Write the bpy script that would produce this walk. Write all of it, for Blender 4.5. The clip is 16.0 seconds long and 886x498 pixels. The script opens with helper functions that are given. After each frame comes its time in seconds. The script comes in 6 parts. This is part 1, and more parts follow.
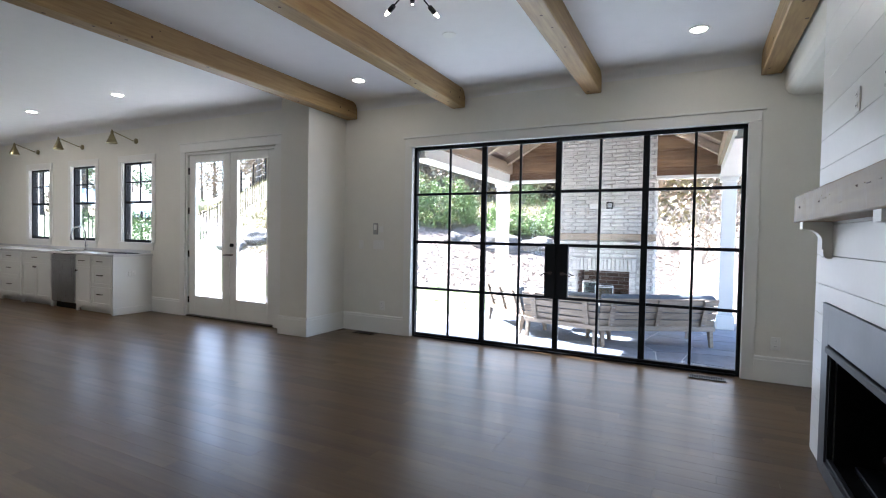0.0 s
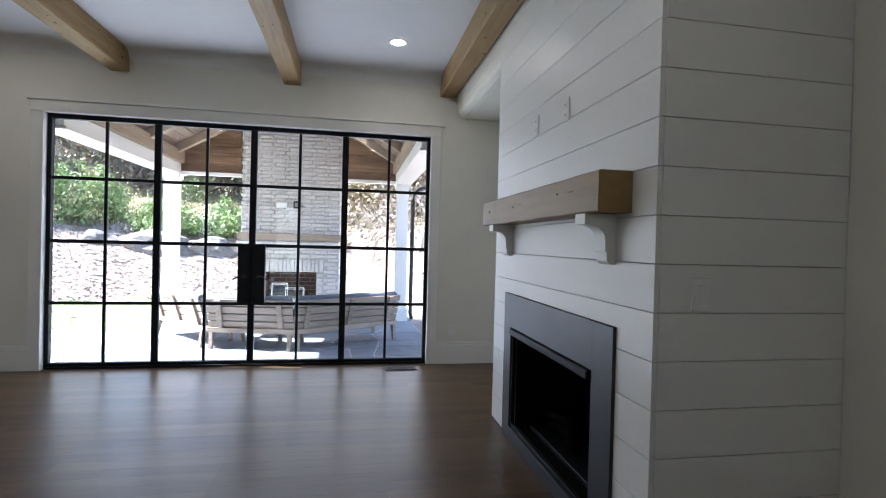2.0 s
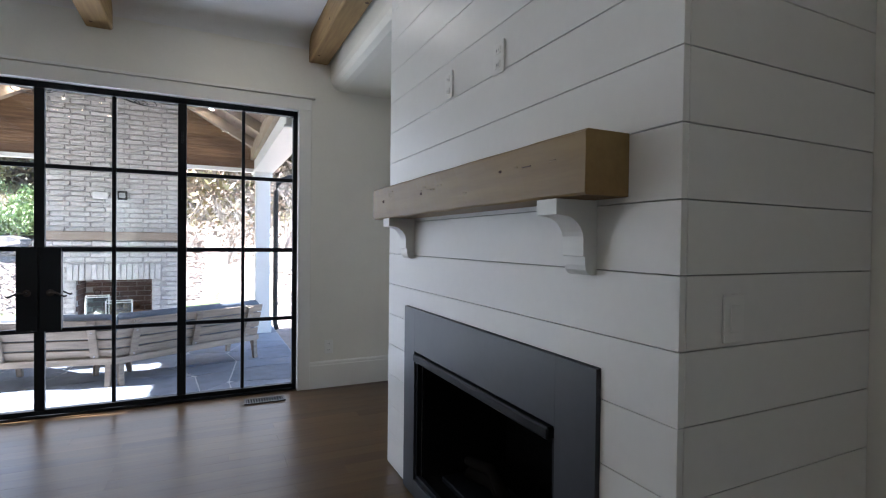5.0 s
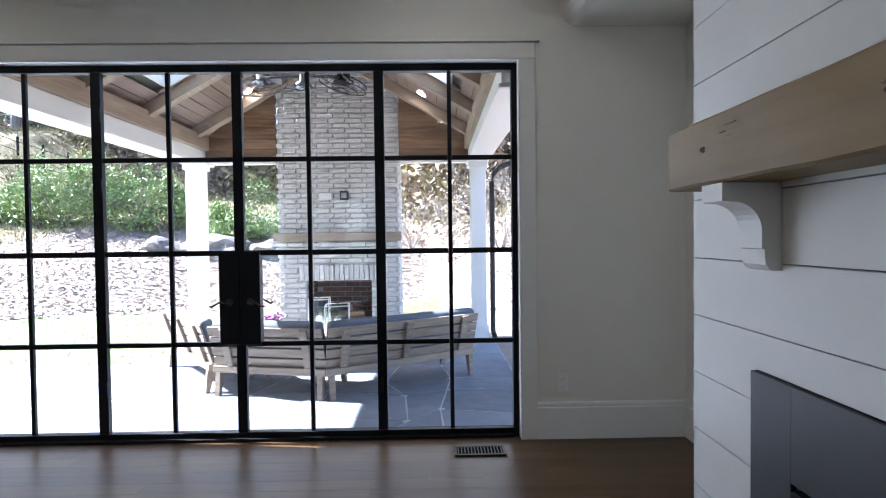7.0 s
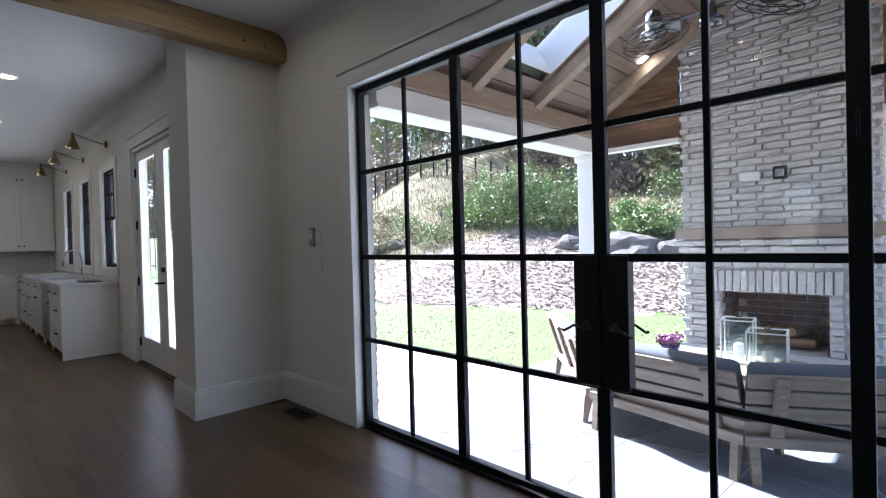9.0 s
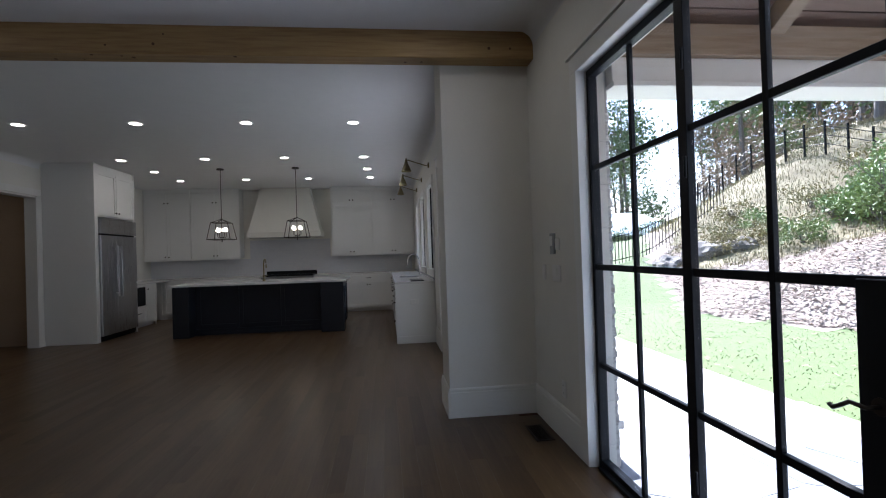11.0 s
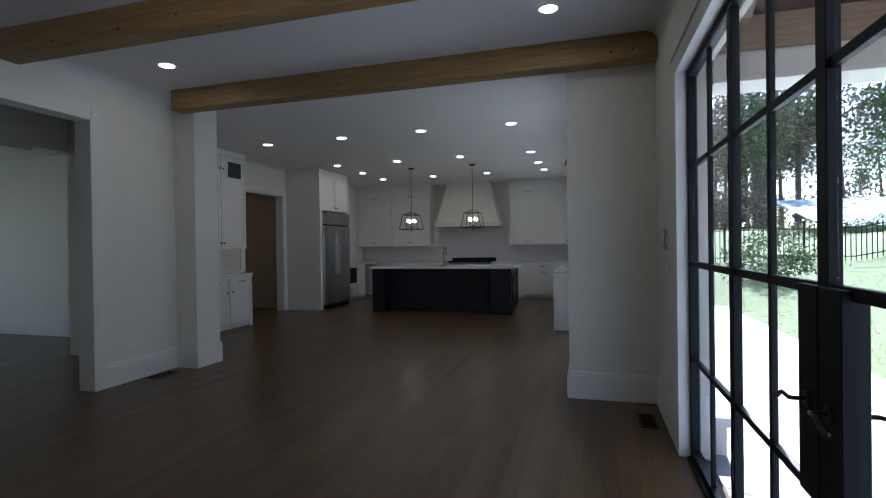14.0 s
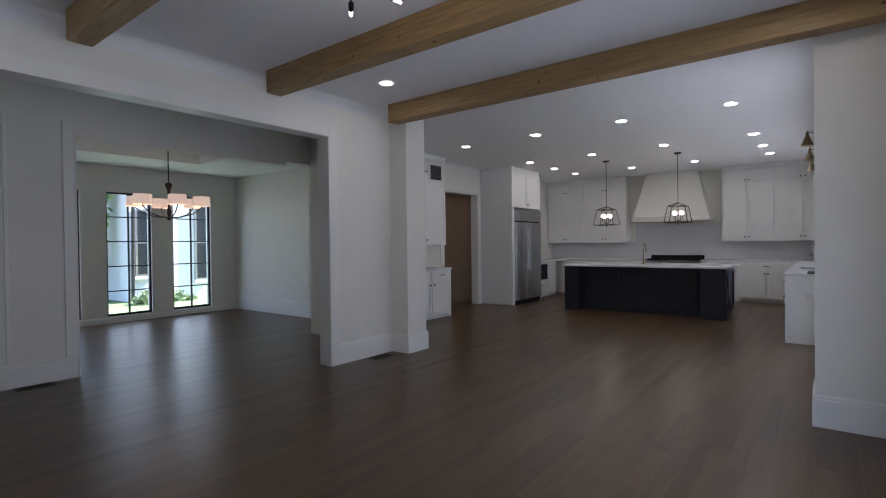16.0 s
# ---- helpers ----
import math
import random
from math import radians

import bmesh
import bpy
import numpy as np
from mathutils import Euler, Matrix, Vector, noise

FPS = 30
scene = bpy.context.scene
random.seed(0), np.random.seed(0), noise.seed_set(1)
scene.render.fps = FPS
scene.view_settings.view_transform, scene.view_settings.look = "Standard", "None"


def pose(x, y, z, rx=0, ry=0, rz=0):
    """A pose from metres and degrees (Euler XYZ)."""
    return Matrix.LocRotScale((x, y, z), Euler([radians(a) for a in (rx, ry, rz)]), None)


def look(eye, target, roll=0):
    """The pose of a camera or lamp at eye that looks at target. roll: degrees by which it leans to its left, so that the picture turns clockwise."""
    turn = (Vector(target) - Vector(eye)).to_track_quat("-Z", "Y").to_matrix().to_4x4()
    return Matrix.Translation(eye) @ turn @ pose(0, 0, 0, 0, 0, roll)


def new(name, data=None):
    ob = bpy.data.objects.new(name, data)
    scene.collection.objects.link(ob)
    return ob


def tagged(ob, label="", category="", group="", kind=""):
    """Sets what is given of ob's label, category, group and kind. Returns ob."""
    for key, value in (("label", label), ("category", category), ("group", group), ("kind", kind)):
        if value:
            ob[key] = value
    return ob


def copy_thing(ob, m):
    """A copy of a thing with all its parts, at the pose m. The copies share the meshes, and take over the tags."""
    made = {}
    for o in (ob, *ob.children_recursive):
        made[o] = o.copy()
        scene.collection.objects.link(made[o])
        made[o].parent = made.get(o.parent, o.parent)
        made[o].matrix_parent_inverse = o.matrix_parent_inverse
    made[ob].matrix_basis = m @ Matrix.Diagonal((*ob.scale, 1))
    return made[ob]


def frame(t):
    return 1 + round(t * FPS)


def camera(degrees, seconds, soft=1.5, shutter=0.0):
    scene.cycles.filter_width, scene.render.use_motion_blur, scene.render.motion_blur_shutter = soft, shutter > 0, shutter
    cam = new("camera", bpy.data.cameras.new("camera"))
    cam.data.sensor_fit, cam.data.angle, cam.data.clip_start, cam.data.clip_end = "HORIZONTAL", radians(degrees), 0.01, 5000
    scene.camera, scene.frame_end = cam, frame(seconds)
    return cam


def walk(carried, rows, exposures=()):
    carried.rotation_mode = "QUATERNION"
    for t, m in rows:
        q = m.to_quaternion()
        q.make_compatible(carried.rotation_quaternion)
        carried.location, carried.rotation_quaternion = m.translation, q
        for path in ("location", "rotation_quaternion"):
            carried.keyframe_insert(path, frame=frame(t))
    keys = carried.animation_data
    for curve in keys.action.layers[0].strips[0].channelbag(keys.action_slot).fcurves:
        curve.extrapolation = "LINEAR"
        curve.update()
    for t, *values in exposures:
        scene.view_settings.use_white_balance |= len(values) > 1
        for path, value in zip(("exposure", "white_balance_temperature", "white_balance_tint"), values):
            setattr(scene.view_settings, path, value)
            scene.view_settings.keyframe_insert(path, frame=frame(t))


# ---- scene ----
cam = camera(83.6, 16.0, soft=1.1)
PATH = [
    (0, (3.205, -5.504, 1.297), (2.302, -3.72, 1.243), 1.1),
    (0.5, (3.146, -5.438, 1.28), (2.544, -3.531, 1.241), 1.4),
    (1, (3.037, -5.385, 1.282), (2.772, -3.403, 1.247), 1.4),
    (1.5, (2.941, -5.289, 1.281), (3.001, -3.29, 1.25), 1.4),
    (2, (2.84, -5.256, 1.275), (3.198, -3.288, 1.256), 1.5),
    (2.5, (2.722, -5.266, 1.277), (3.426, -3.394, 1.261), 1.3),
    (3, (2.686, -5.265, 1.282), (3.608, -3.491, 1.264), 0.9),
    (5.5, (3.008, -4.129, 1.296), (3.805, -2.295, 1.26), 0.4),
    (6, (3.064, -3.822, 1.294), (3.691, -1.924, 1.254), 0.2),
    (6.5, (3.08, -3.517, 1.294), (3.499, -1.562, 1.25), -0.2),
    (7, (3.096, -3.203, 1.295), (3.127, -1.203, 1.25), -0.7),
    (7.5, (3.058, -2.899, 1.296), (2.633, -0.945, 1.25), -1.0),
    (8, (3.009, -2.63, 1.299), (2.23, -0.789, 1.26), -1.2),
    (8.5, (2.995, -2.339, 1.303), (1.863, -0.691, 1.271), -1.5),
    (9, (2.918, -2.102, 1.298), (1.508, -0.685, 1.274), -1.5),
    (9.5, (2.82, -1.858, 1.313), (1.173, -0.725, 1.294), -1.7),
    (10, (2.805, -1.612, 1.311), (0.977, -0.8, 1.307), -2.0),
    (12.5, (3.217, -0.833, 1.35), (1.245, -1.171, 1.362), -1.1),
    (13, (3.319, -0.674, 1.335), (1.369, -1.118, 1.34), -1.0),
    (13.5, (3.396, -0.64, 1.336), (1.467, -1.167, 1.334), -0.8),
    (14, (3.403, -0.617, 1.345), (1.483, -1.178, 1.333), -0.8),
    (14.5, (3.405, -0.659, 1.355), (1.51, -1.299, 1.34), -0.6),
    (15, (3.42, -0.677, 1.355), (1.586, -1.476, 1.34), -0.3),
    (15.5, (3.441, -0.723, 1.359), (1.719, -1.741, 1.339), -0.4),
    (16, (3.463, -0.736, 1.375), (1.876, -1.953, 1.353), -0.7),
]
walk(cam, [(t, look(eye, aim, roll)) for t, eye, aim, roll in PATH],
     exposures=[(0, 3.38, 5580, 13), (3, 3.15, 5620, 14), (5.5, 3.15, 5600, 14), (7, 2.95, 5470, 15), (8.5, 2.5, 5450, 15.5), (10, 2.28, 5530, 17), (12.5, 2.02, 5380, 12), (14.5, 2.14, 5340, 12), (16, 2.85, 5480, 19)])

# ---- sky and sun ----
SUN = Vector((-0.77, 0.09, 0.69)).normalized()
world = bpy.data.worlds.new("sky")
scene.world = world
world.use_nodes = True
wn = world.node_tree.nodes
sky = wn.new("ShaderNodeTexSky")
sky.sky_type = "NISHITA"
sky.sun_disc = False
sky.sun_elevation = math.asin(SUN.z)
sky.sun_rotation = math.atan2(SUN.x, SUN.y)
world.node_tree.links.new(sky.outputs[0], wn["Background"].inputs[0])
wn["Background"].inputs[1].default_value = 0.095
sun = new("sun", bpy.data.lights.new("sun", "SUN"))
sun.data.energy, sun.data.angle, sun.data.color = 5.0, radians(0.53), (1.0, 0.95, 0.87)
sun.matrix_world = look(SUN * 50, (0, 0, 0))


def window_light(name, x0, x1, z0, z1, y, power, aim=(0, -1, 0)):
    """An area lamp added in a window's opening to top up the sky's light."""
    lamp = new(name, bpy.data.lights.new(name, "AREA"))
    lamp.data.shape, lamp.data.size, lamp.data.size_y = "RECTANGLE", x1 - x0, z1 - z0
    lamp.data.energy, lamp.data.color = power, (0.86, 0.93, 1.0)
    eye = Vector(((x0 + x1) / 2, y, (z0 + z1) / 2))
    lamp.matrix_world = look(eye, eye + Vector(aim))
    return lamp


window_light("window_light_living", 0.05, 3.58, 0.06, 2.36, 0.06, 4.5)
window_light("window_light_door", -3.6, -1.95, 0.3, 2.33, -0.37, 2.2)
for a, b in ((-5.2, -4.6), (-6.7, -6.2), (-8.2, -7.7)):
    window_light("window_light_kitchen", a, b, 1.15, 2.36, -0.34, 0.6)
for a, b in ((-1.83, -1.12), (-0.67, 0.03), (0.49, 1.19)):
    window_light("window_light_dining", a, b, 0.17, 2.34, -11.12, 0.7, (0, 1, 0))


# ---- materials ----
def material(name, base, rough=0.5, metal=0.0, grain=0.0, scale=20.0, tint=None, stretch=(1, 1, 1), bump=0.0,
             large=0.0, coat=0.0, emit=0.0, rnd=0.0, island=False):
    """A surface with fine grain, slower stains, an own shade for each object and a fine relief."""
    m = bpy.data.materials.new(name)
    m.use_nodes = True
    nt = m.node_tree
    n, l = nt.nodes, nt.links
    b = n["Principled BSDF"]
    b.inputs["Base Color"].default_value = (*base, 1)
    b.inputs["Roughness"].default_value = rough
    b.inputs["Metallic"].default_value = metal
    b.inputs["Coat Weight"].default_value = coat
    if emit:
        b.inputs["Emission Color"].default_value = (*base, 1)
        b.inputs["Emission Strength"].default_value = emit
    if not (grain or large or bump or rnd):
        return m
    co = n.new("ShaderNodeTexCoord")
    mp = n.new("ShaderNodeMapping")
    mp.inputs["Scale"].default_value = stretch
    l.new(co.outputs["Object"], mp.inputs["Vector"])
    vec = mp.outputs[0]
    if rnd:
        info = n.new("ShaderNodeNewGeometry" if island else "ShaderNodeObjectInfo")
        r = info.outputs["Random Per Island" if island else "Random"]
        comb = n.new("ShaderNodeCombineXYZ")
        mul = n.new("ShaderNodeMath")
        mul.operation = "MULTIPLY"
        mul.inputs[1].default_value = 37.0
        l.new(r, mul.inputs[0])
        for i in range(3):
            l.new(mul.outputs[0], comb.inputs[i])
        add = n.new("ShaderNodeVectorMath")
        l.new(vec, add.inputs[0])
        l.new(comb.outputs[0], add.inputs[1])
        vec = add.outputs[0]
    fine = n.new("ShaderNodeTexNoise")
    fine.inputs["Scale"].default_value, fine.inputs["Detail"].default_value = scale, 6
    l.new(vec, fine.inputs["Vector"])
    slow = n.new("ShaderNodeTexNoise")
    slow.inputs["Scale"].default_value, slow.inputs["Detail"].default_value = scale * 0.09, 3
    l.new(vec, slow.inputs["Vector"])
    dark = tint or tuple(c * 0.55 for c in base)
    mix = n.new("ShaderNodeMix")
    mix.data_type = "RGBA"
    mix.inputs["A"].default_value, mix.inputs["B"].default_value = (*base, 1), (*dark, 1)
    ramp = n.new("ShaderNodeMapRange")
    ramp.inputs["From Min"].default_value, ramp.inputs["From Max"].default_value = 0.35, 0.75
    ramp.inputs["To Max"].default_value = grain
    l.new(fine.outputs["Fac"], ramp.inputs["Value"])
    total = ramp.outputs[0]
    if large:
        ramp2 = n.new("ShaderNodeMapRange")
        ramp2.inputs["From Min"].default_value, ramp2.inputs["From Max"].default_value = 0.4, 0.7
        ramp2.inputs["To Max"].default_value = large
        l.new(slow.outputs["Fac"], ramp2.inputs["Value"])
        s = n.new("ShaderNodeMath")
        l.new(total, s.inputs[0])
        l.new(ramp2.outputs[0], s.inputs[1])
        total = s.outputs[0]
    if rnd:
        ramp3 = n.new("ShaderNodeMath")
        ramp3.operation = "MULTIPLY"
        ramp3.inputs[1].default_value = rnd
        l.new(r, ramp3.inputs[0])
        s = n.new("ShaderNodeMath")
        s.use_clamp = True
        l.new(total, s.inputs[0])
        l.new(ramp3.outputs[0], s.inputs[1])
        total = s.outputs[0]
    l.new(total, mix.inputs["Factor"])
    l.new(mix.outputs["Result"], b.inputs["Base Color"])
    if emit:
        l.new(mix.outputs["Result"], b.inputs["Emission Color"])
    rr = n.new("ShaderNodeMapRange")
    rr.inputs["To Min"].default_value, rr.inputs["To Max"].default_value = max(rough - 0.06, 0.02), min(rough + 0.08, 1)
    l.new(slow.outputs["Fac"], rr.inputs["Value"])
    l.new(rr.outputs[0], b.inputs["Roughness"])
    if bump:
        bp = n.new("ShaderNodeBump")
        bp.inputs["Strength"].default_value, bp.inputs["Distance"].default_value = bump, 0.01
        l.new(fine.outputs["Fac"], bp.inputs["Height"])
        l.new(bp.outputs[0], b.inputs["Normal"])
    return m


def glass_material(name, tint=(1, 1, 1), base=0.025):
    m = bpy.data.materials.new(name)
    m.use_nodes = True
    n, l = m.node_tree.nodes, m.node_tree.links
    clear, gloss, mix = n.new("ShaderNodeBsdfTransparent"), n.new("ShaderNodeBsdfGlossy"), n.new("ShaderNodeMixShader")
    clear.inputs[0].default_value = (*tint, 1)
    gloss.inputs["Roughness"].default_value = 0.02
    lw = n.new("ShaderNodeLayerWeight")
    lw.inputs["Blend"].default_value = 0.5
    power, scale_, add = n.new("ShaderNodeMath"), n.new("ShaderNodeMath"), n.new("ShaderNodeMath")
    power.operation, scale_.operation, add.operation = "POWER", "MULTIPLY", "ADD"
    power.inputs[1].default_value, scale_.inputs[1].default_value, add.inputs[1].default_value = 5.0, 0.55, base
    l.new(lw.outputs["Facing"], power.inputs[0])
    l.new(power.outputs[0], scale_.inputs[0])
    l.new(scale_.outputs[0], add.inputs[0])
    l.new(add.outputs[0], mix.inputs[0])
    l.new(clear.outputs[0], mix.inputs[1])
    l.new(gloss.outputs[0], mix.inputs[2])
    l.new(mix.outputs[0], n["Material Output"].inputs["Surface"])
    return m


PAINT = material("wall_paint", (0.76, 0.745, 0.685), 0.6, grain=0.05, scale=60, large=0.05, bump=0.04)
TRIM = material("trim_paint", (0.78, 0.775, 0.74), 0.38, grain=0.04, scale=40, large=0.04, bump=0.02)
CEIL = material("ceiling_paint", (0.78, 0.78, 0.78), 0.75, grain=0.05, scale=80, large=0.04, bump=0.05)
SHIP = material("shiplap_paint", (0.77, 0.765, 0.74), 0.36, grain=0.05, scale=30, large=0.05, stretch=(1, 1, 1), bump=0.03, rnd=0.05)
GAP = material("shiplap_gap", (0.22, 0.22, 0.21), 0.9, grain=0.2, scale=30)
JOINT = material("floor_joint", (0.085, 0.05, 0.028), 0.8, grain=0.3, scale=30)
OAK = material("oak_plank", (0.126, 0.076, 0.033), 0.31, grain=0.4, scale=16, tint=(0.058, 0.032, 0.016), stretch=(0.25, 4, 4), bump=0.014, large=0.3, rnd=0.55)
OAKS = material("oak_planks_far", (0.126, 0.076, 0.033), 0.31, grain=0.4, scale=16, tint=(0.058, 0.032, 0.016), stretch=(0.25, 4, 4), bump=0.014, large=0.3, rnd=0.55, island=True)
for m in (OAK, OAKS):
    m.node_tree.nodes["Principled BSDF"].inputs["Specular IOR Level"].default_value = 0.33
CEDAR = material("stained_cedar", (0.42, 0.290, 0.118), 0.5, grain=0.6, scale=9, tint=(0.22, 0.125, 0.05), stretch=(5, 0.35, 5), bump=0.25, large=0.35, rnd=0.2)
KNOT = material("cedar_knot", (0.10, 0.05, 0.022), 0.6, grain=0.4, scale=60)
RAFTER = material("pale_cedar_rafter", (0.42, 0.345, 0.26), 0.6, grain=0.5, scale=9, tint=(0.22, 0.15, 0.09), stretch=(5, 0.35, 5), bump=0.25, large=0.3, rnd=0.3)
CEDARX = material("rough_sawn_board", (0.40, 0.25, 0.13), 0.6, grain=0.75, scale=8, tint=(0.13, 0.07, 0.035), stretch=(0.35, 5, 5), bump=0.4, large=0.5, rnd=0.5)
PORCHW = material("porch_ceiling_board", (0.30, 0.215, 0.17), 0.6, grain=0.5, scale=9, tint=(0.15, 0.10, 0.075), stretch=(5, 0.35, 5), bump=0.3, large=0.3, rnd=0.4)
MANTEL = material("hewn_mantel_wood", (0.275, 0.180, 0.058), 0.48, grain=0.45, scale=6, tint=(0.15, 0.082, 0.03), stretch=(5, 0.5, 5), bump=0.22, large=0.45)
STEEL = material("black_steel", (0.005, 0.006, 0.008), 0.5, metal=0.0, grain=0.3, scale=60, bump=0.05)
SLATE = material("charcoal_surround", (0.032, 0.035, 0.043), 0.42, grain=0.25, scale=30, large=0.2, bump=0.03)
SOOTSHADE = material("soot_and_vent_shade", (0.010, 0.010, 0.010), 0.8, grain=0.4, scale=30, bump=0.2)
LOGC = material("ceramic_log", (0.013, 0.011, 0.009), 0.8, grain=0.7, scale=18, bump=0.6, rnd=0.4)
INOX = material("stainless_steel", (0.42, 0.42, 0.43), 0.28, metal=1.0, grain=0.15, scale=30, stretch=(30, 30, 1), bump=0.02)
CHROME = material("chrome", (0.7, 0.7, 0.72), 0.12, metal=1.0)
BRASS = material("aged_brass", (0.27, 0.23, 0.13), 0.36, metal=1.0, grain=0.3, scale=40)
GUNMETAL = material("polished_gunmetal", (0.22, 0.23, 0.25), 0.22, metal=1.0, grain=0.2, scale=30)
GREYP = material("grey_plastic", (0.35, 0.36, 0.36), 0.4, grain=0.05, scale=40)
BRONZE = material("dark_bronze", (0.045, 0.035, 0.028), 0.4, metal=0.7, grain=0.2, scale=50)
CAB = material("cabinet_paint", (0.76, 0.76, 0.74), 0.4, grain=0.04, scale=40, large=0.04)
INK = material("island_paint", (0.012, 0.014, 0.022), 0.4, grain=0.25, scale=30, large=0.2)
STONE = material("quartz_worktop", (0.74, 0.73, 0.72), 0.2, grain=0.12, scale=3, large=0.15, tint=(0.5, 0.5, 0.5), coat=0.2)
TILE = material("backsplash_tile", (0.68, 0.69, 0.72), 0.22, grain=0.08, scale=20, bump=0.05, rnd=0.08, island=True)
GLASS = glass_material("window_glass")
BULB = material("lit_bulb", (1.0, 0.80, 0.55), 0.3, emit=5)
LED = material("downlight_lens", (1.0, 0.88, 0.70), 0.4, emit=10)
LEDDIM = material("dim_downlight_lens", (1.0, 0.85, 0.62), 0.4, emit=5)
SHADE = material("lit_fabric_shade", (1.0, 0.70, 0.48), 0.8, emit=0.07, grain=0.1, scale=80)
PLASTIC = material("white_plastic", (0.78, 0.775, 0.75), 0.35, grain=0.03, scale=50)
BRICKW = material("painted_brick", (0.68, 0.66, 0.63), 0.7, grain=0.4, scale=26, bump=0.9, large=0.25, rnd=0.16)
BRICKS = material("painted_brick_rest", (0.68, 0.66, 0.63), 0.7, grain=0.4, scale=26, bump=0.9, large=0.25, rnd=0.16, island=True)
MORTAR = material("painted_mortar", (0.50, 0.485, 0.46), 0.85, grain=0.4, scale=60, bump=0.5)
FIREBR = material("fire_brick", (0.22, 0.15, 0.12), 0.85, grain=0.5, scale=40, bump=0.4, rnd=0.5, tint=(0.09, 0.06, 0.05), island=True)
SLAB = material("patio_stone", (0.25, 0.285, 0.345), 0.6, grain=0.4, scale=9, large=0.5, bump=0.2, rnd=0.45)
JOINTP = material("pale_stone_joint", (0.50, 0.51, 0.52), 0.85, grain=0.3, scale=30, bump=0.2)
CONCRETE = material("pale_concrete", (0.52, 0.515, 0.50), 0.8, grain=0.25, scale=20, large=0.3, bump=0.15)
TEAK = material("weathered_teak", (0.36, 0.30, 0.24), 0.7, grain=0.6, scale=10, tint=(0.17, 0.135, 0.105), stretch=(0.5, 4, 4), bump=0.3, large=0.2, rnd=0.3)
LAWN = material("lawn_ground", (0.095, 0.155, 0.045), 0.9, grain=0.7, scale=40, tint=(0.13, 0.16, 0.065), bump=0.6, large=0.5)
MULCH = material("pine_mulch", (0.37, 0.315, 0.265), 0.9, grain=0.8, scale=30, tint=(0.19, 0.145, 0.12), bump=0.9, large=0.3)
GRASS = material("grass_blades", (0.145, 0.22, 0.06), 0.6, grain=0.4, scale=3, tint=(0.20, 0.22, 0.09), rnd=0.6, island=True)
CHIP = material("bark_chips", (0.46, 0.39, 0.33), 0.9, grain=0.4, scale=20, rnd=0.9, island=True, tint=(0.25, 0.19, 0.16))
LANTERNG = glass_material("lantern_glass", (0.93, 0.97, 0.94), 0.16)
LEAF = material("pine_leaves", (0.17, 0.25, 0.085), 0.55, grain=0.3, scale=3, rnd=0.8, island=True, tint=(0.08, 0.12, 0.045))
PINE = material("young_pine_needles", (0.27, 0.36, 0.13), 0.55, grain=0.3, scale=3, rnd=0.8, island=True, tint=(0.13, 0.19, 0.065))
BRUSH = material("dry_brush_leaves", (0.34, 0.32, 0.15), 0.7, grain=0.3, scale=3, rnd=0.9, island=True, tint=(0.20, 0.16, 0.08))
AUTUMN = material("autumn_leaves", (0.36, 0.255, 0.18), 0.7, grain=0.3, scale=2, rnd=0.9, island=True, tint=(0.17, 0.15, 0.11))
BARK = material("tree_bark", (0.17, 0.15, 0.14), 0.9, grain=0.6, scale=14, stretch=(3, 3, 0.5), bump=0.6, rnd=0.5)
PALEBARK = material("pale_branch", (0.34, 0.31, 0.28), 0.85, grain=0.5, scale=14, bump=0.4)
ROCK = material("field_stone", (0.18, 0.165, 0.15), 0.85, grain=0.6, scale=9, bump=0.7, large=0.4)
WATER = material("blue_cover_sheet", (0.22, 0.34, 0.42), 0.6, grain=0.1, scale=4, bump=0.1)
STUCCO = material("white_stucco", (0.72, 0.73, 0.74), 0.8, grain=0.12, scale=50, bump=0.15)
TAN = material("mudroom_wall", (0.45, 0.35, 0.25), 0.7, grain=0.1, scale=40, large=0.1)
MUM = material("purple_mums", (0.30, 0.10, 0.28), 0.7, rnd=0.6, grain=0.2, scale=9, island=True, tint=(0.5, 0.3, 0.45))
POTM = material("blue_glazed_pot", (0.06, 0.09, 0.22), 0.25, grain=0.2, scale=20)
PIPE = material("dark_downpipe", (0.05, 0.048, 0.045), 0.45, metal=0.5, grain=0.2, scale=30)
CUSH = material("grey_cushion", (0.13, 0.15, 0.18), 0.9, grain=0.2, scale=120, bump=0.2)
for m, level in ((STEEL, 0.2), (LOGC, 0.0), (SOOTSHADE, 0.0)):
    m.node_tree.nodes["Principled BSDF"].inputs["Specular IOR Level"].default_value = level


# ---- building helpers ----
def mesh_of(bm, name, mat):
    me = bpy.data.meshes.new(name)
    bm.to_mesh(me)
    bm.free()
    if mat:
        me.materials.append(mat)
    return me


def part(name, bm, mat, parent=None, label="", smooth=False):
    """One mesh object under a thing or a part."""
    me = mesh_of(bm, name, mat)
    if smooth:
        for p in me.polygons:
            p.use_smooth = True
    ob = new(name, me)
    ob.parent = parent
    if label:
        ob["label"] = label
    return ob


def thing(name, at=(0, 0, 0), rz=0, label="", category="", group="", kind=""):
    ob = new(name)
    ob.empty_display_size = 0.1
    ob.matrix_basis = pose(*at, 0, 0, rz)
    return tagged(ob, label, category, group, kind)


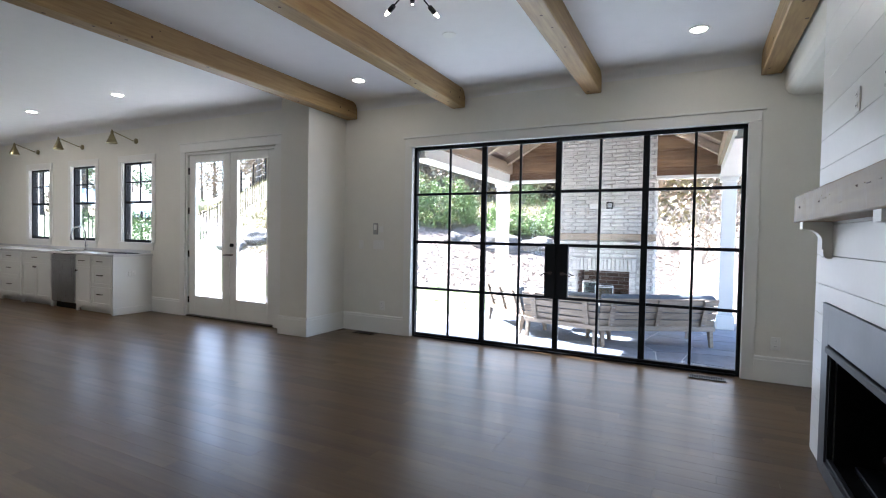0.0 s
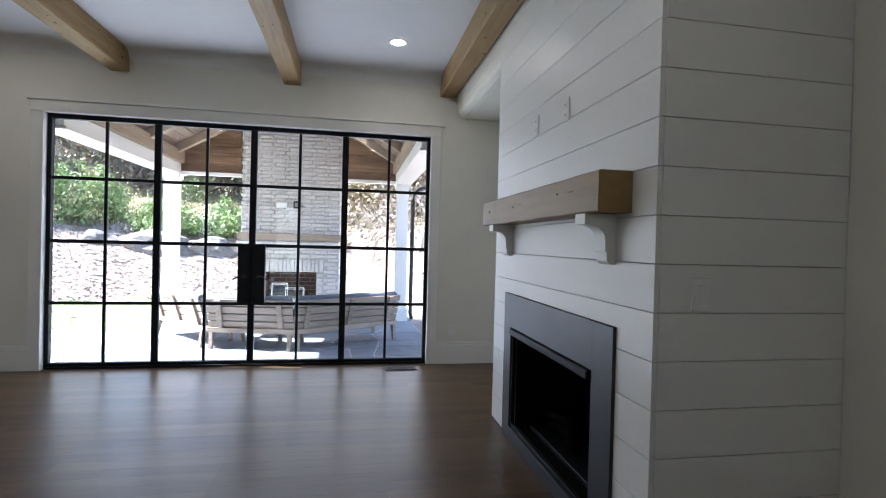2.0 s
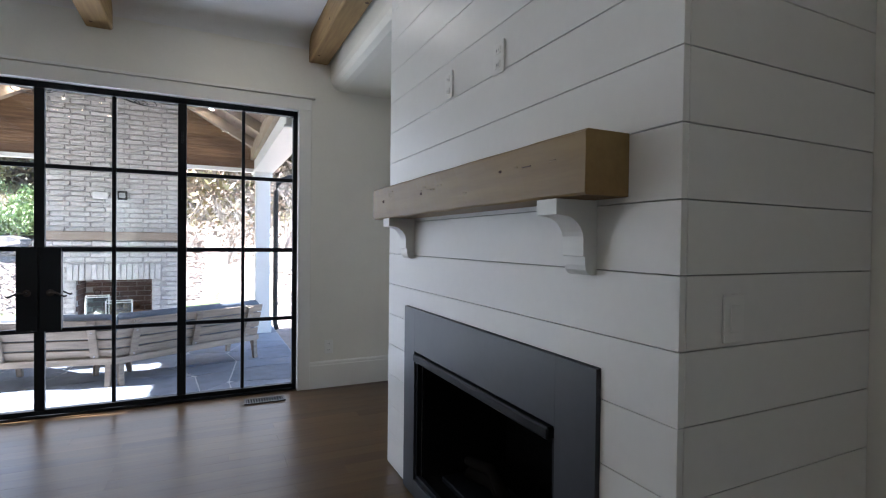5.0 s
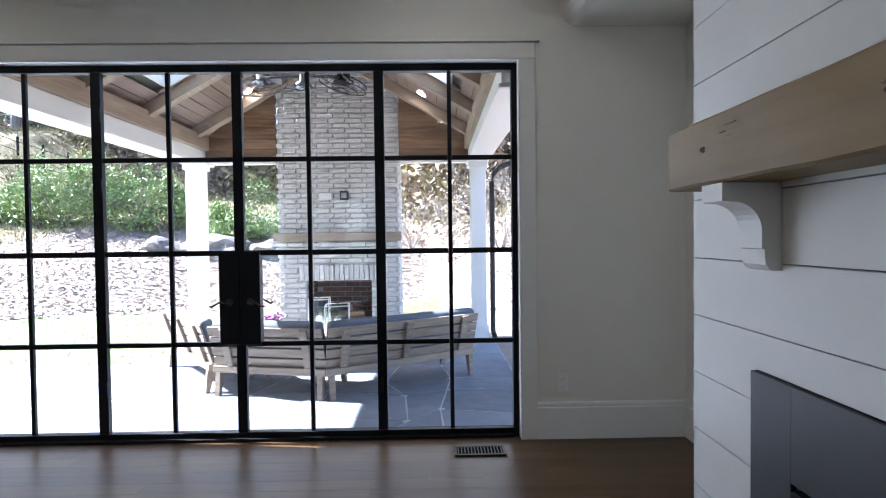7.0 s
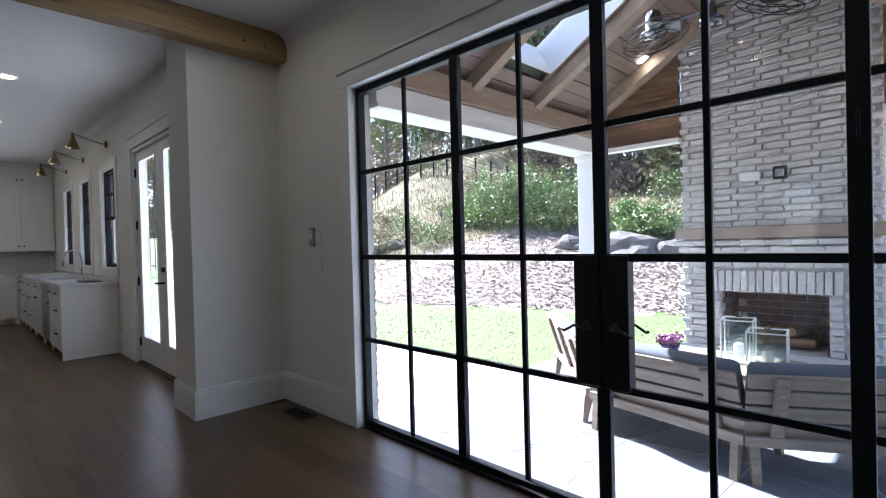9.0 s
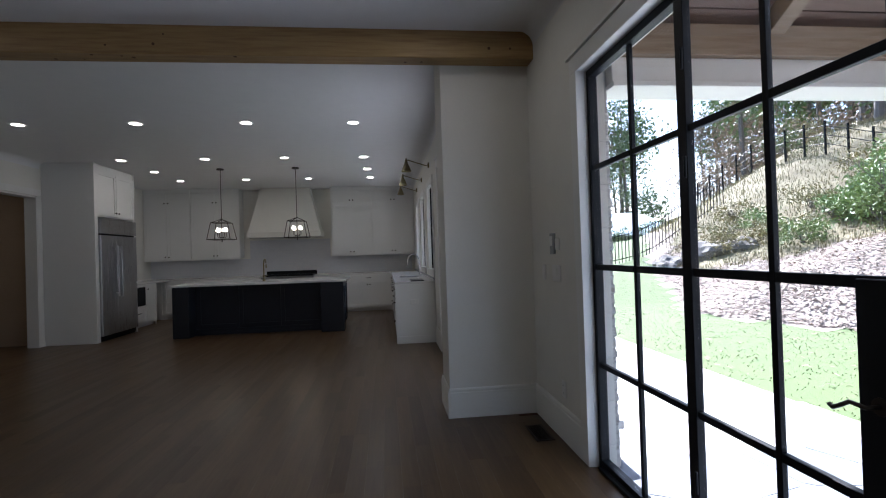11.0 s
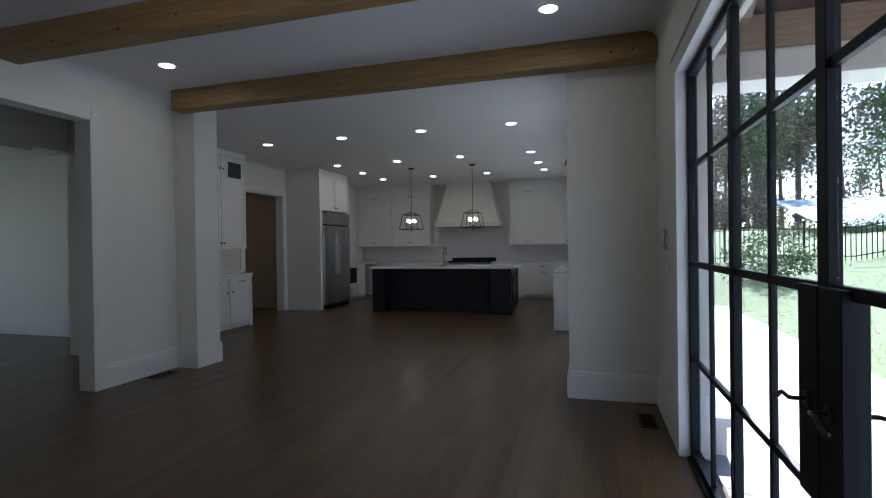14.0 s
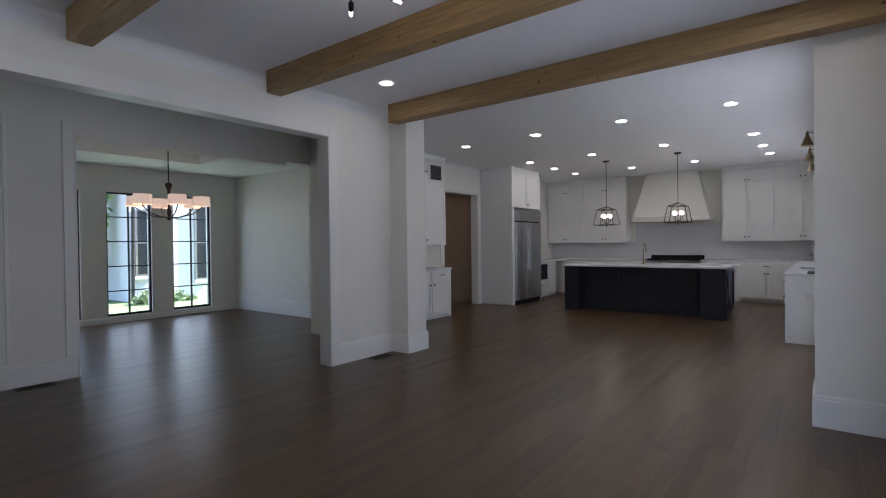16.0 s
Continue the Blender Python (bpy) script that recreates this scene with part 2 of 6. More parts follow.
def box(bm, x0, y0, z0, x1, y1, z1, bevel=0.0, seg=1, m=None):
    """Adds a block with softened edges to bm."""
    x0, x1 = min(x0, x1), max(x0, x1)
    y0, y1 = min(y0, y1), max(y0, y1)
    z0, z1 = min(z0, z1), max(z0, z1)
    v = [bm.verts.new((x, y, z)) for z in (z0, z1) for x, y in ((x0, y0), (x1, y0), (x1, y1), (x0, y1))]
    f = [bm.faces.new([v[i] for i in q]) for q in
         ((3, 2, 1, 0), (4, 5, 6, 7), (0, 1, 5, 4), (1, 2, 6, 5), (2, 3, 7, 6), (3, 0, 4, 7))]
    if bevel:
        e = list({e for q in f for e in q.edges})
        r = bmesh.ops.bevel(bm, geom=e, offset=bevel, segments=seg, affect="EDGES", profile=0.5)
        v = list({w for q in r["faces"] for w in q.verts} | {w for w in v if w.is_valid})
    if m is not None:
        for w in v:
            w.co = m @ w.co
    return bm


def B(*a, **k):
    return box(bmesh.new(), *a, **k)


def boxes(*rows, bevel=0.0):
    bm = bmesh.new()
    for r in rows:
        box(bm, *r, bevel=bevel)
    return bm


def prism(bm, outline, axis, a, b):
    """Extrudes an outline of 2D points along an axis from a to b. x: points are (y, z); y: (x, z); z: (x, y)."""
    def at(p, c):
        return {"x": (c, p[0], p[1]), "y": (p[0], c, p[1]), "z": (p[0], p[1], c)}[axis]
    lo, hi = [bm.verts.new(at(p, a)) for p in outline], [bm.verts.new(at(p, b)) for p in outline]
    n = len(outline)
    bm.faces.new(lo)
    bm.faces.new(hi[::-1])
    for i in range(n):
        bm.faces.new((lo[i], hi[i], hi[(i + 1) % n], lo[(i + 1) % n]))
    bmesh.ops.recalc_face_normals(bm, faces=bm.faces)
    return bm


def tube(bm, pts, r, sides=8, r2=None):
    """A round bar along a line of points."""
    pts = [Vector(p) for p in pts]
    rings = []
    for i, p in enumerate(pts):
        d = (pts[min(i + 1, len(pts) - 1)] - pts[max(i - 1, 0)]).normalized()
        a = d.cross(Vector((0, 0, 1)) if abs(d.z) < 0.95 else Vector((1, 0, 0))).normalized()
        c = d.cross(a)
        rad = r if r2 is None else r + (r2 - r) * i / (len(pts) - 1)
        rings.append([bm.verts.new(p + rad * (math.cos(k * 2 * math.pi / sides) * a + math.sin(k * 2 * math.pi / sides) * c)) for k in range(sides)])
    for u, w in zip(rings, rings[1:]):
        for k in range(sides):
            bm.faces.new((u[k], u[(k + 1) % sides], w[(k + 1) % sides], w[k]))
    bm.faces.new(rings[0][::-1])
    bm.faces.new(rings[-1])
    return bm


def T(pts, r, sides=8, r2=None):
    return tube(bmesh.new(), pts, r, sides, r2)


def lathe(bm, profile, at=(0, 0, 0), sides=20):
    """Turns a profile of (radius, height) about the upright axis."""
    o = Vector(at)
    rings = [[bm.verts.new(o + Vector((max(r, 0.0004) * math.cos(k * 2 * math.pi / sides), max(r, 0.0004) * math.sin(k * 2 * math.pi / sides), z)))
              for k in range(sides)] for r, z in profile]
    for u, w in zip(rings, rings[1:]):
        for k in range(sides):
            bm.faces.new((u[k], u[(k + 1) % sides], w[(k + 1) % sides], w[k]))
    return bm


def piece(name, me, parent, m):
    """One of many alike pieces on a shared mesh."""
    ob = bpy.data.objects.new(name, me)
    scene.collection.objects.link(ob)
    ob.parent, ob.matrix_basis = parent, m
    return ob


# ---- the shell ----
H = 3.05                  # ceiling
YN, YK, YS = -0.06, -0.54, -5.15      # living room's glass wall, kitchen's garden wall, living room's inner wall
XE, XK = 4.70, -9.85      # chimney wall, range wall
W, WH = 3.63, 2.41        # steel window


def structure(name, bm, mat, label, category):
    return tagged(part(name, bm, mat), label, category, kind="structure")


# north wall of the living room, painted brick outside
structure("wall_north", boxes((-1.07, YN, 0, -0.0, 0.10, H), (W, YN, 0, XE, 0.10, H), (0, YN, WH, W, 0.10, H)), PAINT,
          "smooth off-white painted wall round the steel window", "wall")
structure("wall_kitchen_north", boxes(
    (XK, YK, 0, -8.31, -0.38, H), (-7.57, YK, 0, -6.84, -0.38, H), (-6.08, YK, 0, -5.32, -0.38, H), (-4.52, YK, 0, -3.72, -0.38, H),
    (-1.84, YK, 0, -1.52, -0.38, H), (-8.31, YK, 0, -7.57, -0.38, 1.09), (-6.84, YK, 0, -6.08, -0.38, 1.09), (-5.32, YK, 0, -4.52, -0.38, 1.09),
    (-8.31, YK, 2.41, -7.57, -0.38, H), (-6.84, YK, 2.41, -6.08, -0.38, H), (-5.32, YK, 2.41, -4.52, -0.38, H), (-3.72, YK, 2.48, -1.84, -0.38, H)), PAINT,
          "off-white painted kitchen wall with windows and french door", "wall")
structure("pier_north", B(-1.52, -0.785, 0, -1.07, 0.10, H), PAINT, "off-white painted pier between living room and kitchen", "pier")
structure("wall_kitchen_west", B(XK - 0.15, -7.3, 0, XK, -0.25, H), PAINT, "off-white painted wall behind the range", "wall")
structure("wall_kitchen_south", boxes((-9.85, -7.08, 0, -5.90, -6.93, H), (-4.62, -7.08, 0, -1.40, -6.93, H), (-5.90, -7.08, 2.47, -4.62, -6.93, H)), PAINT,
          "off-white painted wall with a doorway to the mudroom", "wall")
structure("wall_south", boxes((-1.55, -5.30, 0, -0.20, YS, H), (-0.20, -5.30, 2.61, 4.0, YS, H), (4.0, -5.30, 0, XE, YS, H)), PAINT,
          "off-white painted wall with a wide cased opening", "wall")
structure("pilaster_south", B(-1.55, YS, 0, -1.19, -4.87, H), PAINT, "off-white painted pilaster under the end beam", "pilaster")
structure("wall_hall_west", B(-1.55, -6.93, 0, -1.40, -5.30, H), PAINT, "off-white painted short wall", "wall")
structure("wall_east", B(XE, -7.2, 0, XE + 0.15, 0.10, H), PAINT, "off-white painted wall beside the chimney breast", "wall")
structure("wall_hall_south", B(1.66, -7.22, 0, XE, -7.05, H), PAINT, "off-white painted hall wall with flat casing", "wall")
structure("header_dining", boxes((-0.97, -7.22, 2.57, 1.66, -7.05, H), (-2.42, -7.22, 2.62, -0.97, -7.05, H)), PAINT, "off-white painted header before the dining room", "header")
structure("wall_dining_west", boxes((-2.57, -11.0, 0, -2.42, -7.08, H)), PAINT, "off-white painted dining room wall in window light", "wall")
structure("wall_dining_east", B(3.1, -11.0, 0, 3.25, -7.22, H), PAINT, "off-white painted dining room wall", "wall")
DW = [(-1.86, -1.09), (-0.70, 0.06), (0.46, 1.22)]
rows, x = [], -2.57
for a, b in DW:
    rows += [(x, -11.2, 0, a, -11.0, H), (a, -11.2, 0, b, -11.0, 0.12), (a, -11.2, 2.39, b, -11.0, H)]
    x = b
structure("wall_dining_south", boxes(*rows, (x, -11.2, 0, 3.25, -11.0, H)), PAINT, "off-white painted wall with tall steel windows", "wall")

# ceilings: living and kitchen, hall, dining with a raised tray
structure("ceiling", boxes((XK - 0.15, -7.22, H, XE + 0.15, 0.10, H + 0.12)), CEIL, "flat white painted ceiling", "ceiling")
structure("ceiling_dining", boxes((-2.57, -11.2, 2.86, -1.0, -7.22, 3.06), (1.3, -11.2, 2.86, 3.25, -7.22, 3.06), (-1.0, -11.2, 2.86, 1.3, -9.7, 3.06),
                                  (-1.0, -7.75, 2.86, 1.3, -7.22, 3.06), (-1.1, -9.8, 3.06, 1.4, -7.65, 3.16)), CEIL, "white ceiling with a raised tray", "ceiling")

# soffit in the niche beside the chimney breast, with a rounded lower edge
bm = prism(bmesh.new(), [(3.90, H - 0.002), (3.90, 2.73), (3.908, 2.685), (3.93, 2.65), (3.965, 2.628), (4.01, 2.62), (XE - 0.002, 2.62), (XE - 0.002, H - 0.002)], "y", -1.73, YN - 0.003)
structure("soffit", bm, PAINT, "white plaster soffit with a rounded lower edge", "soffit")


def cove(name, a, b, side):
    """A plaster cove where wall and ceiling meet, from a to b; side points from the wall into the room."""
    a, b, s = Vector(a), Vector(b), Vector(side)
    r = 0.11
    prof = [(0.003, -0.003)] + [(r - r * math.sin(k * math.pi / 12) + 0.003, -r + r * (1 - math.cos(k * math.pi / 12)) - 0.0) for k in range(0, 7)]
    prof = [(0.002, -0.002), (0.002, -r)] + [(r * (1 - math.cos(k * math.pi / 16)) + 0.003, -r * (1 - math.sin(k * math.pi / 16)) - 0.002) for k in range(1, 8)] + [(r, -0.002)]
    bm = bmesh.new()
    ends = []
    for e in (a, b):
        ends.append([bm.verts.new((e.x + s.x * d, e.y + s.y * d, H + z)) for d, z in prof])
    n = len(prof)
    for i in range(n):
        bm.faces.new((ends[0][i], ends[1][i], ends[1][(i + 1) % n], ends[0][(i + 1) % n]))
    bm.faces.new(ends[0][::-1])
    bm.faces.new(ends[1])
    bmesh.ops.recalc_face_normals(bm, faces=bm.faces)
    return structure(name, bm, CEIL, "white plaster cove at the ceiling", "cove")


cove("cove_north", (-1.07, YN), (3.89, YN), (0, -1))
cove("cove_pier", (-1.07, -0.785), (-1.07, YN - 0.11), (1, 0))
cove("cove_kitchen", (-9.4, YK), (-1.53, YK), (0, -1))
cove("cove_south", (-1.19, YS), (XE, YS), (0, 1))
cove("cove_kitchen_south", (-6.0, -6.93), (-4.6, -6.93), (0, 1))


def trim_run(name, a, b, out, height=0.235, thick=0.018):
    """A tall flat skirting with a thin moulded cap."""
    a, b, o = Vector((*a, 0)), Vector((*b, 0)), Vector((*out, 0))
    bm = bmesh.new()
    prof = [(0.001, 0), (thick, 0), (thick, height - 0.035), (thick - 0.004, height - 0.03), (thick - 0.004, height - 0.012), (thick - 0.010, height), (0.001, height)]
    ends = [[bm.verts.new(e + o * d + Vector((0, 0, z + 0.001))) for d, z in prof] for e in (a, b)]
    n = len(prof)
    for i in range(n):
        bm.faces.new((ends[0][i], ends[1][i], ends[1][(i + 1) % n], ends[0][(i + 1) % n]))
    bm.faces.new(ends[0][::-1])
    bm.faces.new(ends[1])
    bmesh.ops.recalc_face_normals(bm, faces=bm.faces)
    return structure(name, bm, TRIM, "tall white painted baseboard", "baseboard")


for i, (a, b, o) in enumerate([
        ((-1.07, YN), (-0.10, YN), (0, -1)), ((W + 0.10, YN), (XE, YN), (0, -1)), ((-1.07, -0.785), (-1.07, YN), (1, 0)), ((-1.54, -0.785), (-1.052, -0.785), (0, -1)),
        ((-1.52, YK), (-1.52, -0.785), (-1, 0)), ((-1.84 + 0.10, YK), (-1.52, YK), (0, -1)), ((-4.50, YK), (-3.82, YK), (0, -1)),
        ((-1.19, YS), (-0.30, YS), (0, 1)), ((-1.19, YS), (-1.19, -4.87), (1, 0)), ((-1.57, -4.87), (-1.172, -4.87), (0, 1)), ((-1.55, -6.3), (-1.55, -4.87), (-1, 0)),
        ((XE, YS), (XE, -3.68), (-1, 0)), ((XE, -1.71), (XE, YN), (-1, 0)), ((4.1, YS), (XE, YS), (0, 1)), ((1.66, -7.05), (XE, -7.05), (0, 1)),
        ((-2.42, -11.0), (-2.42, -7.1), (1, 0)), ((-2.42, -11.0), (3.1, -11.0), (0, 1)), ((-6.20, -6.93), (-6.01, -6.93), (0, 1))]):
    trim_run("baseboard_%d" % (i + 1), a, b, o, 0.25 if i == 11 else 0.235 if i < 15 else (0.30 if i == 15 else 0.11))


def casing(name, bm, label="flat white painted casing"):
    return structure(name, bm, TRIM, label, "trim")


# casing of the steel window with its thin head cap, white reveals
casing("trim_window_1", boxes((-0.105, YN - 0.02, 0.002, -0.004, YN - 0.001, WH + 0.004), (W + 0.004, YN - 0.02, 0.002, W + 0.105, YN - 0.001, WH + 0.004),
                              (-0.105, YN - 0.02, WH + 0.006, W + 0.105, YN - 0.001, WH + 0.105), (-0.135, YN - 0.034, WH + 0.107, W + 0.135, YN - 0.001, WH + 0.128), bevel=0.002))
casing("trim_opening_living", boxes((-0.30, YS + 0.001, 0.002, -0.19, YS + 0.022, 2.72), (-0.188, YS + 0.001, 2.60, 3.99, YS + 0.022, 2.72), (3.99, YS + 0.001, 0.002, 4.1, YS + 0.022, 2.72),
                                    (-0.199, -5.325, 0.002, -0.178, YS + 0.022, 2.598), (-0.178, -5.325, 2.588, 3.98, YS + 0.02, 2.608), bevel=0.002))
casing("trim_opening_dining", boxes((1.64, -7.23, 0.002, 1.658, -7.03, 2.59), (1.66, -7.048, 0.24, 1.76, -7.028, 2.70), (2.21, -7.048, 0.24, 2.24, -7.032, 2.72), bevel=0.002))
casing("trim_mudroom", boxes((-6.01, -6.929, 0.002, -5.90, -6.908, 2.48), (-4.62, -6.929, 0.95, -4.51, -6.908, 2.48), (-6.01, -6.929, 2.482, -4.51, -6.908, 2.59),
                             (-5.899, -7.09, 0.002, -5.88, -6.91, 2.46), (-4.64, -7.09, 0.002, -4.621, -6.91, 2.46), (-5.88, -7.09, 2.45, -4.64, -6.91, 2.469), bevel=0.002))
# the mudroom behind the doorway
structure("wall_mudroom", boxes((-6.2, -8.6, 0, -4.0, -8.5, H), (-6.3, -8.6, 0, -6.2, -7.08, H), (-4.0, -8.6, 0, -3.9, -7.08, H)), TAN, "tan painted mudroom wall in the dark", "wall")
structure("ceiling_mudroom", B(-6.3, -8.6, 2.7, -3.9, -7.08, 2.8), CEIL, "white mudroom ceiling", "ceiling")
for k in (-5.02, -5.33):
    hk = thing("coat_hook", (k, -8.5, 1.42), 0, "dark metal coat hook on the mudroom wall", "hook", "mudroom hooks")
    part("backplate", B(-0.025, 0, -0.06, 0.025, 0.012, 0.06, bevel=0.004), BRONZE, hk)
    part("prong", T([(0, 0.01, 0.03), (0, 0.05, 0.035), (0, 0.07, 0.06)], 0.008), BRONZE, hk)


# ---- ceiling beams ----
def ceiling_beam(x, y0, y1, w=0.165, z0=2.835):
    """A boxed beam with arrised edges and ends cut back towards the ceiling."""
    ob = thing("ceiling_beam", (x, (y0 + y1) / 2, z0), 0, "honey-stained knotty cedar beam under the ceiling", "beam", "ceiling beams")
    h, c, L = H - z0 - 0.002, 0.008, (y1 - y0) / 2
    bm = bmesh.new()
    prof = [(-w / 2 + c, 0), (w / 2 - c, 0), (w / 2, c), (w / 2, h), (-w / 2, h), (-w / 2, c)]
    prism(bm, prof, "y", -L, L)
    part("beam_body", bm, CEDAR, ob)
    rng = random.Random(int(x * 100))
    for k in range(26):
        s = rng.choice((-1, 0, 0, 1))
        y, r = rng.uniform(-L * 0.96, L * 0.96), rng.uniform(0.007, 0.016)
        bm = bmesh.new()
        if s == 0:
            lathe(bm, [(r, 0.002), (r * 0.8, -0.0015), (0, -0.002)], (rng.uniform(-0.06, 0.06), y, 0), 9)
        else:
            lathe(bm, [(r, -0.002), (r * 0.8, 0.0015), (0, 0.002)], (0, 0, 0), 9)
            bm.transform(pose(s * w / 2, y, rng.uniform(0.03, h - 0.03), 0, 90 * s, 0))
        part("knot", bm, KNOT, ob)
    return ob


for x in (-0.96, 0.625, 2.205, 3.795):
    ceiling_beam(x, -4.868 if x < -0.5 else -4.95, YN - 0.003)

# ---- chimney breast with shiplap, surround and firebox ----
BX, BS, BN = 3.89, -3.67, -1.71
FS, FN, FT = -3.425, -1.99, 0.957
structure("chimney_breast", boxes((BX + 0.022, BS + 0.022, 0, XE - 0.002, -3.24, H - 0.003), (BX + 0.022, -2.14, 0, XE - 0.002, BN, H - 0.003),
                                  (BX + 0.022, -3.24, 0.745, XE - 0.002, -2.14, H - 0.003), (BX + 0.022, -3.24, 0, XE - 0.002, -2.14, 0.09), (4.45, -3.24, 0.09, XE - 0.002, -2.14, 0.745)),
          GAP, "chimney breast clad in white shiplap", "chimney breast")
cladding = thing("shiplap_cladding", (BX, (BS + BN) / 2, 0), 0, "white painted shiplap boards on the chimney breast", "cladding", kind="structure")
P0, PITCH = 0.007, 0.174


def board(y0, y1, z0, z1):
    return mesh_of(B(0, y0, 0.0014, 0.020, y1, z1 - z0 - 0.0014, bevel=0.001), "board", SHIP)


mid = (BS + BN) / 2
full = board(BS - mid, BN - mid, 0, PITCH)
lowS, lowN = board(BS - mid, FS - 0.002 - mid, 0, PITCH), board(FN + 0.002 - mid, BN - mid, 0, PITCH)
ret = mesh_of(B(0.0215, 0, 0.0014, XE - BX - 0.003, 0.020, PITCH - 0.0014, bevel=0.001), "board", SHIP)
retn = mesh_of(B(0.002, 0, 0.0014, XE - BX - 0.003, 0.020, PITCH - 0.0014, bevel=0.001), "board", SHIP)
for k in range(18):
    z = P0 + PITCH * k
    if z + PITCH > H:
        break
    if z < FT < z + PITCH:
        notched = prism(bmesh.new(), [(BS - mid, 0.0014), (FS - 0.002 - mid, 0.0014), (FS - 0.002 - mid, FT + 0.003 - z), (FN + 0.002 - mid, FT + 0.003 - z),
                                      (FN + 0.002 - mid, 0.0014), (BN - mid, 0.0014), (BN - mid, PITCH - 0.0014), (BS - mid, PITCH - 0.0014)], "x", 0, 0.020)
        piece("shiplap_board", mesh_of(notched, "board", SHIP), cladding, pose(0, 0, z))
    elif z < FT - 0.01:
        piece("shiplap_board", lowS, cladding, pose(0, 0, z))
        piece("shiplap_board", lowN, cladding, pose(0, 0, z))
    else:
        piece("shiplap_board", full, cladding, pose(0, 0, z))
    piece("shiplap_board", ret, cladding, pose(0, BS - mid, z))
    piece("shiplap_board", retn, cladding, pose(0, BN - mid + 0.002, z))

sur = thing("fireplace", (BX, -2.70, 0), 0, "charcoal fireplace surround with a dark gas firebox", "fireplace")
for q in ((FS, 0.004, -3.25, FT), (-2.13, 0.004, FN, FT), (-3.25, 0.742, -2.13, FT), (-3.25, 0.004, -2.13, 0.088)):
    part("surround_slab", B(-0.014, q[0] + 2.70, q[1], 0.021, q[2] + 2.70, q[3], bevel=0.0006), SLATE, sur, "smooth charcoal slab")
for nm, q in (("side_lining", (0.03, -0.54, 0.09, 0.52, -0.52, 0.735)), ("side_lining", (0.03, 0.54, 0.09, 0.52, 0.56, 0.735)), ("back_lining", (0.52, -0.54, 0.09, 0.55, 0.56, 0.735)), ("firebox_floor", (0.03, -0.52, 0.088, 0.52, 0.54, 0.10)), ("firebox_top", (0.03, -0.54, 0.735, 0.55, 0.56, 0.744))):
    part(nm, B(*q), SOOTSHADE, sur, "black firebox lining")
part("hood_lip", B(-0.03, -0.535, 0.695, 0.03, 0.555, 0.735, bevel=0.006), STEEL, sur, "black metal hood lip")
part("inner_frame", boxes((-0.004, -0.548, 0.09, 0.02, -0.528, 0.74), (-0.004, 0.548, 0.09, 0.02, 0.568, 0.74), (-0.004, -0.548, 0.09, 0.02, 0.568, 0.115), bevel=0.002), STEEL, sur, "black metal inner frame")
for a, b, z, r in ((-0.02, 0.40, 0.165, 0.036), (0.02, 0.42, 0.215, 0.03)):
    part("gas_log", T([(0.18, a, z), (0.24, (a + b) / 2, z + 0.02), (0.22, b, z - 0.01)], r, 9, r * 0.8), LOGC, sur, "ceramic gas log", smooth=True)
part("burner", B(0.1, -0.45, 0.10, 0.34, 0.47, 0.13, bevel=0.004), STEEL, sur)

# mantel beam and its two brackets
man = thing("mantel_shelf", (BX, -2.675, 1.415), 0, "rough-hewn honey-stained wooden mantel beam", "mantel")
bm = bmesh.new()
rng = random.Random(4)
N = 40
ring = []
for i in range(N + 1):
    y = -0.84 + 1.685 * i / N
    w = noise.noise((y * 5, 0, 0)) * 0.004
    ring.append([bm.verts.new(p) for p in ((-0.143 + w + 0.006, y, 0.0 + w), (-0.143 + w, y, 0.006 + w), (-0.143 + noise.noise((y * 9, 2, 0)) * 0.003, y, 0.055), (-0.143 + noise.noise((y * 9, 5, 0)) * 0.003, y, 0.11),
                                           (-0.143 - w, y, 0.153), (-0.136, y, 0.16 + w * 0.5), (-0.001, y, 0.16), (-0.001, y, 0.0))])
for a, b in zip(ring, ring[1:]):
    for k in range(8):
        bm.faces.new((a[k], a[(k + 1) % 8], b[(k + 1) % 8], b[k]))
bm.faces.new(ring[0][::-1])
bm.faces.new(ring[-1])
bmesh.ops.recalc_face_normals(bm, faces=bm.faces)
part("beam_body", bm, MANTEL, man)
for i in range(12):
    y, z = rng.uniform(-0.8, 0.25) if i < 9 else rng.uniform(0.3, 0.8), rng.gauss(0.085, 0.02)
    L = rng.uniform(0.015, 0.045)
    part("adze_mark", B(-0.1455, y, z, -0.1405, y + L, z + 0.003, bevel=0.001), KNOT if i == 4 else MANTEL, man)
for y, z, r in ((-0.46, 0.10, 0.007), (0.17, 0.085, 0.008), (0.66, 0.085, 0.011)):
    bm = lathe(bmesh.new(), [(r, -0.003), (r * 0.8, 0.0006), (r * 0.4, 0.0002), (0, -0.001)], (0, 0, 0), 12)
    bm.transform(Matrix.Translation((-0.1445, y, z)) @ Euler((0.5, radians(-90), 0)).to_matrix().to_4x4() @ Matrix.Diagonal((0.7, 1.25, 1, 1)))
    part("knot", bm, KNOT, man)
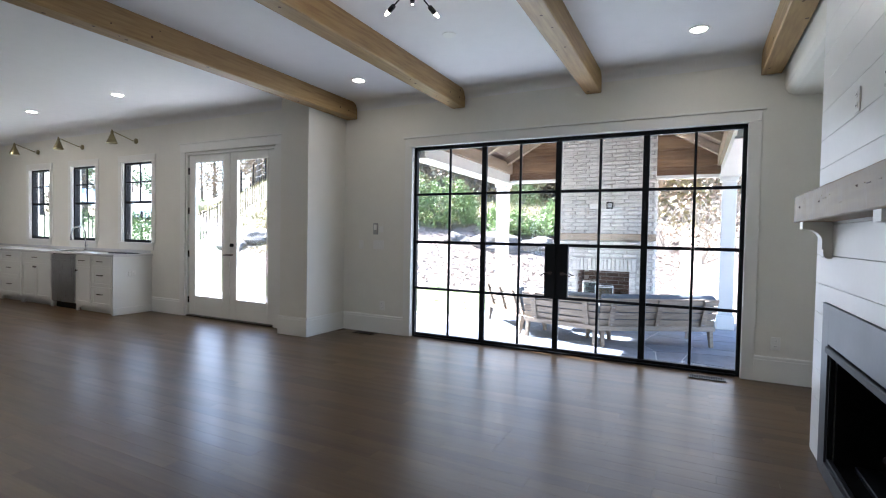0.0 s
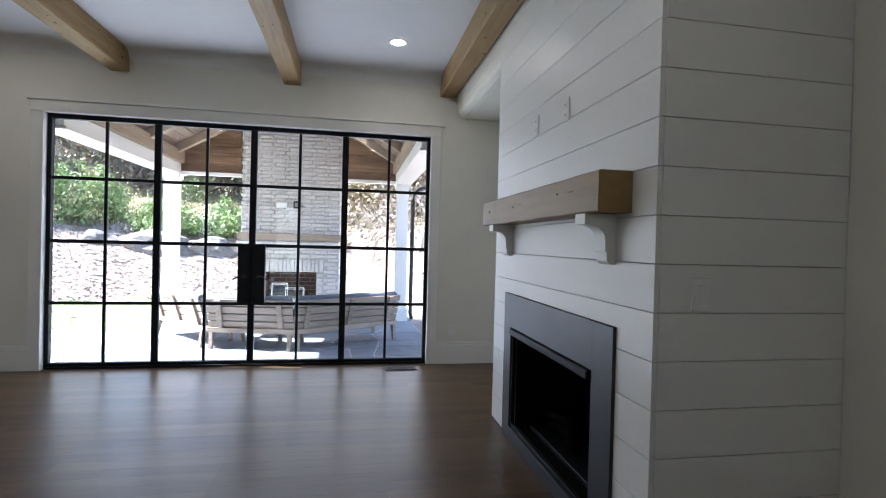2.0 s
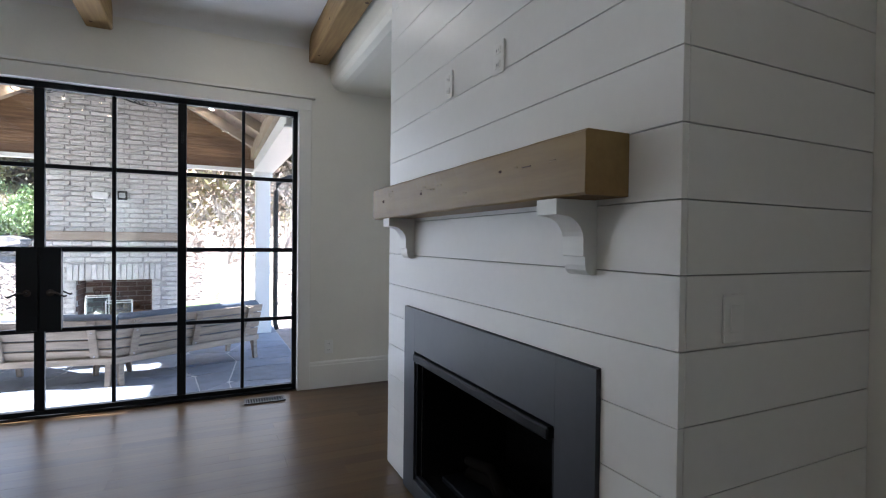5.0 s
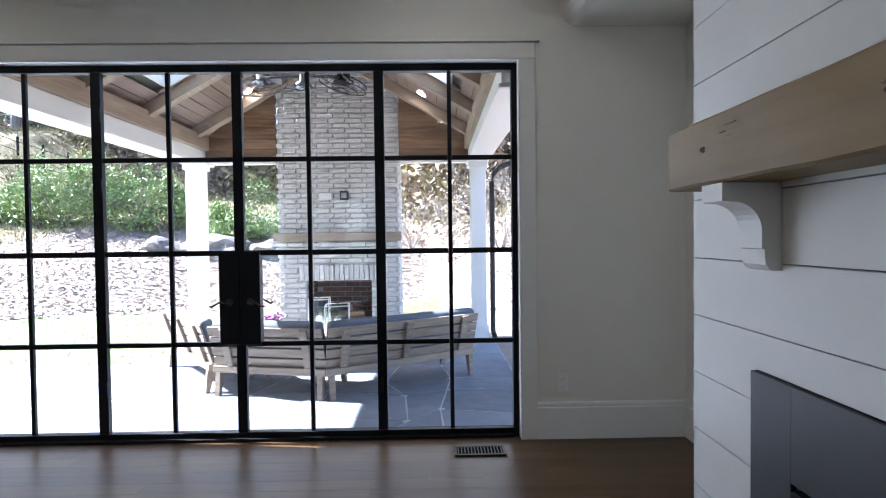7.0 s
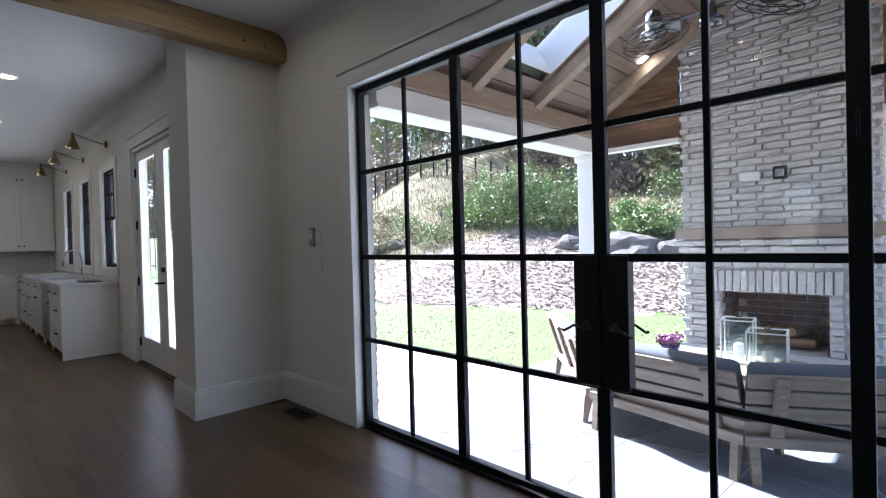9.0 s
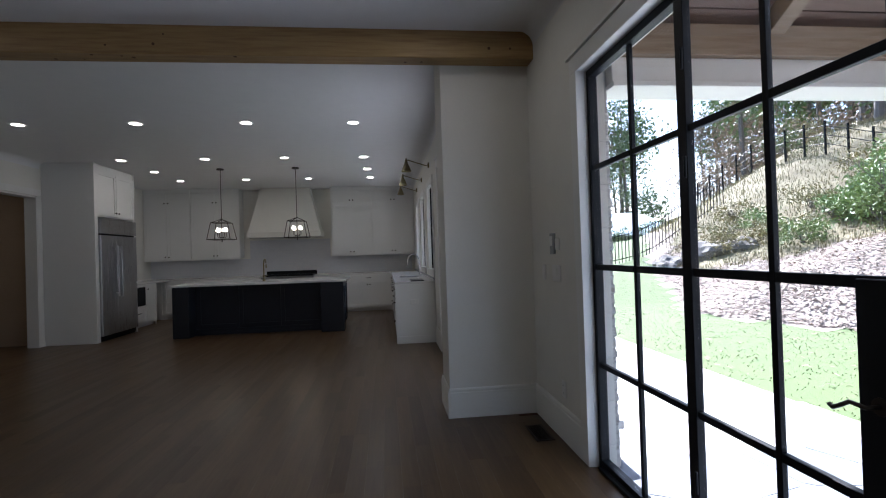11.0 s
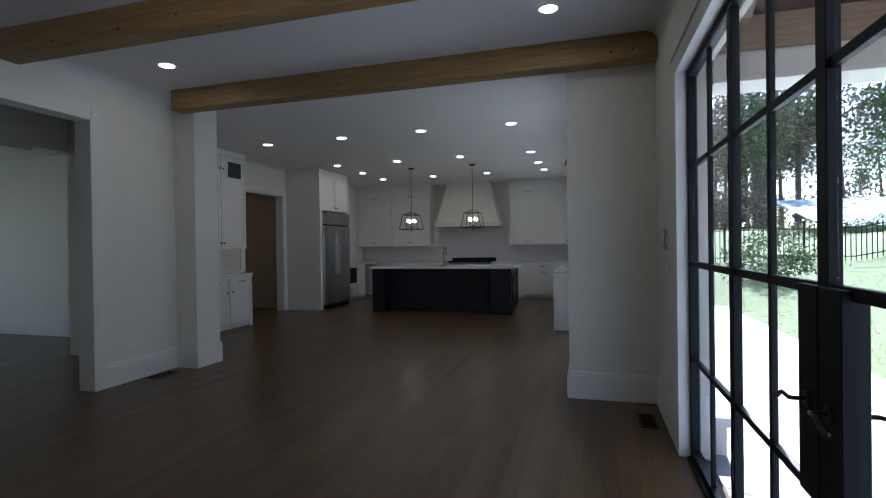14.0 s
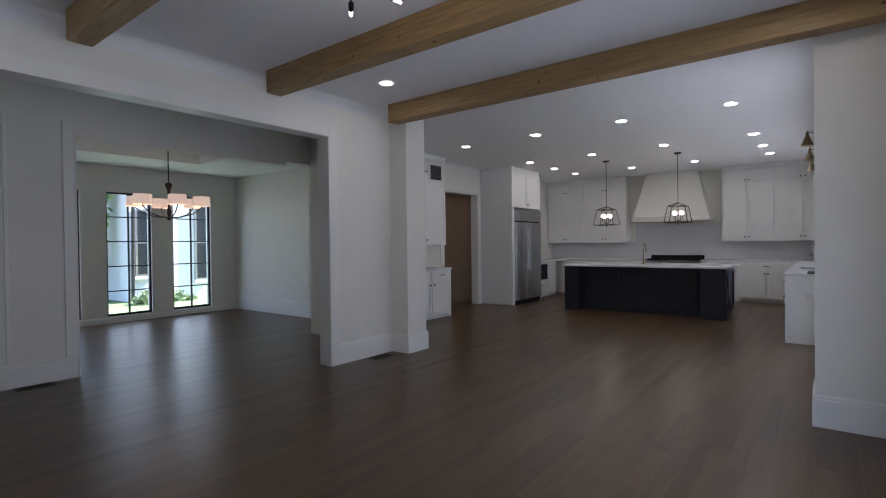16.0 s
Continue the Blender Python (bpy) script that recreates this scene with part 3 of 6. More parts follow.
for y in (-3.362, -2.040):
    br = thing("mantel_bracket", (BX, y, 1.210), 0, "white painted curved bracket under the mantel", "bracket", "mantel brackets")
    prof = [(-0.001, 0.0), (-0.020, 0.0), (-0.030, 0.004), (-0.038, 0.014), (-0.041, 0.028), (-0.041, 0.050), (-0.048, 0.052), (-0.048, 0.060)]
    prof += [(-0.116 + 0.068 * math.cos(k * math.pi / 16), 0.092 + 0.068 * math.sin(k * math.pi / 16)) for k in range(0, 9)]
    prof += [(-0.140, 0.162), (-0.140, 0.2035), (-0.001, 0.2035)]
    part("bracket_body", prism(bmesh.new(), prof, "y", -0.043, 0.043), TRIM, br)


# ---- small wall fittings ----
def wall_plate(name, at, rz, label, w=0.075, h=0.118, kind="outlet"):
    """A cover plate whose face looks along local -y."""
    ob = thing(name, at, rz, label, "wall plate")
    part("plate", B(-w / 2, -0.008, -h / 2, w / 2, -0.001, h / 2, bevel=0.003), PLASTIC, ob)
    for z in ((-0.026, 0.026) if kind == "outlet" else (0,)):
        part("socket" if kind == "outlet" else "rocker", B(-0.017, -0.011, z - (0.014 if kind == "outlet" else 0.033), 0.017, -0.008, z + (0.014 if kind == "outlet" else 0.033), bevel=0.002), PLASTIC, ob)
        if kind == "outlet":
            for x in (-0.006, 0.006):
                part("slot", B(x - 0.001, -0.0116, z - 0.005, x + 0.001, -0.0105, z + 0.005), STEEL, ob)
    return ob


wall_plate("outlet", (-0.43, YN, 0.36), 0, "white outlet plate above the baseboard")
wall_plate("outlet", (3.90, YN, 0.36), 0, "white outlet plate beside the steel window")
wall_plate("outlet", (BX, -2.475, 1.985), -90, "white outlet plate on the shiplap")
wall_plate("outlet", (BX, -2.89, 1.97), -90, "white outlet plate on the shiplap")
wall_plate("light_switch", (4.07, BS, 1.12), 0, "white double switch plate on the shiplap", 0.075, 0.118, "switch")
wall_plate("light_switch", (-0.78, YN, 1.16), 0, "white switch plate near the pier", 0.075, 0.118, "switch")
wall_plate("light_switch", (-0.50, YN, 1.16), 0, "wide white switch plate beside the window", 0.165, 0.118, "switch")
wall_plate("outlet", (XE, -3.85, 0.36), -90, "white outlet plate above the baseboard")
wall_plate("outlet", (-0.62, YS, 0.36), 180, "white outlet plate above the baseboard")
wall_plate("outlet", (-2.42, -9.0, 0.42), 90, "white outlet plate on the dining room wall")
th = thing("thermostat", (-0.545, YN, 1.375), 0, "grey and white wall control with a cradle", "thermostat")
part("cradle", B(-0.035, -0.022, -0.08, 0.035, -0.001, 0.07, bevel=0.004), GREYP, th, "grey plastic cradle")
part("screen", B(-0.022, -0.027, -0.02, 0.022, -0.022, 0.05, bevel=0.002), PLASTIC, th)
part("side_plate", B(0.045, -0.01, -0.05, 0.12, -0.001, 0.03, bevel=0.003), PLASTIC, th)


def floor_vent(at, rz=0, label="dark metal floor register"):
    ob = thing("floor_vent", at, rz, label, "vent", "floor vents")
    part("frame", boxes((-0.155, -0.065, 0.001, -0.14, 0.065, 0.007), (0.14, -0.065, 0.001, 0.155, 0.065, 0.007), (-0.14, -0.065, 0.001, 0.14, -0.05, 0.007), (-0.14, 0.05, 0.001, 0.14, 0.065, 0.007)), BRONZE, ob)
    # thin black plate paints the shade of the duct below the slats
    part("well", B(-0.14, -0.05, 0.001, 0.14, 0.05, 0.002), SOOTSHADE, ob)
    for k in range(14):
        x = -0.13 + 0.02 * k
        part("slat", B(x - 0.003, -0.05, 0.002, x + 0.003, 0.05, 0.006), BRONZE, ob)
    return ob


floor_vent((3.35, -0.24, 0.004))
floor_vent((-0.60, -0.20, 0.004))
floor_vent((-0.85, -5.02, 0.004), 0, "dark metal floor register beside the pilaster")
floor_vent((2.05, -6.94, 0.004), 0, "dark metal floor register in the hall")
floor_vent((-1.5, -10.85, 0.004), 0, "dark metal floor register under the dining window")

# ---- the steel window with its pair of doors ----
win = thing("window_1", (0, 0, 0), 0, "black steel window wall with a pair of glazed doors", "window", kind="structure")
cols = [0.0, 0.50, 0.955, 1.402, 1.842, 2.290, 2.745, 3.195, W]
half = [0.034, 0.013, 0.031, 0.013, 0.031, 0.013, 0.031, 0.013, 0.034]
bars = [0.0, 0.625, 1.213, 1.812, WH]
hb = [0.035, 0.015, 0.017, 0.015, 0.030]
Y0, Y1 = -0.018, 0.028
part("window_frame", boxes((0.001, Y0 + 0.004, 0.002, 0.037, Y1 + 0.01, WH - 0.001), (W - 0.037, Y0 + 0.004, 0.002, W - 0.001, Y1 + 0.01, WH - 0.001), (0.037, Y0 + 0.004, WH - 0.045, W - 0.037, Y1 + 0.01, WH - 0.001),
                           (0.037, Y0 - 0.02, 0.002, W - 0.037, Y1 + 0.03, 0.022), (0.037, Y0 + 0.004, 0.022, W - 0.037, Y1 + 0.01, 0.055), bevel=0.002), STEEL, win)
part("reveal", boxes((-0.0035, YN - 0.02, 0.002, 0.0005, Y0 + 0.003, WH + 0.0005), (W - 0.0005, YN - 0.02, 0.002, W + 0.0035, Y0 + 0.003, WH + 0.0005), (0.001, YN - 0.02, WH - 0.0005, W - 0.001, Y0 + 0.003, WH + 0.0055)), TRIM, win, "white painted reveal")
for i in range(1, 8):
    part("mullion" if half[i] > 0.02 else "muntin", B(cols[i] - half[i], Y0 + 0.004 if half[i] > 0.02 else Y0 + 0.014, 0.056, cols[i] + half[i], Y1 - (0.006 if half[i] > 0.02 else 0.010), WH - 0.046, bevel=0.002), STEEL, win)
for i in range(8):
    x0, x1 = cols[i] + max(half[i], 0.013) + 0.001, cols[i + 1] - max(half[i + 1], 0.013) - 0.001
    x0, x1 = (0.038 if i == 0 else x0), (W - 0.038 if i == 7 else x1)
    for j in range(1, 4):
        part("glazing_bar", B(x0, Y0 + 0.013, bars[j] - hb[j], x1, Y1 - 0.009, bars[j] + hb[j], bevel=0.002), STEEL, win)
    for j in range(4):
        z0, z1 = (0.056 if j == 0 else bars[j] + hb[j]), (WH - 0.046 if j == 3 else bars[j + 1] - hb[j + 1])
        p = part("pane", B(x0, 0.008, z0, x1, 0.012, z1), GLASS, win, "clear glass pane")
        p.visible_shadow = False
part("lock_plate", boxes((1.712, Y0 - 0.008, bars[1] + 0.0, 1.838, Y1 + 0.008, bars[2] + 0.01), (1.846, Y0 - 0.008, bars[1] + 0.0, 1.972, Y1 + 0.008, bars[2] + 0.01), bevel=0.003), STEEL, win, "black steel lock panels of the two doors")
for s, x in ((-1, 1.775), (1, 1.91)):
    for yy in (Y0 - 0.008, Y1 + 0.008):
        o = -1 if yy < 0 else 1
        hnd = part("lever_handle", T([(x, yy, 0.90), (x, yy + o * 0.045, 0.90), (x + s * 0.04, yy + o * 0.05, 0.906), (x + s * 0.07, yy + o * 0.05, 0.888), (x + s * 0.092, yy + o * 0.048, 0.876), (x + s * 0.105, yy + o * 0.046, 0.882)], 0.0065, 8), BRONZE, win, "dark bronze lever handle", smooth=True)
        bm = lathe(bmesh.new(), [(0.0, 0.0), (0.024, 0.001), (0.024, 0.006), (0.0, 0.008)], sides=14)
        bm.transform(pose(x, yy, 0.90, 90 if o < 0 else -90))
        part("rose", bm, BRONZE, hnd)
for z in (0.35, 1.65, 2.1):
    for x in (0.985, 2.745):
        part("hinge", T([(x, Y0 - 0.006, z - 0.045), (x, Y0 - 0.006, z + 0.045)], 0.006, 8), STEEL, win)


# ---- french door to the garden ----
fd = thing("door_1", (-2.78, YK, 0), 0, "white painted pair of glazed french doors, shut", "door", kind="structure")
part("jamb", boxes((-0.925, -0.002, 0.002, -0.89, 0.14, 2.47), (0.89, -0.002, 0.002, 0.925, 0.14, 2.47), (-0.89, -0.002, 2.435, 0.89, 0.14, 2.47), bevel=0.002), TRIM, fd)
part("threshold", B(-0.89, -0.02, 0.002, 0.89, 0.16, 0.022, bevel=0.003), BRONZE, fd)
for s in (-1, 1):
    lo, hi = (-0.885, -0.004) if s < 0 else (0.004, 0.885)
    gl, gh = lo + 0.135, hi - 0.135
    leaf = part("door_leaf", boxes((lo, 0.03, 0.028, gl, 0.075, 2.43), (gh, 0.03, 0.028, hi, 0.075, 2.43), (gl, 0.03, 0.028, gh, 0.075, 0.30), (gl, 0.03, 2.33, gh, 0.075, 2.43), bevel=0.003), TRIM, fd)
    part("glazing_bead", boxes((gl, 0.022, 0.30, gl + 0.016, 0.03, 2.33), (gh - 0.016, 0.022, 0.30, gh, 0.03, 2.33), (gl + 0.016, 0.022, 0.30, gh - 0.016, 0.03, 0.316), (gl + 0.016, 0.022, 2.314, gh - 0.016, 0.03, 2.33)), TRIM, leaf)
    p = part("pane", B(gl, 0.05, 0.30, gh, 0.056, 2.33), GLASS, leaf, "clear glass pane")
    p.visible_shadow = False
    for z in (0.25, 0.95, 1.6, 2.2):
        part("hinge", B(lo - 0.012 if s < 0 else hi - 0.006, 0.012, z - 0.05, lo + 0.006 if s < 0 else hi + 0.012, 0.034, z + 0.05, bevel=0.003), STEEL, leaf)
leafm = leaf
part("deadbolt", T([(0.06, 0.03, 1.10), (0.06, 0.0, 1.10)], 0.026, 14), STEEL, leafm)
part("lever_handle", T([(0.06, 0.03, 0.96), (0.06, -0.02, 0.96), (0.02, -0.028, 0.96), (-0.06, -0.026, 0.955)], 0.011, 8), STEEL, leafm)
casing("trim_door_1", boxes((-3.82, YK - 0.02, 0.002, -3.708, YK - 0.001, 2.48), (-1.852, YK - 0.02, 0.002, -1.74, YK - 0.001, 2.48), (-3.82, YK - 0.02, 2.482, -1.74, YK - 0.001, 2.60), (-3.85, YK - 0.032, 2.602, -1.71, YK - 0.001, 2.622), bevel=0.002))

# ---- kitchen windows ----
for i, (a, b) in enumerate(((-5.32, -4.52), (-6.84, -6.08), (-8.31, -7.57))):
    kw = thing("window_%d" % (i + 2), ((a + b) / 2, YK, 1.09), 0, "black double-hung window with a divided upper sash", "window", kind="structure")
    w, h = (b - a) / 2, 1.32
    y0, y1 = 0.03, 0.07
    part("window_frame", boxes((-w + 0.001, y0, 0.001, -w + 0.04, y1 + 0.05, h - 0.001), (w - 0.04, y0, 0.001, w - 0.001, y1 + 0.05, h - 0.001), (-w + 0.04, y0, 0.001, w - 0.04, y1 + 0.05, 0.045), (-w + 0.04, y0, h - 0.04, w - 0.04, y1 + 0.05, h - 0.001), bevel=0.002), STEEL, kw)
    part("meeting_rail", B(-w + 0.04, y0 + 0.01, h * 0.5 - 0.02, w - 0.04, y1, h * 0.5 + 0.02, bevel=0.002), STEEL, kw)
    part("muntin", boxes((-0.009, y0 + 0.02, h * 0.5 + 0.02, 0.009, y1, h - 0.04), (-w + 0.04, y0 + 0.02, h * 0.745, -0.009, y1, h * 0.745 + 0.018), (0.009, y0 + 0.02, h * 0.745, w - 0.04, y1, h * 0.745 + 0.018)), STEEL, kw)
    for z0, z1 in ((0.045, h * 0.5 - 0.02), (h * 0.5 + 0.02, h - 0.04)):
        p = part("pane", B(-w + 0.04, y0 + 0.03, z0, w - 0.04, y0 + 0.034, z1), GLASS, kw, "clear glass pane")
        p.visible_shadow = False
    part("reveal", boxes((-w + 0.001, 0.0, 0.001, -w + 0.012, y0, h - 0.001), (w - 0.012, 0.0, 0.001, w - 0.001, y0, h - 0.001), (-w + 0.012, 0.0, h - 0.012, w - 0.012, y0, h - 0.001)), TRIM, kw)
    part("window_sill", B(-w - 0.07, -0.04, -0.02, w + 0.07, y0, 0.001, bevel=0.003), TRIM, kw)
    part("apron", B(-w - 0.05, -0.018, -0.12, w + 0.05, -0.001, -0.021, bevel=0.002), TRIM, kw)
    casing("trim_window_%d" % (i + 2), boxes((a - 0.09, YK - 0.018, 1.092, a - 0.002, YK - 0.001, 2.41), (b + 0.002, YK - 0.018, 1.092, b + 0.09, YK - 0.001, 2.41), (a - 0.09, YK - 0.018, 2.412, b + 0.09, YK - 0.001, 2.51), bevel=0.002))

# ---- dining room windows ----
for i, (a, b) in enumerate(DW):
    dw = thing("window_%d" % (i + 5), ((a + b) / 2, -11.0, 0.12), 0, "tall black steel window with ten panes", "window", kind="structure")
    w, h = (b - a) / 2, 2.27
    part("window_frame", boxes((-w + 0.001, -0.09, 0.001, -w + 0.03, -0.04, h - 0.001), (w - 0.03, -0.09, 0.001, w - 0.001, -0.04, h - 0.001), (-w + 0.03, -0.09, 0.001, w - 0.03, -0.04, 0.04), (-w + 0.03, -0.09, h - 0.03, w - 0.03, -0.04, h - 0.001), bevel=0.002), STEEL, dw)
    part("mullion", B(-0.011, -0.085, 0.04, 0.011, -0.05, h - 0.03), STEEL, dw)
    for k in range(1, 5):
        part("glazing_bar", boxes((-w + 0.03, -0.083, h * k / 5 - 0.01, -0.011, -0.052, h * k / 5 + 0.01), (0.011, -0.083, h * k / 5 - 0.01, w - 0.03, -0.052, h * k / 5 + 0.01)), STEEL, dw)
    for sx in (0, 1):
        for k in range(5):
            p = part("pane", B(-w + 0.03 if sx == 0 else 0.011, -0.068, h * k / 5 + 0.04 * (k == 0), -0.011 if sx == 0 else w - 0.03, -0.065, h * (k + 1) / 5 - 0.01), GLASS, dw)
            p.visible_shadow = False


# ---- lights on the ceiling ----
def downlight(x, y, group, z=H):
    ob = thing("recessed_light", (x, y, z), 0, "round white recessed ceiling light, lit", "ceiling light", group)
    part("trim_ring", lathe(bmesh.new(), [(0.062, -0.002), (0.062, -0.006), (0.088, -0.008), (0.092, -0.002)], sides=28), PLASTIC, ob, smooth=True)
    part("lens", lathe(bmesh.new(), [(0.062, -0.003), (0.0, -0.0035)], sides=28), LED, ob, "glowing lens")
    return ob


first = downlight(-0.26, -0.87, "living room lights")
for x, y in ((3.19, -0.85), (-0.29, -4.33), (3.19, -4.33)):
    copy_thing(first, pose(x, y, H))
first = downlight(-3.55, -1.63, "kitchen lights")
for x, y in ((-3.55, -2.96), (-3.58, -4.28), (-3.62, -5.64), (-5.78, -1.6), (-5.8, -2.94), (-5.85, -4.25), (-5.9, -5.6), (-7.0, -1.58), (-7.05, -5.58),
             (-8.05, -1.55), (-8.1, -2.88), (-8.15, -4.2), (-8.2, -5.56)):
    copy_thing(first, pose(x, y, H))

sd = thing("smoke_detector", (1.25, -1.6, H), 0, "flat white speaker grille in the ceiling", "detector")
part("cover", lathe(bmesh.new(), [(0.062, -0.001), (0.06, -0.006), (0.0, -0.008)], sides=24), PLASTIC, sd)
sv = thing("ceiling_vent", (1.45, -4.4, H), 0, "small flat white cover plate in the ceiling", "vent")
part("frame", boxes((-0.09, -0.06, -0.004, -0.08, 0.06, -0.001), (0.08, -0.06, -0.004, 0.09, 0.06, -0.001), (-0.08, -0.06, -0.004, 0.08, -0.05, -0.001), (-0.08, 0.05, -0.004, 0.08, 0.06, -0.001)), PLASTIC, sv)
part("cover", B(-0.08, -0.05, -0.003, 0.08, 0.05, -0.001), PLASTIC, sv)

# sputnik chandelier between the middle beams
sp = thing("sputnik_chandelier", (1.58, -2.80, 2.86), 0, "black sputnik chandelier with bare glowing bulbs", "chandelier")
part("canopy", lathe(bmesh.new(), [(0.0, 0.155), (0.065, 0.16), (0.065, 0.187), (0.0, 0.188)], sides=20), STEEL, sp)
part("stem", T([(0, 0, 0.03), (0, 0, 0.16)], 0.008), STEEL, sp)
part("hub", lathe(bmesh.new(), [(0.0, -0.05), (0.035, -0.035), (0.05, 0.0), (0.035, 0.035), (0.0, 0.05)], sides=16), STEEL, sp, smooth=True)
for k in range(10):
    a = k * 2 * math.pi / 10 + 0.2
    d = Vector((math.cos(a), math.sin(a), (-0.28, 0.12)[k % 2])).normalized()
    L = 0.21 + 0.03 * (k % 2)
    arm = part("arm", T([d * 0.04, d * L], 0.005, 6), STEEL, sp)
    part("socket", T([d * L, d * (L + 0.055)], 0.016, 10), STEEL, arm)
    part("bulb", T([d * (L + 0.055), d * (L + 0.07), d * (L + 0.09), d * (L + 0.105)], 0.013, 8, 0.006), BULB, arm, "small glowing bulb")


# pendants over the island
def pendant(x, y):
    ob = thing("lantern_pendant", (x, y, 1.70), 0, "open bronze cage lantern pendant with lit bulbs", "pendant lamp", "island pendants")
    part("canopy", lathe(bmesh.new(), [(0.0, 1.318), (0.065, 1.322), (0.065, 1.345), (0.0, 1.348)], sides=20), BRONZE, ob)
    part("stem", T([(0, 0, 0.40), (0, 0, 1.32)], 0.006), BRONZE, ob)
    b, t = 0.205, 0.15
    for s in ((-1, -1), (1, -1), (1, 1), (-1, 1)):
        part("cage_post", T([(s[0] * b, s[1] * b, 0.02), (s[0] * t, s[1] * t, 0.33)], 0.007, 6), BRONZE, ob)
        part("roof_bar", T([(s[0] * t, s[1] * t, 0.33), (s[0] * 0.06, s[1] * 0.06, 0.37), (0, 0, 0.40)], 0.007, 6), BRONZE, ob)
    for h, r in ((0.02, b), (0.33, t)):
        for p, q in (((-r, -r), (r, -r)), ((r, -r), (r, r)), ((r, r), (-r, r)), ((-r, r), (-r, -r))):
            part("cage_rail", T([(*p, h), (*q, h)], 0.007, 6), BRONZE, ob)
    part("centre_rod", T([(0, 0, 0.02), (0, 0, 0.40)], 0.006, 6), BRONZE, ob)
    part("finial", lathe(bmesh.new(), [(0, -0.03), (0.014, -0.015), (0.006, 0.0), (0.014, 0.02), (0, 0.03)], sides=10), BRONZE, ob)
    for k in range(4):
        a = math.pi / 4 + k * math.pi / 2
        x1, y1 = 0.085 * math.cos(a), 0.085 * math.sin(a)
        arm = part("candle_arm", T([(0, 0, 0.07), (x1 * 0.6, y1 * 0.6, 0.05), (x1, y1, 0.08), (x1, y1, 0.16)], 0.006, 6), BRONZE, ob)
        part("bulb", lathe(bmesh.new(), [(0.0, 0.16), (0.022, 0.175), (0.028, 0.20), (0.018, 0.225), (0.0, 0.24)], (x1, y1, 0), 12), BULB, arm, "glowing bulb", smooth=True)
    return ob


pendant(-6.78, -4.30)
pendant(-6.74, -2.92)

# swing-arm lamps over the kitchen windows
for x in (-4.93, -6.48, -7.98):
    sc = thing("swing_arm_sconce", (x, YK, 2.735), 0, "aged brass swing-arm wall lamp with a cone shade", "wall lamp", "window sconces")
    bm = lathe(bmesh.new(), [(0.0, 0.0), (0.045, 0.001), (0.045, 0.02), (0.0, 0.026)], sides=18)
    bm.transform(pose(0, -0.001, 0, 90))
    part("backplate", bm, BRASS, sc, smooth=True)
    part("arm", T([(0, -0.02, 0), (0.0, -0.07, 0.0), (-0.04, -0.36, 0.10)], 0.007, 8), BRASS, sc)
    sh = part("shade", lathe(bmesh.new(), [(0.014, 0.075), (0.022, 0.06), (0.032, 0.03), (0.078, -0.082), (0.080, -0.09), (0.076, -0.088), (0.030, 0.02), (0.0, 0.03)], (-0.04, -0.36, 0.0), 22), BRASS, sc, "brass cone shade", smooth=True)
    part("cap", lathe(bmesh.new(), [(0.0, 0.125), (0.012, 0.12), (0.012, 0.10), (0.022, 0.085), (0.022, 0.07)], (-0.04, -0.36, 0.0), 14), BRASS, sh)
    part("bulb", lathe(bmesh.new(), [(0.0, -0.075), (0.02, -0.06), (0.024, -0.04), (0.012, -0.01), (0.0, 0.005)], (-0.04, -0.36, 0.0), 12), BULB, sh, "glowing bulb", smooth=True)


# ---- cabinets ----
def front(ob, x0, z0, x1, z1, handle, mat=CAB, y=0.0, metal=BRONZE):
    """A framed door or drawer front, with its handle: ('pull'|'knob'|'', x, z)."""
    g, r = 0.0015, 0.055
    x0, x1, z0, z1 = x0 + g, x1 - g, z0 + g, z1 - g
    if z1 - z0 < 0.2:
        r = 0.035
    name = "drawer" if handle[0] == "pull" else "door"
    d = part(name, boxes((x0, y - 0.020, z0, x0 + r, y - 0.001, z1), (x1 - r, y - 0.020, z0, x1, y - 0.001, z1), (x0 + r, y - 0.020, z0, x1 - r, y - 0.001, z0 + r),
                         (x0 + r, y - 0.020, z1 - r, x1 - r, y - 0.001, z1), (x0 + r, y - 0.010, z0 + r, x1 - r, y - 0.001, z1 - r)), mat, ob)
    kind, hx, hz = handle
    if kind == "pull":
        part("handle", boxes((hx - 0.065, y - 0.052, hz - 0.006, hx + 0.065, y - 0.042, hz + 0.006), (hx - 0.055, y - 0.043, hz - 0.005, hx - 0.045, y - 0.020, hz + 0.005), (hx + 0.045, y - 0.043, hz - 0.005, hx + 0.055, y - 0.020, hz + 0.005)), metal, d, "dark bronze bar pull")
    elif kind == "knob":
        bm = lathe(bmesh.new(), [(0.006, 0.0), (0.006, 0.016), (0.016, 0.02), (0.016, 0.028), (0.0, 0.032)], sides=12)
        bm.transform(pose(hx, y - 0.020, hz, 90))
        part("handle", bm, metal, d, "dark bronze knob")
    return d


def toe_feet(bm, w, d):
    """Bracket feet and a scalloped valance at the foot of a cabinet."""
    for a, b in ((0.0, 0.09), (w - 0.09, w)):
        s = 1 if a == 0 else -1
        e = a if s > 0 else b
        prism(bm, [(e, 0.001), (e + s * 0.06, 0.001), (e + s * 0.065, 0.03), (e + s * 0.085, 0.055), (e + s * 0.12, 0.07), (e + s * 0.12, 0.10), (e, 0.10)], "y", 0.0, 0.02)
    box(bm, 0.1, 0.0, 0.075, w - 0.1, 0.02, 0.10)
    box(bm, 0.0, 0.07, 0.001, w, 0.09, 0.10)


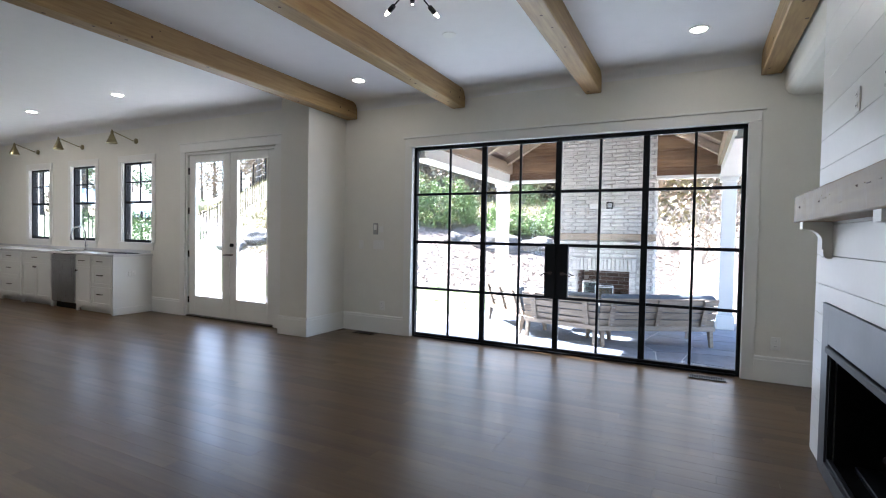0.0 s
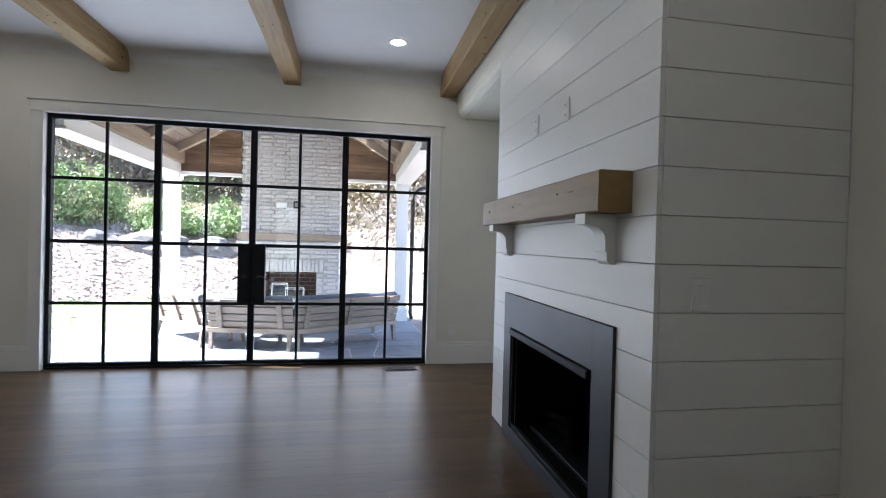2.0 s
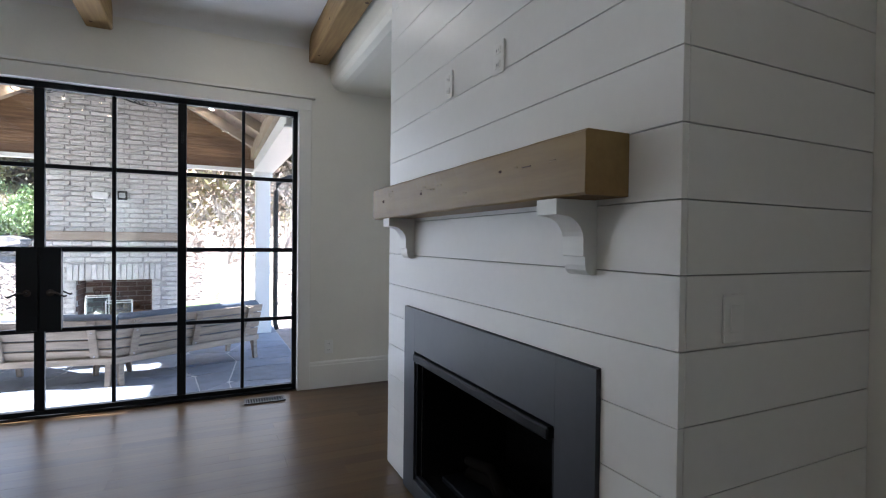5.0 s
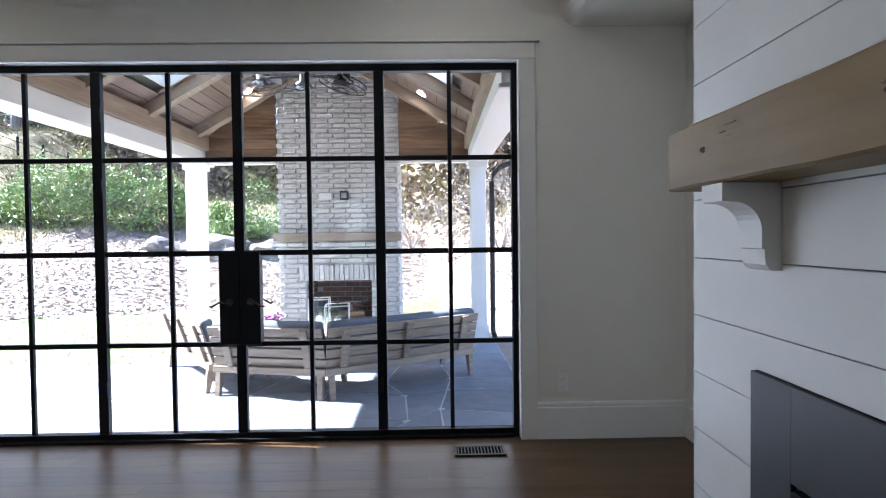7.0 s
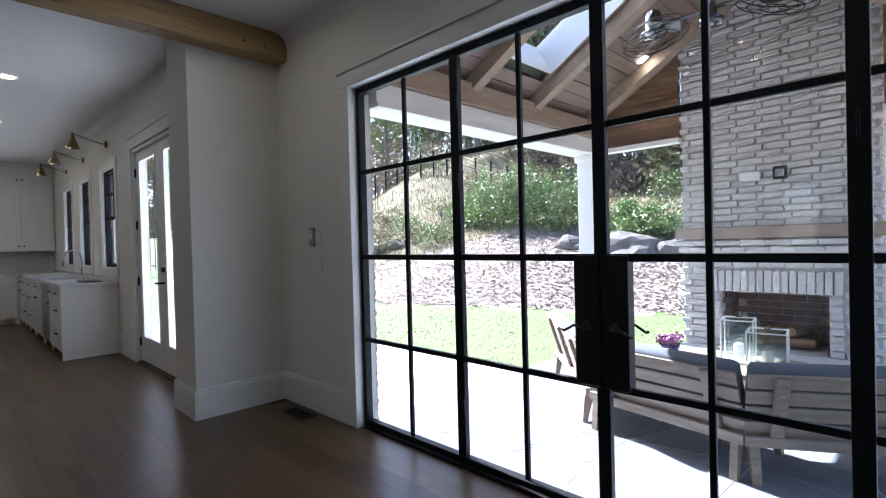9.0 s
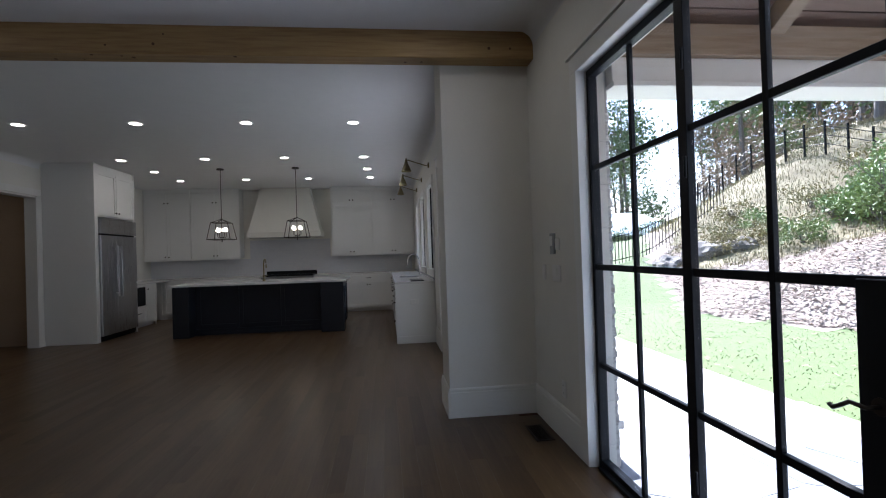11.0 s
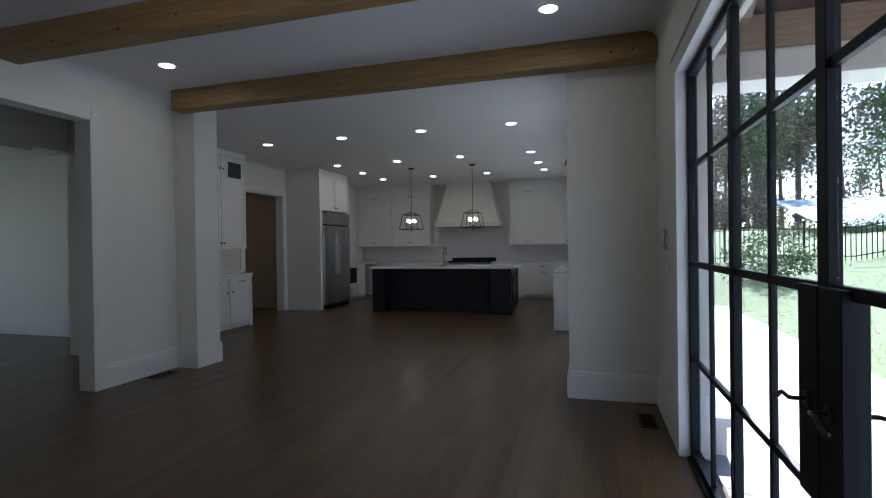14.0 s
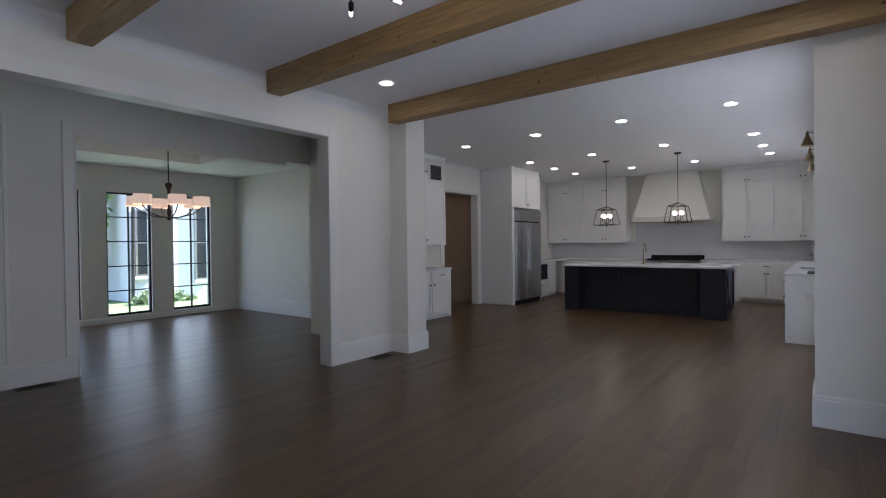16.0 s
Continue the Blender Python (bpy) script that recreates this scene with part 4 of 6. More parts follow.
def base_unit(at, rz, w, fronts, depth=0.56, label="white painted base cabinet with bracket feet", top=0.885, group="base cabinets"):
    ob = thing("base_cabinet", at, rz, label, "cabinet", group)
    part("carcass", B(0.0005, 0.0, 0.10, w - 0.0005, depth, top), CAB, ob)
    bm = bmesh.new()
    toe_feet(bm, w, depth)
    part("plinth", bm, CAB, ob)
    for q in fronts:
        front(ob, *q)
    return ob


def drawers3(w):
    return [(0.02, 0.70, w - 0.02, 0.87, ("pull", w / 2, 0.80)), (0.02, 0.41, w - 0.02, 0.70, ("pull", w / 2, 0.59)), (0.02, 0.11, w - 0.02, 0.41, ("pull", w / 2, 0.30))]


def doors2(w):
    return [(0.02, 0.70, w - 0.02, 0.87, ("pull", w / 2, 0.80)), (0.02, 0.11, w / 2, 0.70, ("knob", w / 2 - 0.03, 0.64)), (w / 2, 0.11, w - 0.02, 0.70, ("knob", w / 2 + 0.03, 0.64))]


# run under the garden windows
CF = -1.12
base_unit((-5.54, CF, 0), 0, 1.0, [(0.02, 0.70, 0.42, 0.87, ("pull", 0.22, 0.80)), (0.02, 0.11, 0.42, 0.70, ("knob", 0.07, 0.64)), (0.44, 0.70, 0.98, 0.87, ("pull", 0.71, 0.80)), (0.44, 0.41, 0.98, 0.70, ("pull", 0.71, 0.59)), (0.44, 0.11, 0.98, 0.41, ("pull", 0.71, 0.30))], label="white painted base cabinet with drawers, bracket feet and a panelled end")
base_unit((-7.22, CF, 0), 0, 0.98, doors2(0.98))
base_unit((-8.0, CF, 0), 0, 0.78, drawers3(0.78))
base_unit((-8.6, CF, 0), 0, 0.6, drawers3(0.6))
base_unit((-9.2, CF, 0), 0, 0.6, doors2(0.6))
ep = thing("end_panel", (-4.538, CF, 0), 0, "white painted panel at the end of the counter run", "panel", "base cabinets")
part("panel", B(0, -0.02, 0.001, 0.02, 0.575, 0.885, bevel=0.002), CAB, ep)
part("skirting", B(0.02, -0.02, 0.001, 0.03, 0.575, 0.11, bevel=0.002), CAB, ep)
wp = wall_plate("outlet", (-4.517, -0.86, 0.62), 90, "white outlet plate on the cabinet end", 0.118, 0.075, "switch")
dwash = thing("dishwasher", (-6.235, CF, 0), 0, "stainless steel dishwasher with a bar handle", "dishwasher")
part("body", B(0.005, 0.0, 0.10, 0.69, 0.56, 0.88), STEEL, dwash)
part("door", B(0.005, -0.022, 0.11, 0.69, -0.001, 0.875, bevel=0.004), INOX, dwash, "brushed stainless door")
part("handle", T([(0.07, -0.06, 0.79), (0.625, -0.06, 0.79)], 0.010, 10), INOX, dwash)
part("handle_post", boxes((0.09, -0.055, 0.782, 0.105, -0.022, 0.798), (0.59, -0.055, 0.782, 0.605, -0.022, 0.798)), INOX, dwash)
part("kick_plate", B(0.01, 0.05, 0.001, 0.685, 0.06, 0.10), STEEL, dwash)
ct = thing("worktop_north", (-7.0, -0.84, 0.886), 0, "white quartz worktop with a sink cut-out", "worktop")
part("slab", boxes((-2.2, -0.31, 0, 0.30, 0.298, 0.035), (1.05, -0.31, 0, 2.505, 0.298, 0.035), (0.30, -0.31, 0, 1.05, -0.19, 0.035), (0.30, 0.16, 0, 1.05, 0.298, 0.035), bevel=0.002), STONE, ct)
part("sink_bowl", boxes((0.30, -0.19, -0.2, 1.05, 0.16, -0.195), (0.30, -0.19, -0.195, 0.305, 0.16, 0.03), (1.045, -0.19, -0.195, 1.05, 0.16, 0.03), (0.305, -0.19, -0.195, 1.045, -0.185, 0.03), (0.305, 0.155, -0.195, 1.045, 0.16, 0.03)), INOX, ct, "undermounted steel sink")
fa = thing("kitchen_faucet", (-6.17, -0.66, 0.922), 0, "brass gooseneck faucet at the sink", "faucet")
part("spout", T([(0, 0, 0), (0, 0, 0.28)] + [(0, -0.11 + 0.11 * math.cos(k * math.pi / 8), 0.28 + 0.13 * math.sin(k * math.pi / 8)) for k in range(1, 9)] + [(0, -0.225, 0.18)], 0.012, 10), CHROME, fa, smooth=True)
part("base_ring", lathe(bmesh.new(), [(0.026, 0), (0.026, 0.03), (0.014, 0.04)], sides=16), CHROME, fa)
part("lever", T([(0.012, 0, 0.07), (0.06, 0, 0.10)], 0.007), CHROME, fa)
tr = thing("cooktop_tray", (-4.83, -0.80, 0.922), 0, "thin dark tray lying on the worktop", "tray")
part("tray_body", B(-0.25, -0.10, 0, 0.25, 0.10, 0.012, bevel=0.004), STEEL, tr)

# range wall
RX = -9.22
for y0, w, fr in ((-2.98, 0.72, drawers3(0.72)), (-2.26, 1.12, doors2(1.12)), (-7.10, 0.70, drawers3(0.70)), (-6.40, 0.72, drawers3(0.72)), (-5.68, 0.74, doors2(0.74)), (-4.94, 0.72, drawers3(0.72))):
    base_unit((RX, y0, 0), 90, w, fr)
ct = thing("worktop_west", (-9.55, -2.1, 0.886), 0, "white quartz worktop beside the range", "worktop")
part("slab", B(-0.298, -0.89, 0, 0.34, 0.93, 0.035, bevel=0.002), STONE, ct)
ct = thing("worktop_west", (-9.55, -5.6, 0.886), 0, "white quartz worktop beside the fridge wall", "worktop")
part("slab", B(-0.298, -1.4, 0, 0.34, 1.37, 0.035, bevel=0.002), STONE, ct)
rg = thing("range_cooker", (-9.20, -4.21, 0), 90, "stainless range cooker with black grates", "range cooker")
part("body", B(0.004, 0.0, 0.10, 1.216, 0.62, 0.90, bevel=0.003), INOX, rg)
part("oven_door", B(0.02, -0.03, 0.22, 0.72, -0.001, 0.74, bevel=0.006), INOX, rg)
part("oven_door", B(0.74, -0.03, 0.22, 1.20, -0.001, 0.74, bevel=0.006), INOX, rg)
part("control_panel", B(0.004, -0.035, 0.77, 1.216, -0.001, 0.895, bevel=0.008), INOX, rg)
for k in range(8):
    bm = lathe(bmesh.new(), [(0.02, 0.0), (0.018, 0.03), (0.0, 0.032)], sides=12)
    bm.transform(pose(0.12 + 0.14 * k, -0.035, 0.83, 90))
    part("knob", bm, STEEL, rg)
part("oven_handle", T([(0.05, -0.075, 0.70), (0.69, -0.075, 0.70)], 0.012), INOX, rg)
for k in range(4):
    x = 0.03 + 0.295 * k
    part("grate", boxes(*[(x, 0.05 + 0.12 * j, 0.905, x + 0.275, 0.07 + 0.12 * j, 0.945) for j in range(5)], (x, 0.05, 0.905, x + 0.015, 0.56, 0.94), (x + 0.26, 0.05, 0.905, x + 0.275, 0.56, 0.94)), STEEL, rg, "black cast iron grate")
part("backguard", B(0.004, 0.59, 0.90, 1.216, 0.62, 1.02, bevel=0.003), STEEL, rg)


def wall_unit(at, rz, w, n, z1=1.27, depth=0.33, label="white painted wall cabinet to the ceiling"):
    ob = thing("wall_cabinet", at, rz, label, "cabinet", "wall cabinets")
    h = H - 0.004 - at[2]
    part("carcass", B(0.0005, 0.0, 0.0, w - 0.0005, depth, h), CAB, ob)
    part("crown", B(0.0005, -0.03, h - 0.10, w - 0.0005, -0.001, h, bevel=0.004), CAB, ob)
    part("light_rail", B(0.0005, -0.022, -0.035, w - 0.0005, -0.002, -0.001), CAB, ob)
    for k in range(n):
        a, b = w * k / n, w * (k + 1) / n
        hx = (b - 0.04) if k % 2 == 0 else (a + 0.04)
        front(ob, a + 0.008, 0.0, b - 0.008, z1 - 0.01, ("knob", hx, 0.06))
        front(ob, a + 0.008, z1 + 0.01, b - 0.008, h - 0.11, ("knob", hx, z1 + 0.06))
    return ob


wall_unit((-9.51, -2.58, 1.385), 90, 1.0, 2)
wall_unit((-9.51, -1.58, 1.385), 90, 1.03, 2)
wall_unit((-9.51, -5.86, 1.385), 90, 1.12, 2)
wall_unit((-9.51, -6.92, 1.385), 90, 1.05, 2)

hood = thing("range_hood", (-9.84, -3.66, 1.84), 0, "white plaster range hood flaring towards the bottom", "range hood")
bm = bmesh.new()
N = 10
rings = []
for k in range(N + 1):
    u = k / N
    z = 0.14 + 1.065 * u
    hw = 0.58 + 0.26 * (1 - u) ** 1.1
    hd = 0.34 + 0.22 * (1 - u) ** 1.1
    rings.append([bm.verts.new(p) for p in ((0, -hw, z), (hd, -hw, z), (hd, hw, z), (0, hw, z))])
for a, b in zip(rings, rings[1:]):
    for q in range(4):
        bm.faces.new((a[q], a[(q + 1) % 4], b[(q + 1) % 4], b[q]))
bm.faces.new(rings[-1])
bm.faces.new(rings[0][::-1])
bmesh.ops.recalc_face_normals(bm, faces=bm.faces)
part("canopy", bm, PAINT, hood)
part("apron", B(0.0, -0.87, 0, 0.59, 0.87, 0.14, bevel=0.008), PAINT, hood)
part("filter", B(0.1, -0.6, -0.004, 0.5, 0.6, 0.002), INOX, hood)

# backsplash: stacked tiles on the range wall and below the windows
verts, faces = [], []


def tile_field(origin, ux, uz, out, L, Hh, tw=0.15, th_=0.075):
    o, ux, out = Vector(origin), Vector(ux), Vector(out)
    r = 0
    z = 0.0
    while z < Hh - 0.01:
        x = -tw / 2 * (r % 2)
        h = min(th_, Hh - z)
        while x < L:
            a, b = max(x, 0) + 0.001, min(x + tw, L) - 0.001
            if b - a > 0.01:
                i = len(verts)
                for (p, d) in (((a, z + 0.001), 0.007), ((b, z + 0.001), 0.007), ((b, z + h - 0.001), 0.007), ((a, z + h - 0.001), 0.007), ((a, z + 0.001), 0.002), ((b, z + 0.001), 0.002), ((b, z + h - 0.001), 0.002), ((a, z + h - 0.001), 0.002)):
                    verts.append(tuple(o + ux * p[0] + out * d + Vector((0, 0, p[1]))))
                faces.extend([(i, i + 1, i + 2, i + 3), (i, i + 4, i + 5, i + 1), (i + 1, i + 5, i + 6, i + 2), (i + 2, i + 6, i + 7, i + 3), (i + 3, i + 7, i + 4, i)])
            x += tw
        z += th_
        r += 1


tile_field((XK, -7.05, 0.925), (0, 1, 0), 0, (1, 0, 0), 6.45, 0.425)
tile_field((XK, -4.60, 1.35), (0, 1, 0), 0, (1, 0, 0), 1.95, 0.45)
tile_field((-9.8, YK, 0.925), (1, 0, 0), 0, (0, -1, 0), 5.25, 0.043)
me = bpy.data.meshes.new("backsplash")
me.from_pydata(verts, [], faces)
me.materials.append(TILE)
bs = tagged(new("backsplash", me), "pale glazed backsplash tiles", "backsplash", kind="structure")

# fridge wall
fr = thing("refrigerator", (-6.13, -6.115, 0), 180, "tall stainless built-in refrigerator with top grille", "refrigerator")
part("body", B(0.0, 0.0, 0.02, 1.21, 0.78, 2.12), STEEL, fr)
part("freezer_door", B(0.004, -0.045, 0.10, 0.50, -0.001, 1.83, bevel=0.006), INOX, fr, "brushed stainless door")
part("fridge_door", B(0.506, -0.045, 0.10, 1.206, -0.001, 1.83, bevel=0.006), INOX, fr, "brushed stainless door")
part("top_grille", B(0.004, -0.045, 1.86, 1.206, -0.001, 2.12, bevel=0.004), INOX, fr)
for k in range(9):
    part("grille_slat", B(0.03, -0.052, 1.885 + 0.025 * k, 1.18, -0.045, 1.895 + 0.025 * k), INOX, fr)
part("handle", T([(0.45, -0.10, 0.75), (0.45, -0.10, 1.65)], 0.014, 10), INOX, fr)
part("handle", T([(0.56, -0.10, 0.75), (0.56, -0.10, 1.65)], 0.014, 10), INOX, fr)
part("handle_post", boxes((0.443, -0.10, 0.80, 0.457, -0.045, 0.82), (0.443, -0.10, 1.58, 0.457, -0.045, 1.60), (0.553, -0.10, 0.80, 0.567, -0.045, 0.82), (0.553, -0.10, 1.58, 0.567, -0.045, 1.60)), INOX, fr)
part("kick_grille", B(0.0, 0.02, 0.002, 1.21, 0.05, 0.10), STEEL, fr)
en = thing("fridge_surround", (-6.03, -6.13, 0), 180, "white painted tall panels and bridge cabinet round the fridge", "cabinet", "wall cabinets")
part("side_panel", B(0.0, -0.025, 0.001, 0.095, 0.795, H - 0.003, bevel=0.002), CAB, en)
part("side_panel", B(1.315, -0.025, 0.001, 1.35, 0.795, H - 0.003, bevel=0.002), CAB, en)
part("bridge_box", B(0.096, -0.0, 2.15, 1.314, 0.795, H - 0.003), CAB, en)
front(en, 0.10, 2.17, 0.70, 2.93, ("knob", 0.66, 2.24))
front(en, 0.71, 2.17, 1.31, 2.93, ("knob", 0.75, 2.24))
tall = thing("oven_cabinet", (-7.39, -6.28, 0), 180, "white painted cabinet with a built-in black microwave", "cabinet", "base cabinets")
part("carcass", B(0.0, 0.0, 0.10, 1.2, 0.64, 0.885), CAB, tall)
bm = bmesh.new()
toe_feet(bm, 1.2, 0.6)
part("plinth", bm, CAB, tall)
part("microwave", B(0.06, -0.03, 0.45, 0.66, -0.001, 0.83, bevel=0.006), STEEL, tall, "black glass microwave drawer")
front(tall, 0.04, 0.11, 0.68, 0.43, ("pull", 0.36, 0.30))
front(tall, 0.70, 0.11, 1.18, 0.86, ("knob", 0.75, 0.78))
ct = thing("worktop_south", (-8.0, -6.59, 0.886), 0, "white quartz worktop beside the fridge", "worktop")
part("slab", B(-1.2, -0.335, 0, 0.60, 0.335, 0.035, bevel=0.002), STONE, ct)

# bar cabinet between doorway and pilaster
bar = base_unit((-1.70, -6.315, 0), 180, 2.34, [(0.02 + 0.58 * k, 0.70, 0.58 * (k + 1), 0.87, ("pull", 0.29 + 0.58 * k, 0.80)) for k in range(4)] + [(0.02 + 0.58 * k, 0.11, 0.58 * (k + 1), 0.70, ("knob", 0.07 + 0.58 * k if k % 2 else 0.53 + 0.58 * k, 0.63)) for k in range(4)], depth=0.6, label="white painted bar cabinet with scalloped feet")
ct = thing("worktop_bar", (-2.87, -6.61, 0.886), 0, "white quartz worktop on the bar cabinet", "worktop")
part("slab", B(-1.185, -0.315, 0, 1.17, 0.315, 0.035, bevel=0.002), STONE, ct)
wall_unit((-1.70, -6.60, 1.385), 180, 2.56, 4, label="white painted wall cabinet over the bar")
gr = thing("return_air_grille", (-3.94, -6.571, 2.72), 180, "grey return air grille high over the bar", "vent")
part("frame", boxes((-0.20, -0.012, -0.16, -0.17, -0.001, 0.16), (0.17, -0.012, -0.16, 0.20, -0.001, 0.16), (-0.17, -0.012, -0.16, 0.17, -0.001, -0.135), (-0.17, -0.012, 0.135, 0.17, -0.001, 0.16)), PLASTIC, gr)
# flat charcoal plate, its colour stands for the shade inside the duct
part("well", B(-0.17, -0.004, -0.135, 0.17, -0.001, 0.135), SLATE, gr)
for k in range(11):
    part("slat", B(-0.17, -0.010, -0.13 + 0.024 * k, 0.17, -0.004, -0.118 + 0.024 * k), SLATE, gr, "dark grey slat")

# added lamp, hidden by the door header, that brightens the mudroom walls
ml = thing("recessed_light", (-5.1, -7.75, 2.70), 0, "round recessed light added out of view to brighten the mudroom", "ceiling light")
part("trim_ring", lathe(bmesh.new(), [(0.062, -0.002), (0.062, -0.006), (0.088, -0.008), (0.092, -0.002)], sides=28), PLASTIC, ml, smooth=True)
part("lens", lathe(bmesh.new(), [(0.062, -0.003), (0.0, -0.0035)], sides=28), LEDDIM, ml, "dim glowing lens")

# ---- island ----
isl = thing("kitchen_island", (-6.75, -3.49, 0), 0, "near-black painted kitchen island with corner posts", "island")
part("body", B(-0.60, -1.40, 0.06, 0.33, 1.40, 0.884), INK, isl)
part("plinth", B(-0.55, -1.38, 0.001, 0.35, 1.38, 0.06), INK, isl)
for y0, y1 in ((-1.45, -1.18), (1.05, 1.45)):
    e = part("end_post", B(0.331, y0, 0.001, 0.65, y1, 0.884, bevel=0.003), INK, isl)
part("base_trim", B(0.33, -1.179, 0.001, 0.345, 1.049, 0.11, bevel=0.003), INK, isl)
for k in range(3):
    a = -1.15 + 0.73 * k
    front_b = part("panel", boxes((0.331, a, 0.13, 0.345, a + 0.06, 0.87), (0.331, a + 0.66, 0.13, 0.345, a + 0.72, 0.87), (0.331, a + 0.06, 0.13, 0.345, a + 0.66, 0.19), (0.331, a + 0.06, 0.80, 0.345, a + 0.66, 0.87)), INK, isl)
side = part("side_panel", boxes((-0.58, 1.401, 0.10, -0.50, 1.42, 0.88), (0.24, 1.401, 0.10, 0.329, 1.42, 0.88), (-0.50, 1.401, 0.10, 0.24, 1.42, 0.18), (-0.50, 1.401, 0.80, 0.24, 1.42, 0.88)), INK, isl)
for s in (-1, 1):
    part("cross_brace", T([(0.345, 1.456, 0.16 if s > 0 else 0.80), (0.635, 1.456, 0.80 if s > 0 else 0.16)], 0.014, 4), INK, side)
part("worktop", B(-0.66, -1.50, 0.886, 0.69, 1.50, 0.922, bevel=0.003), STONE, isl, "white quartz island worktop")
fa = thing("island_faucet", (-6.52, -3.50, 0.923), 0, "brass bridge faucet on the island", "faucet")
part("spout", T([(0, 0, 0), (0, 0, 0.30)] + [(-0.09 + 0.09 * math.cos(k * math.pi / 6), 0, 0.30 + 0.10 * math.sin(k * math.pi / 6)) for k in range(1, 7)] + [(-0.18, 0, 0.24)], 0.012, 10), BRASS, fa, smooth=True)
part("base_ring", lathe(bmesh.new(), [(0.028, 0), (0.028, 0.035), (0.014, 0.045)], sides=16), BRASS, fa)
part("lever", T([(0, 0.012, 0.08), (0, 0.07, 0.11)], 0.007), BRASS, fa)
sn = thing("island_sink", (-6.95, -3.5, 0.9225), 0, "steel sink rim set in the island top", "sink")
part("rim", boxes((-0.2, -0.36, 0, -0.185, 0.36, 0.004), (0.185, -0.36, 0, 0.2, 0.36, 0.004), (-0.185, -0.36, 0, 0.185, -0.345, 0.004), (-0.185, 0.345, 0, 0.185, 0.36, 0.004)), INOX, sn)

# ---- dining room chandelier ----
ch = thing("drum_shade_chandelier", (0.13, -8.35, 1.78), 0, "bronze chandelier with six lit drum shades", "chandelier")
part("stem", T([(0, 0, 0.0), (0, 0, 1.27)], 0.009), BRONZE, ch)
part("canopy", lathe(bmesh.new(), [(0.0, 1.24), (0.07, 1.25), (0.07, 1.275), (0.0, 1.278)], sides=18), BRONZE, ch)
part("column", lathe(bmesh.new(), [(0.0, -0.02), (0.03, 0.0), (0.018, 0.04), (0.03, 0.1), (0.014, 0.2), (0.02, 0.42), (0.05, 0.50), (0.05, 0.52), (0.012, 0.54)], sides=14), BRONZE, ch, smooth=True)
for k in range(6):
    a = k * math.pi / 3 + 0.35
    c, s = math.cos(a), math.sin(a)
    arm = part("arm", T([(0, 0, 0.03), (c * 0.15, s * 0.15, 0.03), (c * 0.33, s * 0.33, 0.08), (c * 0.44, s * 0.44, 0.17), (c * 0.44, s * 0.44, 0.22)], 0.008, 7), BRONZE, ch)
    part("shade", lathe(bmesh.new(), [(0.125, 0.19), (0.115, 0.33), (0.112, 0.33), (0.122, 0.19)], (c * 0.44, s * 0.44, 0), 22), SHADE, arm, "lit pale fabric drum shade", smooth=True)
    part("bulb", lathe(bmesh.new(), [(0.0, 0.22), (0.02, 0.235), (0.022, 0.26), (0.0, 0.29)], (c * 0.44, s * 0.44, 0), 10), BULB, arm, "glowing bulb")


# ---- covered porch ----
PZ = -0.08
porch = structure("pavement_porch", B(-0.25, 0.10, PZ - 0.2, 3.88, 4.3, PZ - 0.003, bevel=0.002), JOINTP, "blue-grey flagstone porch floor with pale joints", "pavement")
rng = random.Random(31)
NX, NY = 7, 8
grid = [[(-0.25 + 4.13 * (i + (rng.uniform(-0.3, 0.3) if 0 < i < NX else 0)) / NX, 0.10 + 4.2 * (j + (rng.uniform(-0.3, 0.3) if 0 < j < NY else 0)) / NY) for i in range(NX + 1)] for j in range(NY + 1)]
for j in range(NY):
    for i in range(NX):
        q = [Vector((*grid[b_][a_], 0)) for a_, b_ in ((i, j), (i + 1, j), (i + 1, j + 1), (i, j + 1))]
        mid_q = sum(q, Vector()) / 4
        ring = []
        for k in range(4):
            p, e = q[k] - mid_q, q[(k + 1) % 4] - mid_q
            for u in (0.06, 0.5, 0.94):
                w = p.lerp(e, u)
                ring.append((w * (1 - 0.007 / w.length)) * (1 + (rng.uniform(-0.012, 0.0) if u == 0.5 else 0)))
        bm = prism(bmesh.new(), [(w.x, w.y) for w in ring], "z", -0.012, 0.0)
        piece("flagstone", mesh_of(bm, "flagstone", SLAB), porch, pose(mid_q.x, mid_q.y, PZ))
structure("pavement_patio", boxes((-9.0, -0.37, PZ - 0.2, -1.1, 2.30, PZ - 0.004), (-1.1, 0.10, PZ - 0.2, -0.254, 2.35, PZ - 0.004)), CONCRETE, "pale concrete patio in the sun", "pavement")


def brick_mesh(seed, L, h=0.056, d=0.10, mat=BRICKW):
    """A tumbled, painted brick with worn corners; front looks along -y."""
    r = random.Random(seed)
    bm = B(-L / 2, 0, 0, L / 2, d, h, bevel=0.009)
    for v in bm.verts:
        v.co += Vector((r.uniform(-1, 1) * 0.005, (r.uniform(-1, 1) * 0.010) if v.co.y < d / 2 else 0, r.uniform(-1, 1) * 0.0045))
    return mesh_of(bm, "brick", mat)


